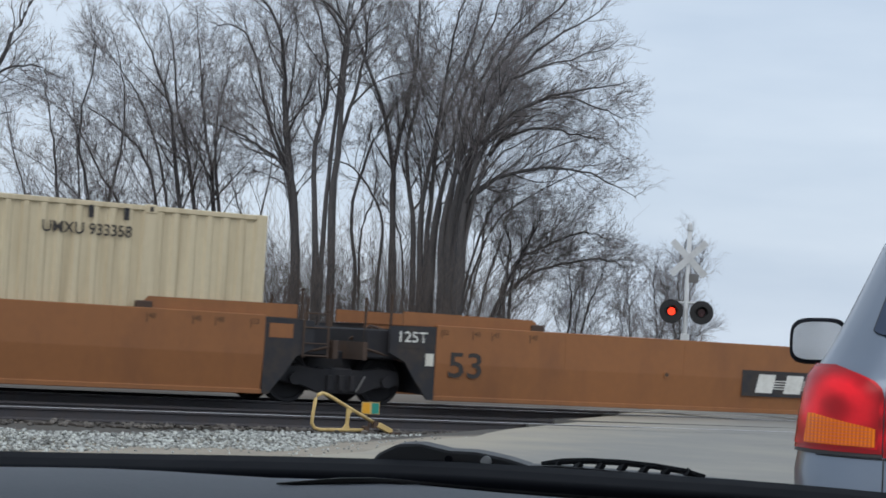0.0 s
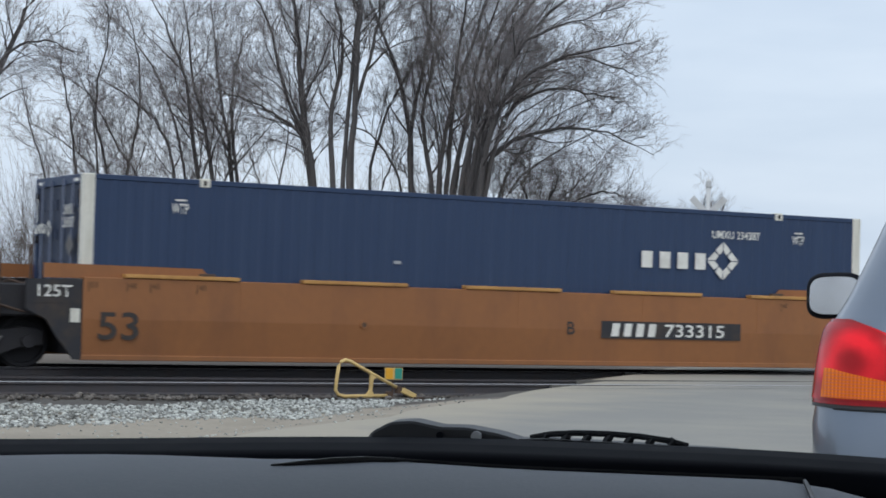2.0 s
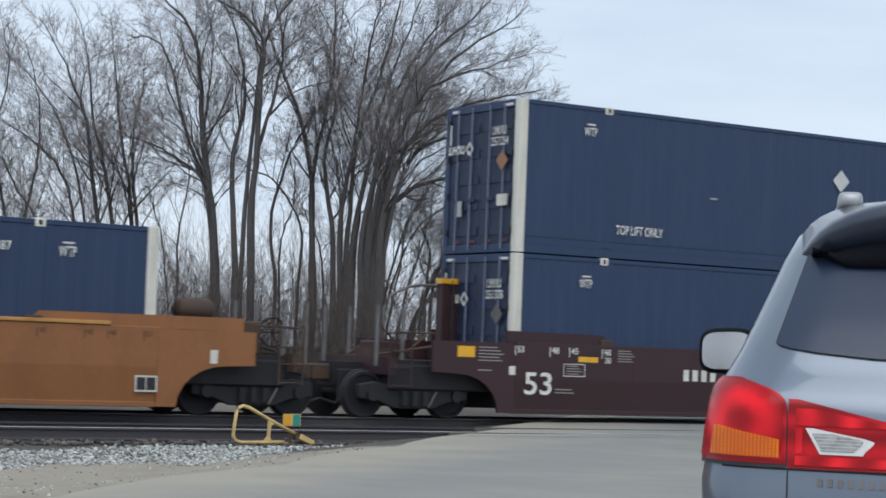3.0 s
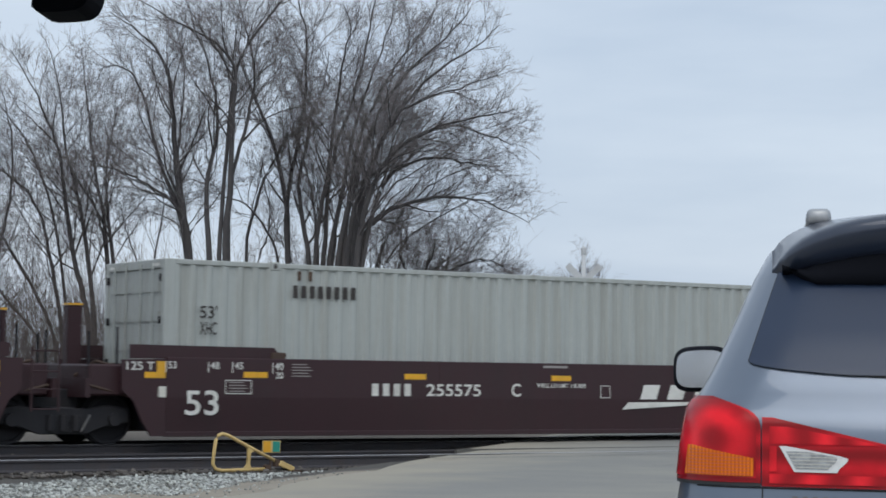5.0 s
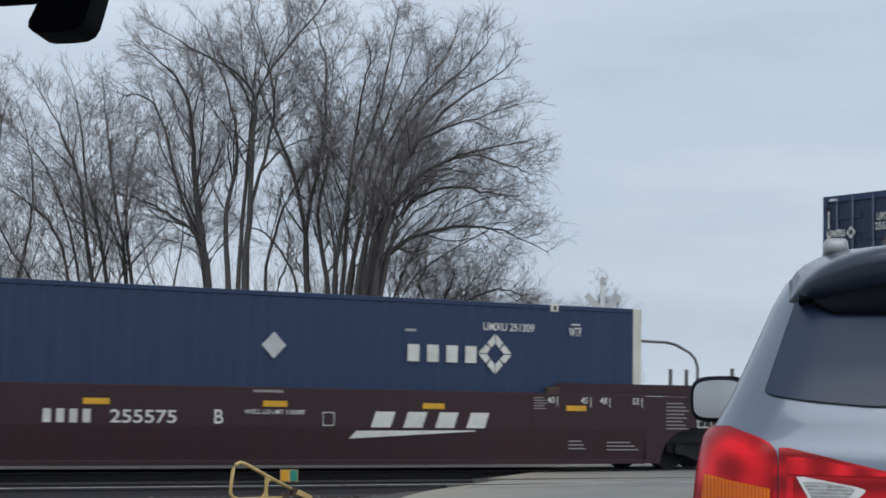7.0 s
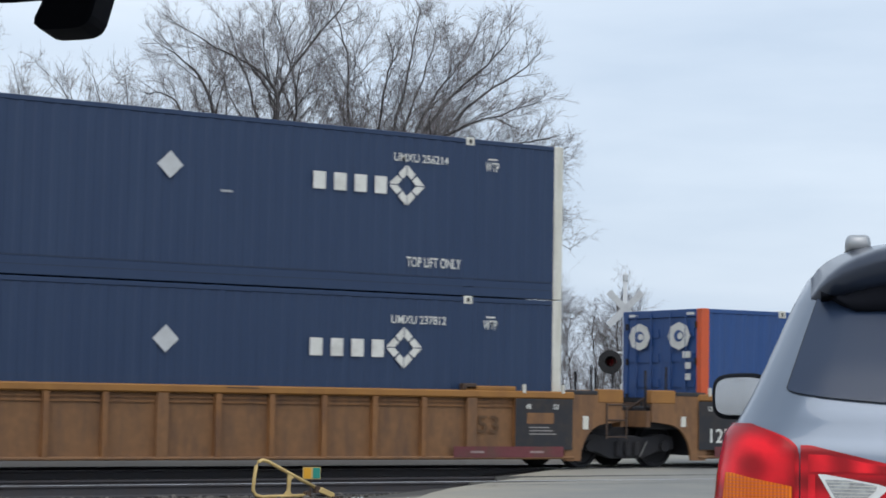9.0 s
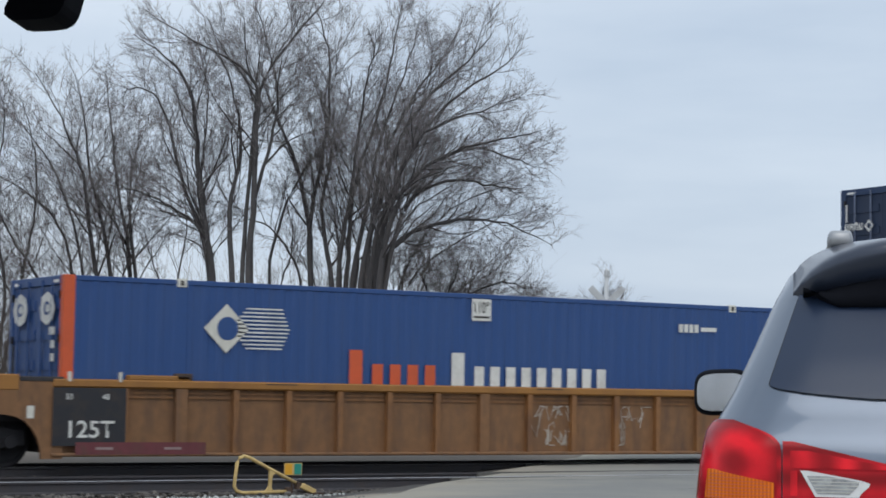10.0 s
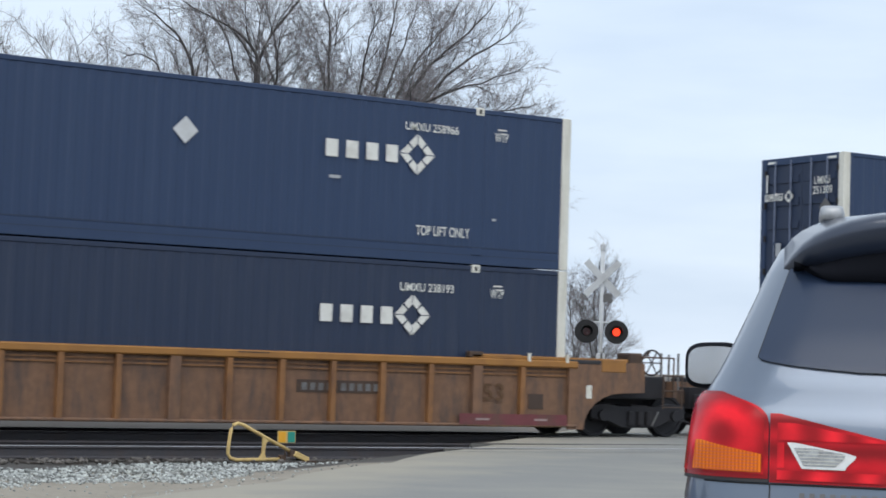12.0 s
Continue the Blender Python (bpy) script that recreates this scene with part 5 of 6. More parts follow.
def build_signal():
    """The crossing signal beyond the track: mast, crossbuck, sign, two lamps on an arm."""
    cx, cy = 29.70, 40.0
    face = 32.0        # turned towards the road
    s = thing("crossing_signal", "grey crossing signal mast with crossbuck and two red lamps", "crossing signal", m=pose(cx, cy, 0, 0, 0, -face))
    part("mast", tube(B(), [(0, 0, -0.5), (0, 0, 4.45)], 0.057, 12), SIGN_WHITE, s, smooth=True)
    part("mast_cap", tube(B(), [(0, 0, 4.44), (0, 0, 4.60), (0, 0, 4.66)], [0.07, 0.07, 0.02], 10), SIGN_WHITE, s)
    for a in (45, -45):
        bl = box(B(), -0.61, 0.61, -0.095 + (0.02 if a > 0 else 0), -0.080 + (0.02 if a > 0 else 0), -0.085, 0.085)
        part("crossbuck_blade", bl, SIGN_WHITE, s, m=pose(0, 0, 3.72, 0, a, 0))
    part("track_sign", box(B(), 0.03, 0.27, -0.08, -0.065, 3.10, 3.32), GALV_DIRTY, s)
    part("lamp_arm", tube(B(), [(-0.40, 0, 2.58), (0.40, 0, 2.58)], 0.03, 8), SIGN_WHITE, s)
    part("junction_box", box(B(), -0.11, 0.11, -0.09, 0.09, 1.55, 1.78), SIGN_WHITE, s, bevel=0.01)
    for k, x in enumerate((-0.385, 0.385)):
        disc = B()
        n = 28
        rings = [[disc.verts.new((r * math.cos(6.2832 * j / n), yy, r * math.sin(6.2832 * j / n))) for j in range(n)] for r, yy in ((0.10, -0.06), (0.13, -0.04), (0.305, -0.04), (0.305, -0.01), (0.14, -0.01), (0.14, 0.16), (0.05, 0.18))]
        for a, c in zip(rings, rings[1:]):
            for j in range(n):
                disc.faces.new((a[j], a[(j + 1) % n], c[(j + 1) % n], c[j]))
        disc.faces.new(rings[-1])
        bmesh.ops.recalc_face_normals(disc, faces=disc.faces[:])
        lamp = part("lamp", disc, SIGNAL_BLACK, s, "black round lamp with backing disc and hood", m=pose(x, -0.13, 2.34))
        hood = B()
        pts = []
        for j in range(13):
            a = radians(-10 + 200 * j / 12)
            pts.append((0.155 * math.cos(a), 0.155 * math.sin(a)))
        for q0, q1 in zip(pts, pts[1:]):
            hood.faces.new([hood.verts.new(v) for v in ((q0[0], -0.04, q0[1]), (q1[0], -0.04, q1[1]), (q1[0], -0.24, q1[1]), (q0[0], -0.24, q0[1]))])
        part("hood", hood, SIGNAL_BLACK, lamp)
        lens = B()
        tube(lens, [(0, -0.012, 0), (0, 0.012, 0)], 0.118, 24)
        for f in lens.faces:
            c = f.calc_center_median()
            f.material_index = 1 if c.y < -0.011 else 0
        ln = part("lens", lens, [LENS_DARK, LENS_LIT], lamp, "red lens", m=pose(0, -0.115, 0))
        FLASHERS.append((ln, k))


build_signal()


# ---- the grey car ahead ----
CAR_AT = pose(4.094, 3.567, 0.18, 0, 0, -41.7)
PROFILE = [(0.26, 0.80, 0.16), (0.36, 0.85, 0.06), (0.50, 0.885, 0.00), (0.62, 0.905, -0.01), (0.80, 0.912, 0.00), (0.88, 0.900, 0.02), (0.96, 0.893, 0.028), (1.03, 0.882, 0.040), (1.07, 0.873, 0.062), (1.11, 0.850, 0.095), (1.15, 0.828, 0.122), (1.18, 0.812, 0.137),
           (1.26, 0.775, 0.19), (1.36, 0.732, 0.27), (1.46, 0.690, 0.35), (1.54, 0.648, 0.42), (1.60, 0.580, 0.52), (1.630, 0.470, 0.66), (1.642, 0.30, 0.90)]


def prof(z):
    for (z0, w0, r0), (z1, w1, r1) in zip(PROFILE, PROFILE[1:]):
        if z <= z1:
            t = max(0.0, (z - z0) / (z1 - z0))
            return w0 + (w1 - w0) * t, r0 + (r1 - r0) * t
    return PROFILE[-1][1:]


def plan_point(s, z, lift=0.0, corner=0.17):
    """A point of the car's skin s metres to the left (-) or right of the rear's middle, measured round the corner, at height z."""
    w, r = prof(z)
    sign = -1 if s < 0 else 1
    a = abs(s)
    flat = w - corner
    arc = corner * math.pi / 2
    if a < flat:
        x, y, nx, ny = a, 0.0, 0.0, -1.0
    elif a < flat + arc:
        q = (a - flat) / corner
        x, y, nx, ny = flat + corner * math.sin(q), corner * (1 - math.cos(q)), math.sin(q), -math.cos(q)
    else:
        x, y, nx, ny = w, corner + a - flat - arc, 1.0, 0.0
    bow = 0.10 * min(1.0, x / 0.9) ** 2
    return Vector((sign * (x + nx * lift), r + y + bow + ny * lift, z))


def skin_patch(name, zs, bounds, material, parent, lift=0.006, cols=16, label="", thick=0.0):
    """A sheet of the car's skin between two edges that depend on the height."""
    bm = B()
    grid = []
    for z in zs:
        a, b = bounds(z)
        grid.append([bm.verts.new(plan_point(a + (b - a) * i / cols, z, lift)) for i in range(cols + 1)])
    for g, h in zip(grid, grid[1:]):
        for i in range(cols):
            bm.faces.new((g[i], g[i + 1], h[i + 1], h[i]))
    bmesh.ops.recalc_face_normals(bm, faces=bm.faces[:])
    mid = bm.faces[:][len(bm.faces) // 2]
    if mid.normal.y > 0:
        bmesh.ops.reverse_faces(bm, faces=bm.faces[:])
    return part(name, bm, material, parent, label, smooth=True)


def steps(a, b, n):
    return [a + (b - a) * i / n for i in range(n + 1)]


def build_suv():
    car = thing("parked_car", "blue-grey metallic compact sport utility car stopped at the crossing", "car", m=CAR_AT)
    bm = B()
    loops = []
    for z, w, r in PROFILE:
        total = w - 0.17 + 0.17 * math.pi / 2
        ss = steps(0, w - 0.17, 8) + [w - 0.17 + 0.17 * math.pi / 2 * k / 6 for k in range(1, 7)]
        side = [total + k for k in (0.3, 0.7, 1.2, 1.8, 2.4, 3.0, 3.5)]
        shrink = 1.15 * smooth_step(1.12, 1.62, z)
        half = [plan_point(s, z) for s in ss]
        for k, s in enumerate(side):
            p = plan_point(s, z)
            p.y = p.y - r + r if k < 5 else p.y - shrink * (k - 4) / 2
            p.x *= 1 - 0.05 * (k / 6) ** 3
            half.append(p)
        loop = [bm.verts.new((-p.x, p.y, p.z)) for p in reversed(half)] + [bm.verts.new(p) for p in half[1:]]
        loops.append(loop)
    for a, b in zip(loops, loops[1:]):
        for i in range(len(a) - 1):
            bm.faces.new((a[i], a[i + 1], b[i + 1], b[i]))
        bm.faces.new((a[-1], a[0], b[0], b[-1]))
    bm.faces.new(loops[-1])
    bm.faces.new(loops[0][::-1])
    bmesh.ops.recalc_face_normals(bm, faces=bm.faces[:])
    body = part("body", bm, CAR_GREY, car, smooth=True)
    # bonnet
    hood = B()
    prism(hood, [(2.9, 0.35), (4.1, 0.35), (4.22, 0.7), (4.05, 0.95), (2.9, 1.08)], -0.82, 0.82)
    hb = part("bonnet", hood, CAR_GREY, car, m=pose(0, 0, 0, 0, 0, 90) @ Matrix.Diagonal((1, -1, 1, 1)), bevel=0.05)

    def win(z):
        t = (z - 1.205) / (1.50 - 1.205)
        half = 0.705 - 0.092 * max(0.0, t)
        half -= 0.30 * max(0.0, (1.205 - z) / 0.04) ** 2.2
        return -half, half
    win_zs = steps(1.166, 1.206, 8) + steps(1.226, 1.52, 8)
    skin_patch("window_seal", [1.161] + win_zs, lambda z: (win(z)[0] - 0.005, win(z)[1] + 0.005), CAR_TRIM, car, 0.004, 24)
    skin_patch("rear_window", win_zs, win, CAR_GLASS, car, 0.008, 24, "dark tinted rear window")
    # side glass
    for sgn in (-1, 1):
        skin_patch("side_window", steps(1.17, 1.47, 6), lambda z, q=sgn: (q * (prof(z)[0] + 0.62), q * (prof(z)[0] + 2.1)), CAR_GLASS, car, 0.004, 10)
    # roof spoiler; its material is the car's paint with shade in the colour
    sp = B()
    n = 24
    rows = []
    for i in range(n + 1):
        u = -1 + 2 * i / n
        x = 0.638 * math.sin(u * math.pi / 2) if abs(u) < 1 else 0.638 * u
        e = abs(x) / 0.638
        drop = 0.092 * e ** 4 + 0.015 * e ** 2
        full = max(0.06, 1 - e ** 9) ** 0.5
        lip = [(0.70, 1.655), (0.50, 1.657), (0.34, 1.651), (0.276, 1.640), (0.250, 1.622), (0.253, 1.590), (0.290, 1.545), (0.330, 1.522), (0.40, 1.512), (0.45, 1.50)]
        rows.append([sp.verts.new((x, 0.36 + (y - 0.36) * full + 0.13 * e ** 4, 1.575 + (z - 1.575) * full - drop * (0.5 if y > 0.45 else 0.8 if y > 0.34 else 1))) for y, z in lip])
    for a, b in zip(rows, rows[1:]):
        for i in range(len(a) - 1):
            sp.faces.new((a[i], b[i], b[i + 1], a[i + 1]))
    sp.faces.new(rows[0])
    sp.faces.new(rows[-1][::-1])
    bmesh.ops.recalc_face_normals(sp, faces=sp.faces[:])
    spoiler = part("roof_spoiler", sp, CAR_SPOILER, car, "blue-grey roof spoiler, shade put into its colour", smooth=True)
    under = B()
    rows = []
    for i in range(n + 1):
        x = -0.61 + 1.22 * i / n
        e = abs(x) / 0.61
        hang = 1.428 + 0.055 * smooth_step(0.84, 1.0, e)
        bow = 0.10 * (x / 0.9) ** 2
        rows.append([under.verts.new((x, y, z)) for y, z in ((0.312 + 0.12 * e ** 4, 1.545 - 0.085 * e ** 4), (0.302 + bow, (hang + 1.53) / 2 - 0.03 * e ** 4), (0.306 + bow, hang + 0.008), (0.335 + bow, hang))])
    for a, b in zip(rows, rows[1:]):
        for i in range(3):
            under.faces.new((a[i], b[i], b[i + 1], a[i + 1]))
    part("spoiler_underside", under, FRIT, spoiler, "matt black underside", smooth=True)
    for sgn in (-1, 1):
        rl = B()
        tube(rl, [(sgn * 0.497, 0.72, 1.655), (sgn * 0.497, 0.80, 1.664), (sgn * 0.505, 1.6, 1.672), (sgn * 0.49, 2.4, 1.66), (sgn * 0.48, 2.5, 1.61)], [0.022, 0.024, 0.022, 0.022, 0.03], 12)
        rail = part("roof_rail", rl, GALV, car, "silver roof rail", smooth=True)
        foot = B()
        bmesh.ops.create_uvsphere(foot, u_segments=24, v_segments=14, radius=1.0)
        for v in foot.verts:
            v.co = Vector((math.copysign(abs(v.co.x) ** 0.35, v.co.x) * 0.039, math.copysign(abs(v.co.y) ** 0.6, v.co.y) * 0.085, math.copysign(abs(v.co.z) ** 0.5, v.co.z) * 0.029))
            v.co.x *= 1.0 - 3.0 * max(0.0, v.co.z)
        part("rail_foot", foot, GALV, rail, m=pose(sgn * 0.495, 0.66, 1.652), smooth=True)

    # tail lamps: outer body part, inner hatch part
    def lamp_zs(a, b):
        return steps(a, b, 10)
    for sgn in (-1, 1):
        def outer(z, q=sgn):
            t = (z - 0.862) / (1.10 - 0.862)
            edge = 0.672 + 0.016 * smooth_step(1.03, 1.055, z) + 0.115 * max(0.0, (z - 1.05) / 0.05) ** 1.5
            return q * edge, q * (prof(z)[0] + 0.17 - 0.05 * t - 0.05 * max(0.0, (z - 1.06) / 0.04) ** 2)
        lamp_heights = steps(0.862, 1.04, 8) + steps(1.048, 1.102, 8)
        lamp = skin_patch("tail_lamp", lamp_heights, outer, LAMP_DEEP, car, 0.012, 18, "red and amber tail lamp")
        skin_patch("red_lens", steps(0.874, 1.04, 8) + steps(1.05, 1.092, 5), lambda z, q=sgn: (q * (abs(outer(z)[0]) + 0.013), q * (abs(outer(z)[1]) - 0.03)), LAMP_RED, lamp, 0.015, 18, "red lens")
        amber = skin_patch("amber_lens", steps(0.880, 0.930, 5) + steps(0.937, 0.962, 4), lambda z, q=sgn: (q * (0.692 + 0.175 * max(0.0, (z - 0.930) / 0.033)), q * (prof(z)[0] - 0.004)), LAMP_AMBER, lamp, 0.019, 12, "amber turn lens")
        for k in range(8):
            z = 0.884 + k * 0.0092
            skin_patch("lens_rib", [z, z + 0.0022], lambda zz, q=sgn: (q * (0.702 + 0.175 * max(0.0, (zz - 0.928) / 0.033)), q * (prof(zz)[0] - 0.016)), ORANGE, amber, 0.0205, 10)
        skin_patch("lamp_rim", steps(0.852, 0.862, 1), lambda z, q=sgn: (q * 0.672, q * (prof(z)[0] + 0.17)), CAR_TRIM, lamp, 0.010, 12)

        def inner(z, q=sgn):
            t = (z - 0.853) / (1.045 - 0.853)
            lim = 0.14 + 0.50 * max(0.0, (t - 0.42) / 0.58)
            return q * min(0.645, lim), q * 0.6685
        hl = skin_patch("hatch_lamp", steps(0.853, 1.045, 12), inner, LAMP_DEEP, car, 0.012, 18, "deep red lamp on the tailgate")
        skin_patch("red_lens", steps(0.972, 1.020, 4), lambda z, q=sgn: (q * (0.33 + (z - 0.972) * 5.6), q * 0.648), LAMP_RED, hl, 0.016, 12)
        skin_patch("red_lens", steps(0.862, 0.888, 3), lambda z, q=sgn: (q * 0.20, q * 0.648), LAMP_RED, hl, 0.016, 12)
        skin_patch("red_lens", steps(0.895, 0.965, 3), lambda z, q=sgn: (q * 0.628, q * 0.648), LAMP_RED, hl, 0.016, 3)

        def clear(z, q=sgn, d=0.0):
            near = 0.462 - 0.030 * smooth_step(0.895, 0.935, z) + 0.180 * max(0.0, (z - 0.938) / 0.030)
            return q * (near + d), q * (0.580 + 0.040 * (z - 0.895) / 0.07 - d)
        rev = skin_patch("reversing_lens", steps(0.895, 0.966, 9), clear, LAMP_CLEAR, hl, 0.017, 10, "clear reversing lens")
        skin_patch("lens_mesh", steps(0.903, 0.952, 7), lambda z, q=sgn: (q * (abs(clear(z)[0]) + 0.030), q * (abs(clear(z)[1]) - 0.010)), LAMP_GLASS, rev, 0.0185, 10, "faceted reflector behind the clear lens")
        for k in range(5):
            z = 0.907 + k * 0.0095
            skin_patch("lens_rib", [z, z + 0.002], lambda zz, q=sgn: (q * (abs(clear(zz)[0]) + 0.030), q * (abs(clear(zz)[1]) - 0.012)), WHITE, rev, 0.0198, 8)
    # tailgate seams and bumper
    for sgn in (-1, 1):
        skin_patch("tailgate_seam", steps(0.55, 0.85, 12), lambda z, q=sgn: (q * 0.665, q * 0.669), CAR_TRIM, car, 0.0025, 2)
    skin_patch("bumper_seam", [0.846, 0.850], lambda z: (-0.86, 0.86), CAR_TRIM, car, 0.003, 30)
    skin_patch("bumper_seam", [0.545, 0.552], lambda z: (-0.66, 0.66), CAR_TRIM, car, 0.003, 30)
    for k in range(10):
        x = -0.585 + k * 0.028
        skin_patch("badge_bar", [0.806, 0.828], lambda z, q=x: (q, q + 0.014), GALV_DIRTY, car, 0.006, 2)
    skin_patch("bumper_insert", steps(0.30, 0.48, 3), lambda z: (-0.6, 0.6), CAR_TRIM, car, 0.006, 16)
    # number plate area without characters
    skin_patch("number_plate", steps(0.62, 0.76, 2), lambda z: (-0.16, 0.16), WHITE, car, 0.008, 4)
    skin_patch("number_plate_bar", steps(0.66, 0.72, 2), lambda z: (-0.12, 0.12), DARK_LETTER, car, 0.010, 4)
    # door mirrors
    for sgn in (-1, 1):
        mr = B()
        bmesh.ops.create_uvsphere(mr, u_segments=24, v_segments=14, radius=1.0)
        for v in mr.verts:
            p = 0.55
            v.co = Vector((math.copysign(abs(v.co.x) ** p, v.co.x) * 0.112, math.copysign(abs(v.co.y) ** 0.8, v.co.y) * 0.085, math.copysign(abs(v.co.z) ** p, v.co.z) * 0.092))
            v.co.z += 0.12 * v.co.x * sgn * -1 * 0.35
        hm = part("door_mirror", mr, FRIT, car, "black-edged door mirror", m=pose(sgn * 0.902, 2.36, 1.186), smooth=True)
        gl = B()
        ringv = []
        for j in range(28):
            a = 6.2832 * j / 28
            c, s = math.cos(a), math.sin(a)
            ringv.append(gl.verts.new((math.copysign(abs(c) ** 0.55, c) * 0.097, -0.0865, math.copysign(abs(s) ** 0.55, s) * 0.074 - 0.042 * math.copysign(abs(c) ** 0.55, c) * 0.097 * sgn)))
        f = gl.faces.new(ringv)
        gl.normal_update()
        if f.normal.y > 0:
            f.normal_flip()
        part("mirror_glass", gl, MIRROR, hm, "mirror glass reflecting the sky")
        part("mirror_arm", tube(B(), [(sgn * -0.05, 0, -0.05), (sgn * -0.13, 0.05, -0.08)], 0.03, 8), CAR_TRIM, hm)
    # wheels
    for x in (-0.78, 0.78):
        for y in (0.72, 3.38):
            w = B()
            prof_w = [(-0.10, 0.20), (-0.105, 0.30), (-0.08, 0.335), (0.08, 0.335), (0.105, 0.30), (0.10, 0.20)]
            rings = [[w.verts.new((a, r * math.cos(6.2832 * j / 28), r * math.sin(6.2832 * j / 28))) for j in range(28)] for a, r in prof_w]
            for a, b in zip(rings, rings[1:]):
                for j in range(28):
                    w.faces.new((a[j], a[(j + 1) % 28], b[(j + 1) % 28], b[j]))
            bmesh.ops.recalc_face_normals(w, faces=w.faces[:])
            tyre = part("wheel", w, RUBBER, car, m=pose(x, y, 0.335), smooth=True)
            rim = B()
            tube(rim, [(-0.07, 0, 0), (0.07, 0, 0)], 0.205, 20)
            part("rim", rim, GALV, tyre)


build_suv()

# ---- the camera's own car: dashboard, windscreen edge, wiper, inside mirror ----
OWN = pose(0, 0, 0, 0, 0, -36)     # x to its right, y ahead


def own_bow(x):
    """How far the windscreen's foot bends back towards its sides."""
    return -0.10 * (x + 0.15) ** 2


def sheet(name, xs, ys, height, material, parent, label="", thick=0.0, smooth=True):
    bm = B()
    g = [[bm.verts.new((x, y + own_bow(x), height(x, y))) for x in xs] for y in ys]
    for a, b in zip(g, g[1:]):
        for i in range(len(xs) - 1):
            bm.faces.new((a[i], a[i + 1], b[i + 1], b[i]))
    if thick:
        geo = bmesh.ops.extrude_face_region(bm, geom=bm.faces[:])
        for v in geo["geom"]:
            if isinstance(v, bmesh.types.BMVert):
                v.co.z -= thick
    bmesh.ops.recalc_face_normals(bm, faces=bm.faces[:])
    return part(name, bm, material, parent, label, smooth=smooth)


def build_own_car():
    car = thing("stopped_car", "dark car with grey dashboard, windscreen foot, wiper and inside mirror", "car", m=OWN)
    xs = steps(-0.75, 0.95, 68)

    def top(x, y):
        z = 1.2178 + 0.012 * (y - 0.80) - 0.002 * smooth_step(-0.2, -0.1, x) - 0.02 * smooth_step(0.82, 0.55, y)
        z += 0.0085 * (0.75 * smooth_step(-0.44, -0.27, x) + 0.25 * smooth_step(-0.235, -0.165, x)) * (1 - smooth_step(0.012, 0.045, x)) * smooth_step(0.66, 0.87, y)
        return z - 0.006 * smooth_step(0.86, 0.93, y)
    d = sheet("dashboard", xs, steps(0.42, 0.925, 30), top, DASH, car, "grey grained plastic dashboard", thick=0.05)
    lines = (([(0.0135, y) for y in steps(0.70, 0.86, 8)], 0.0011), ([(x, 0.872) for x in steps(-0.16, 0.0135, 10)], 0.0009))
    for pts, r in lines:
        seam = B()
        tube(seam, [(x, y + own_bow(x), top(x, y) + 0.0006) for x, y in pts], r, 5)
        part("panel_seam", seam, CAR_TRIM, d)
    seam = B()
    pts = [(-0.215 + 0.06 * k / 5, 0.835 + 0.035 * k / 5) for k in range(6)]
    tube(seam, [(x, y + own_bow(x), top(x, y) + 0.0008) for x, y in pts], [0.0004, 0.0012, 0.0018, 0.0018, 0.0012, 0.0004], 6)
    part("panel_seam", seam, CAR_TRIM, d)
    vent = B()
    tube(vent, [(-0.43, 0.80, 1.217), (-0.36, 0.80, 1.215), (-0.32, 0.77, 1.213)], 0.006, 8)
    part("vent_lip", vent, CAR_TRIM, d)

    def band(x, y):
        z = 1.2215 + 0.0105 * smooth_step(-0.46, -0.12, x) - 0.010 * smooth_step(-0.03, 0.30, x)
        return z - (0.95 - y) * 0.13
    w = sheet("windscreen_band", xs, steps(0.905, 0.95, 3), band, FRIT, car, "black ceramic band at the windscreen's foot", thick=0.012)
    # bonnet, engine bay, roof and pillars, mostly out of sight
    sheet("bonnet", steps(-0.55, 1.15, 20), steps(1.02, 2.0, 10), lambda x, y: 1.10 - 0.14 * (y - 1.02) ** 2 - 0.05 * (x - 0.3) ** 2, CAR_TRIM, car, thick=0.03)
    part("front_body", box(B(), -0.50, 1.10, 0.60, 1.95, 0.42, 0.93), CAR_TRIM, car, bevel=0.05)
    part("roof", box(B(), -0.55, 1.15, -1.6, 0.98, 1.578, 1.62), CAR_TRIM, car, bevel=0.01)
    part("floor_pan", box(B(), -0.50, 1.10, -1.9, 0.60, 0.36, 0.44), CAR_TRIM, car)
    for x in (-0.52, 1.12):
        part("pillar", tube(B(), [(x, 1.05, 1.08), (x, 0.93, 1.59)], 0.035, 8), CAR_TRIM, car)
        part("pillar", tube(B(), [(x, -0.5, 0.4), (x, -0.5, 1.59)], 0.04, 8), CAR_TRIM, car)
        part("door_panel", box(B(), x - 0.03, x + 0.03, -1.6, 0.95, 0.36, 1.10), CAR_TRIM, car, bevel=0.01)
        for y in (1.45, -1.3):
            wb = B()
            tube(wb, [(x - 0.10, y, 0.51), (x + 0.10, y, 0.51)], 0.33, 24)
            part("wheel", wb, RUBBER, car)
    # wiper
    arm = B()
    outline = [(-0.196, 1.2265), (-0.192, 1.2325), (-0.183, 1.2375), (-0.172, 1.2385), (-0.158, 1.2360), (-0.145, 1.2362), (-0.130, 1.2340), (-0.118, 1.2310), (-0.118, 1.2265)]
    prism(arm, outline, 0.962, 0.990)
    wp = part("wiper_arm", arm, WIPER, car, "black plastic wiper arm", bevel=0.0012)
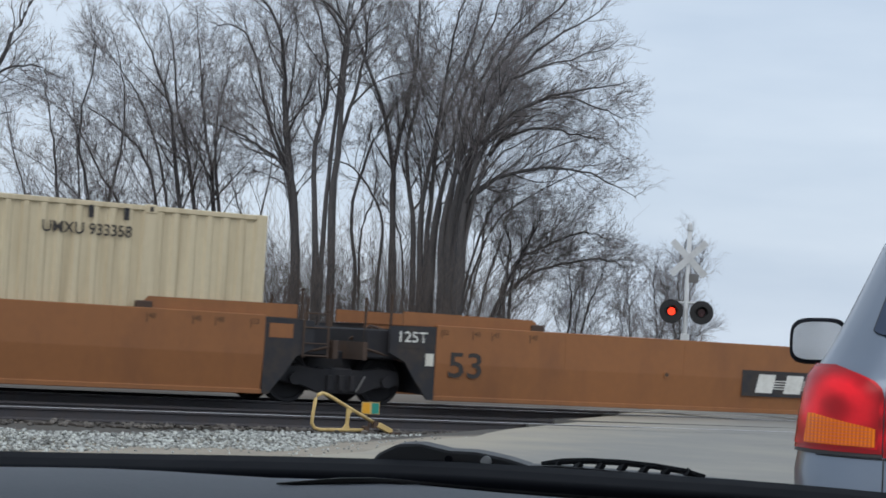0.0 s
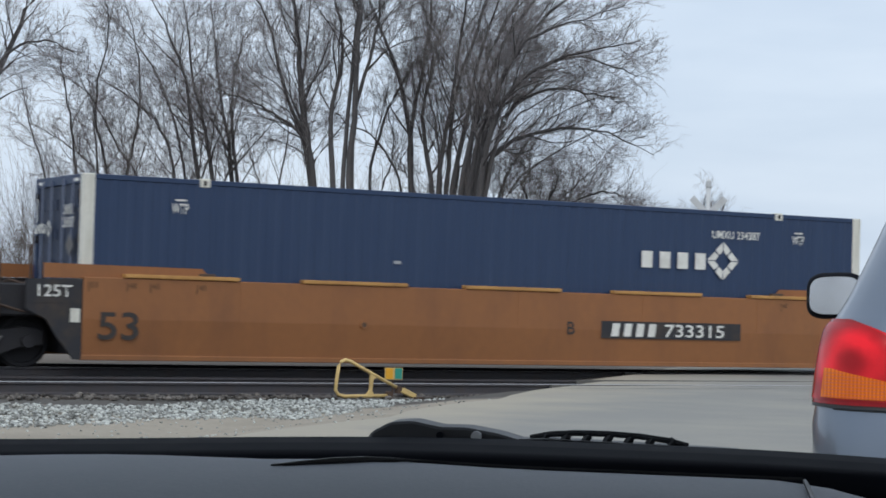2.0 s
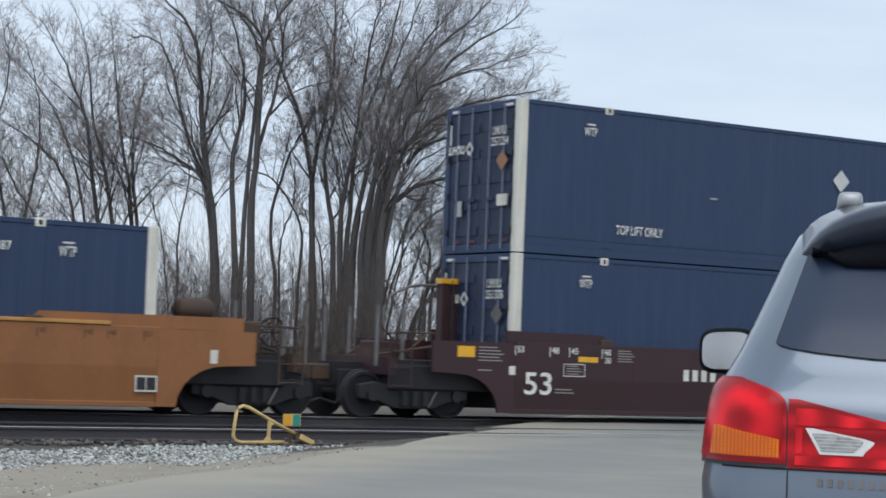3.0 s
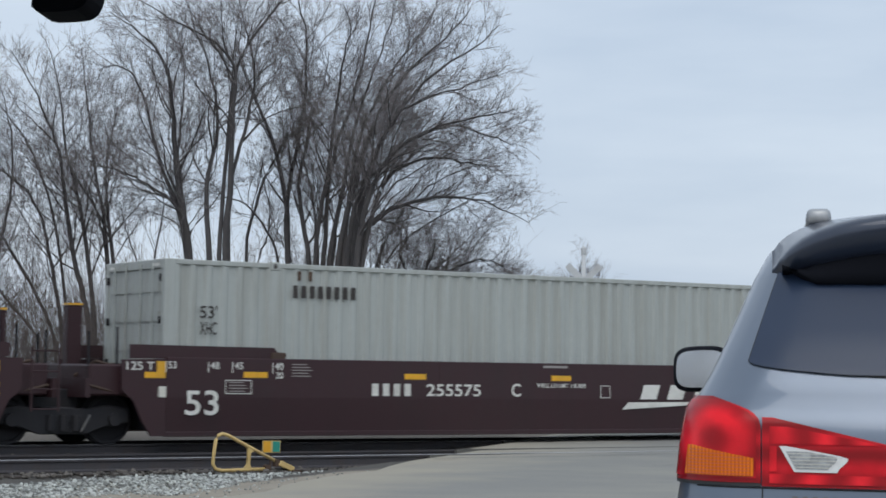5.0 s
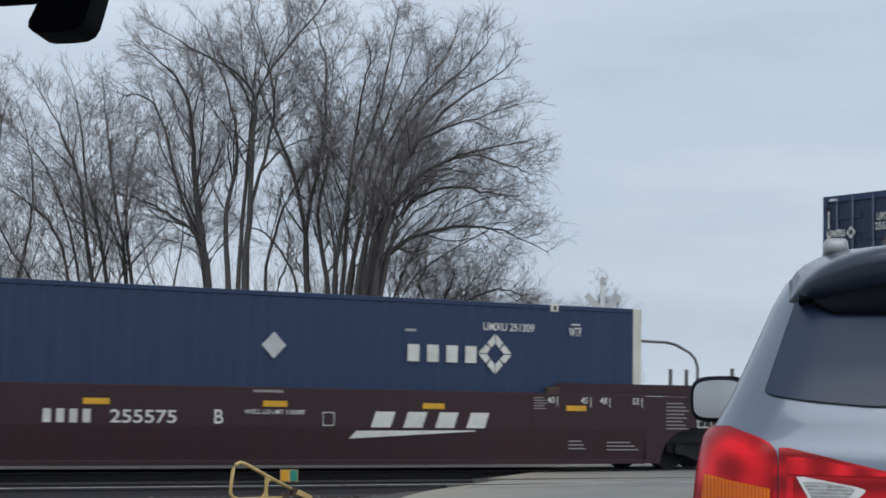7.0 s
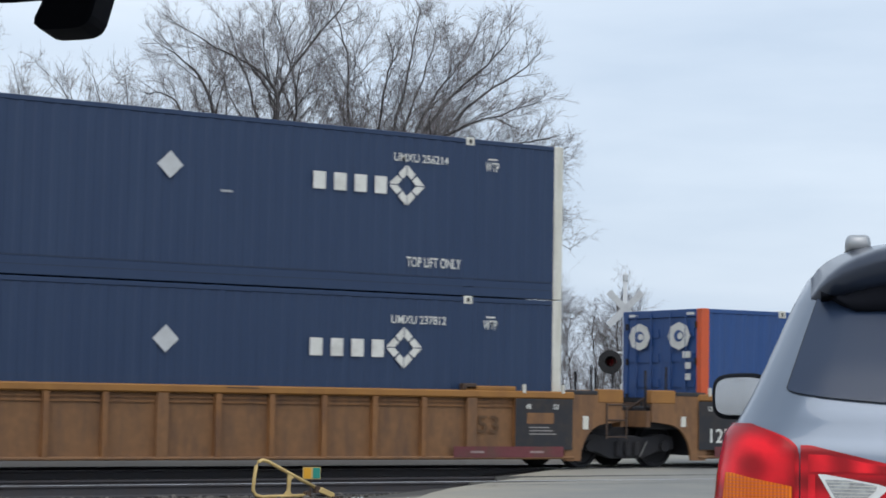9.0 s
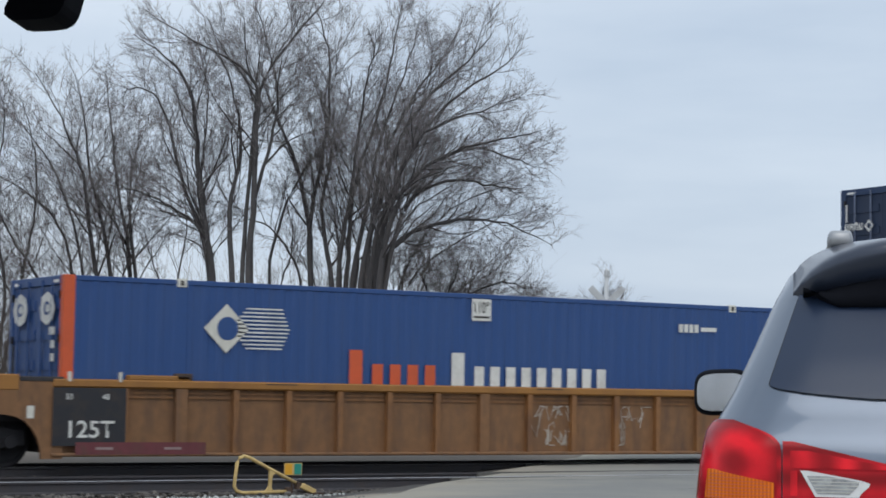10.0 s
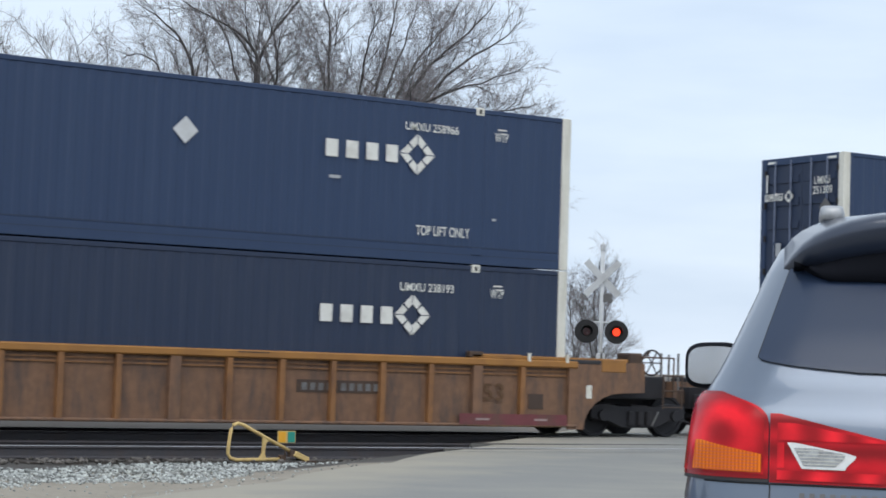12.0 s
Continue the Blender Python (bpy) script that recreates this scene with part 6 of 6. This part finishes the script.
    for x, r in ((-0.1395, 0.0026), (-0.1575, 0.0018)):
        bm = B()
        tube(bm, [(x, 0.9585, 1.2322), (x, 0.9625, 1.2322)], r, 12)
        part("pivot_bolt", bm, GALV if r > 0.002 else FRIT, wp)
    blade = B()
    lower = [(-0.120, 1.2250), (-0.120, 1.2312), (-0.106, 1.2318), (-0.045, 1.2306), (-0.012, 1.2297), (-0.006, 1.2278), (-0.006, 1.2240)]
    prism(blade, lower, 0.966, 0.984)
    arch = [(-0.114, 1.2315), (-0.104, 1.2337), (-0.092, 1.2347), (-0.075, 1.2349), (-0.060, 1.2342), (-0.046, 1.2327), (-0.036, 1.2303)]
    tube(blade, [(x, 0.975, z) for x, z in arch], 0.0017, 6)
    for k in range(7):
        x = -0.107 + k * 0.0105
        tube(blade, [(x - 0.0012, 0.975, 1.2302), (x + 0.0012, 0.975, 1.2342 - 0.0002 * abs(k - 3))], 0.0021, 5)
    part("wiper_blade", blade, WIPER, wp)
    # inside mirror, from the roof
    hs = B()
    prism(hs, [(-0.2835, 1.5301), (-0.2822, 1.5270), (-0.2782, 1.5253), (-0.2646, 1.5259), (-0.2570, 1.5271), (-0.2530, 1.5314), (-0.2492, 1.5458), (-0.2452, 1.5639), (-0.2384, 1.5882), (-0.2576, 1.5882), (-0.2716, 1.5639), (-0.2762, 1.5458)], 0.95, 0.985)
    part("inside_mirror", hs, FRIT, car, "black inside mirror", bevel=0.002)
    part("mirror_stalk", tube(B(), [(-0.40, 0.967, 1.5500), (-0.30, 0.967, 1.5515), (-0.262, 0.967, 1.5560)], [0.009, 0.009, 0.011], 12), FRIT, car, smooth=True)


build_own_car()

# ---- trees ----
TREE_O = Vector((math.sin(radians(32.0)), math.cos(radians(32.0)), 0))
TREE_R = Vector((math.cos(radians(32.0)), -math.sin(radians(32.0)), 0))


def tubes(lines, radii, sides):
    """Vertices and faces of many round bars: lines is n x k x 3, radii n x k."""
    n, k, _ = lines.shape
    d = np.gradient(lines, axis=1)
    d /= np.linalg.norm(d, axis=2, keepdims=True) + 1e-9
    ref = np.where(np.abs(d[..., 2:3]) < 0.9, np.array([0, 0, 1.0]), np.array([1.0, 0, 0]))
    s = np.cross(d, ref)
    s /= np.linalg.norm(s, axis=2, keepdims=True) + 1e-9
    w = np.cross(s, d)
    a = np.arange(sides) * 2 * np.pi / sides
    ring = lines[:, :, None, :] + radii[:, :, None, None] * (np.cos(a)[:, None] * s[:, :, None, :] + np.sin(a)[:, None] * w[:, :, None, :])
    base = (np.arange(n) * k * sides)[:, None, None]
    i, j = np.arange(k - 1)[None, :, None] * sides, np.arange(sides)[None, None, :]
    jn = (j + 1) % sides
    f = np.stack([base + i + j, base + i + jn, base + i + sides + jn, base + i + sides + j], -1)
    return ring.reshape(-1, 3), f.reshape(-1, 4)


def sprout(rng, lines, radii, per, start, length, angle, points, wander, lift, share, least, metre=0.0):
    """Side shoots along each line: where they leave, how they turn, and their tapering radii; metre: about so many a metre."""
    n, k, _ = lines.shape
    f = start + (0.995 - start) * (np.arange(per)[None, :] + rng.random((n, per))) / per
    g = f * (k - 1)
    i = np.minimum(k - 2, g.astype(int))
    row = np.arange(n)[:, None]
    p0, p1 = lines[row, i], lines[row, i + 1]
    t = (g - i)[..., None]
    origin = p0 + (p1 - p0) * t
    d = p1 - p0
    d /= np.linalg.norm(d, axis=2, keepdims=True) + 1e-9
    q = rng.normal(0, 1, d.shape)
    q -= d * (q * d).sum(2, keepdims=True)
    q /= np.linalg.norm(q, axis=2, keepdims=True) + 1e-9
    a = rng.uniform(*angle, (n, per, 1))
    d = (d * np.cos(a) + q * np.sin(a)).reshape(-1, 3)
    ln = (length(f) * rng.uniform(0.6, 1.25, (n, per))).reshape(-1)
    out = [origin.reshape(-1, 3)]
    for _ in range(points - 1):
        d = d + rng.normal(0, wander, d.shape) + np.array([0, 0, lift])
        d /= np.linalg.norm(d, axis=1, keepdims=True)
        out.append(out[-1] + d * (ln / (points - 1))[:, None])
    r0 = np.maximum(least, ((radii[row, i] * (1 - t[..., 0]) + radii[row, i + 1] * t[..., 0]) * rng.uniform(*share, (n, per))).reshape(-1))
    fall = np.linspace(1, 0, points)[None, :]
    lines_out, radii_out = np.stack(out, 1), least * 0.55 + (r0[:, None] - least * 0.55) * fall
    if metre:
        size = np.linalg.norm(np.diff(lines, axis=1), axis=2).sum(1)
        keep = rng.random((n, per)) < (size * metre / per)[:, None]
        lines_out, radii_out = lines_out[keep.reshape(-1)], radii_out[keep.reshape(-1)]
    return lines_out, radii_out


def grow(seed, stems, bare=0.34, limb=0.30, dense=1.0, lift=0.05):
    """One bare tree at the origin: stems bend through a few points each, then limbs, branches, twigs and twig ends."""
    rng = np.random.default_rng(seed)
    wood, fine = [], []
    for r0, pts in stems:
        pts = np.array(pts, float)
        k = len(pts)
        ext = np.concatenate([[2 * pts[0] - pts[1]], pts, [2 * pts[-1] - pts[-2]]])
        u = np.linspace(0, (k - 1) * 0.975, 26)
        i = u.astype(int)
        t = (u - i)[:, None]
        a, b, c, d = ext[i], ext[i + 1], ext[i + 2], ext[i + 3]
        line = 0.5 * (2 * b + (c - a) * t + (2 * a - 5 * b + 4 * c - d) * t ** 2 + (3 * b - a - 3 * c + d) * t ** 3)
        line += rng.normal(0, 0.022, line.shape) * np.linspace(0.2, 1.4, 26)[:, None]
        line = line[None]
        size = np.linalg.norm(np.diff(line[0], axis=0), axis=1).sum()
        rad = (0.010 + (0.80 * r0 - 0.010) * (1 - np.linspace(0, 1, 26)) ** 1.05)[None]
        wood.append(tubes(line, rad, 8))
        n1 = max(8, int(size * 1.55 * dense))
        l1, r1 = sprout(rng, line, rad, n1, bare, lambda f: 0.30 + size * limb * (1.08 - f) ** 0.75, (0.32, 0.90), 9, 0.13, lift, (0.26, 0.52), 0.010)
        wood.append(tubes(l1, r1, 5))
        big = np.linalg.norm(l1[:, -1] - l1[:, 0], axis=1)[:, None]
        l2, r2 = sprout(rng, l1, r1, 12, 0.14, lambda f: 0.22 + big * 0.50 * (1.1 - 0.6 * f), (0.35, 0.95), 6, 0.15, lift, (0.30, 0.50), 0.0066, 2.7)
        fine.append(tubes(l2, r2, 4))
        l3, r3 = sprout(rng, l2, r2, 12, 0.12, lambda f: 0.50 + 0.0 * f, (0.35, 0.95), 4, 0.17, lift * 1.3, (0.4, 0.7), 0.0046, 5.4)
        fine.append(tubes(l3, r3, 3))
        l3b, r3b = sprout(rng, l1, r1, 12, 0.30, lambda f: 0.55 + 0.0 * f, (0.35, 1.0), 4, 0.17, lift * 1.3, (0.3, 0.5), 0.0046, 2.6)
        fine.append(tubes(l3b, r3b, 3))
        for ln in (l3, l3b):
            l4, r4 = sprout(rng, ln, np.full(ln.shape[:2], 0.004), 4, 0.2, lambda f: 0.27 + 0.0 * f, (0.35, 0.9), 2, 0.1, lift, (0.6, 0.8), 0.0034)
            fine.append(tubes(l4, r4, 3))
    merged = []
    for group in (wood, fine):
        at, vs, fs = 0, [], []
        for v, f in group:
            vs.append(v)
            fs.append(f + at)
            at += len(v)
        merged.append((np.concatenate(vs), np.concatenate(fs)))
    return merged


def link_mesh(name, data, material, parent):
    me = bpy.data.meshes.new(name)
    me.from_pydata(data[0].tolist(), [], data[1].tolist())
    me.materials.append(material)
    me.shade_smooth()
    ob = new(name, me)
    ob.parent = parent
    return ob


def spot(px, depth):
    """A place on the tree line: px in hundredths of the tree line's half width."""
    u = (px - 784) / 3396.0 * depth
    p = TREE_O * depth + TREE_R * u
    return Vector((p.x, p.y, -0.35))


def tree(seed, depth, *stems, label="tall bare winter tree with many fine grey twigs", **kw):
    """Each stem: its foot's radius, then the places that it bends through, from the foot up, on the tree line."""
    rng = random.Random(seed)
    base = spot(stems[0][1][0], depth)
    rows = []
    for r0, *way in stems:
        lean = rng.uniform(-2.6, 2.6)
        foot = spot(way[0][0], depth) - base
        pts = [(foot.x, foot.y, 0.0)]
        for k, (px, py) in enumerate(way):
            far = depth + lean * (k / (len(way) - 1)) ** 1.5
            p = spot(px, far)
            p.z = 1.34 + (661 - py) / 3396.0 * far
            pts.append(tuple(p - base))
        rows.append((r0, pts))
    stem, crown = grow(seed, rows, **kw)
    t = thing("bare_tree", label, "tree", "bare trees behind the track", m=Matrix.Translation(base))
    link_mesh("trunk", stem, BARK, t)
    link_mesh("crown", crown, TWIG, t)


def build_trees():
    # far clump, upright stems
    tree(100, 65.0,
         (0.17, (183, 590), (151, 457), (126, 299), (86, 191), (21, 79)),
         (0.15, (194, 609), (171, 416), (141, 299), (121, 177), (103, 91)),
         (0.15, (221, 589), (205, 399), (190, 329), (169, 182), (158, 80)),
         (0.13, (233, 569), (218, 439), (207, 318), (221, 216), (242, 165)),
         bare=0.30)
    # far clump, stems that lean out
    tree(101, 66.5,
         (0.12, (137, 611), (108, 452), (78, 366), (5, 302), (-83, 263)),
         (0.10, (122, 611), (62, 487), (4, 403), (-50, 313), (-113, 264)),
         (0.09, (103, 631), (29, 533), (-35, 444), (-97, 395), (-170, 356)),
         (0.09, (146, 591), (114, 390), (69, 270), (6, 190), (-37, 150)),
         bare=0.28, limb=0.24, label="slender bare tree with stems leaning outwards")
    # forked tree with a long low limb
    tree(102, 62.0,
         (0.22, (366, 586), (355, 447), (332, 309), (325, 204), (307, 117), (264, 67), (192, 18)),
         (0.14, (361, 566), (344, 406), (301, 291), (267, 170), (231, 124), (181, 135)),
         (0.12, (358, 526), (337, 386), (289, 341), (232, 312), (161, 290)),
         (0.12, (366, 526), (345, 365), (334, 264), (343, 142), (324, 40)),
         bare=0.30, limb=0.25, label="tall forked bare tree with a long low limb")
    # pair of trunks
    tree(103, 61.0,
         (0.17, (400, 585), (392, 446), (385, 342), (402, 246), (397, 161), (361, 60), (333, -21)),
         (0.19, (428, 584), (422, 428), (428, 324), (430, 191), (433, 132), (397, 80), (304, 31), (211, -19)),
         (0.13, (428, 524), (427, 343), (455, 219), (466, 132), (440, 18), (407, -84)),
         (0.13, (410, 525), (415, 364), (432, 140), (477, 48), (545, -36), (574, -88)),
         bare=0.42, limb=0.23, dense=0.85)
    # slender trunk that forks
    tree(104, 63.0,
         (0.17, (536, 582), (531, 443), (523, 339), (495, 236), (467, 175), (437, 89), (454, -24)),
         (0.15, (539, 562), (528, 382), (547, 250), (561, 130), (547, 15), (514, -66)),
         (0.10, (471, 563), (458, 443), (488, 323), (528, 250), (586, 178), (599, 76)),
         (0.09, (511, 563), (513, 462), (471, 383), (420, 354), (379, 324)),
         bare=0.38, limb=0.23, dense=0.85)
    # great clump, upright stems
    tree(105, 62.5,
         (0.16, (574, 581), (569, 459), (549, 339), (564, 242), (550, 148), (578, 45)),
         (0.15, (586, 581), (582, 442), (601, 303), (616, 172), (631, 75), (648, 13)),
         (0.17, (602, 581), (607, 458), (633, 309), (653, 207), (695, 83), (723, -23)),
         (0.15, (594, 581), (596, 441), (609, 289), (651, 146), (678, 13), (687, -54)),
         bare=0.36, limb=0.24)
    # great clump, stems that lean and arch
    tree(106, 61.0,
         (0.18, (624, 580), (622, 458), (652, 319), (688, 205), (751, 118), (821, 51), (860, -6)),
         (0.18, (640, 580), (645, 458), (668, 336), (703, 231), (777, 138), (862, 80), (911, 33)),
         (0.16, (632, 580), (643, 409), (680, 287), (733, 195), (818, 158), (918, 130)),
         (0.14, (627, 560), (635, 399), (654, 258), (706, 135), (760, 62), (790, 10)),
         bare=0.36, limb=0.21, dense=1.15, label="tall bare tree with stems that lean and arch over")
    # great clump, low arching limbs
    tree(107, 60.0,
         (0.19, (656, 579), (656, 439), (690, 307), (763, 240), (857, 208), (929, 196)),
         (0.13, (660, 519), (682, 378), (717, 307), (790, 280), (856, 289), (916, 303)),
         (0.15, (659, 559), (666, 429), (697, 383), (767, 356), (847, 353), (907, 368), (968, 402)),
         (0.13, (651, 560), (667, 379), (710, 277), (804, 224), (895, 242), (936, 262)),
         bare=0.34, limb=0.20, dense=1.35, label="bare tree with long arching and drooping limbs")
    # low spreading tree
    tree(108, 64.0,
         (0.15, (699, 697), (722, 604), (758, 521), (782, 472), (799, 421)),
         (0.11, (720, 616), (775, 545), (852, 516), (919, 507), (955, 528)),
         (0.10, (733, 585), (769, 503), (826, 449), (868, 407)),
         (0.09, (751, 544), (803, 491), (871, 462), (927, 474)),
         (0.08, (738, 575), (743, 494), (731, 455), (744, 414)),
         bare=0.28, limb=0.27, dense=2.0, label="low bare tree with a dense spreading crown")
    # limbs that reach in from a tree at the far side of the clump
    tree(120, 57.0, (0.22, (-300, 600), (-260, 400), (-190, 202), (-137, 93), (-90, -20)), (0.12, (-295, 560), (-260, 330), (-188, 230), (-130, 215), (-70, 240)), bare=0.42, limb=0.20)
    tree(121, 67.0, (0.12, (-60, 640), (-70, 450), (-95, 300), (-130, 190)), (0.10, (-40, 640), (-30, 470), (-45, 330), (-60, 230)), bare=0.30, limb=0.26)
    # thin trees between the trunks
    tree(122, 66.0, (0.08, (300, 640), (296, 480), (310, 380), (300, 300)), (0.06, (285, 640), (270, 500), (245, 420), (232, 360)), bare=0.3, limb=0.22)
    tree(123, 66.0, (0.08, (480, 640), (478, 480), (500, 400), (480, 300)), (0.07, (560, 640), (550, 500), (520, 430), (500, 380)), bare=0.3, limb=0.2)
    tree(124, 65.0, (0.08, (690, 640), (715, 520), (740, 440), (745, 390)), (0.07, (670, 640), (690, 520), (700, 440), (735, 400)), bare=0.3, limb=0.24)
    tree(125, 64.0, (0.09, (590, 640), (585, 470), (570, 330), (530, 200), (520, 120)), (0.09, (610, 640), (612, 460), (630, 330), (690, 230), (740, 150)), (0.09, (640, 640), (655, 470), (700, 350), (780, 290), (850, 265)), bare=0.30, limb=0.24)
    tree(126, 65.0, (0.07, (660, 640), (700, 480), (760, 410), (830, 370), (890, 330)), (0.07, (655, 640), (690, 470), (740, 370), (820, 310), (890, 290)), bare=0.34, limb=0.24, dense=1.4)
    tree(127, 66.0, (0.11, (-20, 640), (-10, 480), (-40, 330), (-20, 190), (-40, 90)), (0.10, (-10, 640), (20, 470), (40, 330), (30, 210), (0, 130)), (0.09, (-100, 640), (-120, 480), (-160, 360), (-180, 270)), bare=0.24, limb=0.26)
    # the low trees that run out towards the crossing
    low = "low bare tree with a dense spreading crown"
    tree(130, 67.0, (0.07, (850, 690), (856, 600), (850, 540), (845, 490)), (0.07, (870, 690), (885, 600), (905, 540), (915, 505)), (0.06, (860, 690), (870, 590), (875, 520)), label=low, bare=0.22, limb=0.34, dense=3.2)
    far = "small bare tree beyond the crossing signal"
    tree(131, 74.0, (0.07, (1050, 690), (1048, 600), (1042, 530), (1050, 460)), (0.05, (1052, 680), (1060, 590), (1072, 530), (1085, 490)), (0.05, (1048, 680), (1035, 600), (1020, 545)), label=far, bare=0.22, limb=0.28, dense=3.6)
    tree(132, 78.0, (0.06, (1010, 690), (1008, 610), (1000, 550), (1004, 508)), (0.05, (1015, 690), (1022, 600), (1028, 540)), label=far, bare=0.2, limb=0.30, dense=3.6)
    tree(133, 80.0, (0.05, (960, 690), (962, 620), (955, 560), (958, 520)), (0.04, (955, 690), (945, 610), (930, 560)), label=far, bare=0.22, limb=0.30, dense=3.0)


build_trees()


def build_shrubs():
    """Thin brush between the trunks."""
    rng = np.random.default_rng(12)
    for k in range(46):
        px = -180 + k * 19.5 + rng.uniform(-15, 15)
        depth = rng.uniform(56, 68)
        base = spot(px, depth)
        vs, fs, n = [], [], 0
        for s in range(30):
            p = np.array([rng.normal(0, 0.9), rng.normal(0, 0.9), 0.0])
            d = np.array([rng.normal(0, 0.5), rng.normal(0, 0.5), 1.0])
            h = rng.uniform(1.0, 4.6)
            stems = [(p, d, h, 0.013)]
            for q in range(14):
                f = rng.uniform(0.25, 0.95)
                stems.append((p + d * h * f, d + rng.normal(0, 0.95, 3), h * rng.uniform(0.15, 0.4), 0.0055))
            for p0, d0, hh, r in stems:
                pts = [p0 + d0 * hh * t + rng.normal(0, 0.09, 3) * t * hh * 0.4 for t in (0, 0.35, 0.7, 1.0)]
                for i, c in enumerate(pts):
                    rr = r * (1 - 0.2 * i)
                    vs += [c + np.array((rr, 0, 0)), c + np.array((-rr * 0.5, rr * 0.87, 0)), c + np.array((-rr * 0.5, -rr * 0.87, 0))]
                for i in range(3):
                    for j in range(3):
                        fs.append((n + i * 3 + j, n + i * 3 + (j + 1) % 3, n + (i + 1) * 3 + (j + 1) % 3, n + (i + 1) * 3 + j))
                n += 12
        me = bpy.data.meshes.new("shrub")
        me.from_pydata([tuple(v) for v in vs], [], fs)
        me.materials.append(SHRUB)
        ob = new("shrub", me)
        ob.matrix_world = Matrix.Translation(base)
        tagged(ob, "leafless brown brush under the trees", "shrub", "shrubs behind the track")


build_shrubs()


def motions():
    times = [0.5 * k for k in range(25)]
    for ob, x, y, z in RIDERS:
        walk(ob, [(t, pose(train_x(t) + x, y, z)) for t in times])
    for ob in WHEELSETS:
        at = (0.89 if ob.location.x > 0 else -0.89, 0.0, WHEEL_R)
        rows = []
        for k in range(361):
            t = k / 30
            rows.append((t, pose(*at, 0, math.degrees((train_x(t) - train_x(0)) / WHEEL_R), 0)))
        walk(ob, rows)
    # the two lenses turn their lit face outwards in turn
    for ob, k in FLASHERS:
        at = ob.matrix_local.translation.copy()
        angle = 0.0 if k == 0 else 180.0
        rows = [(0.0, pose(*at, 0, 0, angle))]
        change = 0.338
        while change < 11.9:
            rows.append((change, pose(*at, 0, 0, angle)))
            for q in (1, 2, 3):
                rows.append((change + q / 30, pose(*at, 0, 0, angle + 60 * q)))
            angle += 180
            change += 0.614
        rows.append((12.0, pose(*at, 0, 0, angle)))
        walk(ob, rows)


motions()
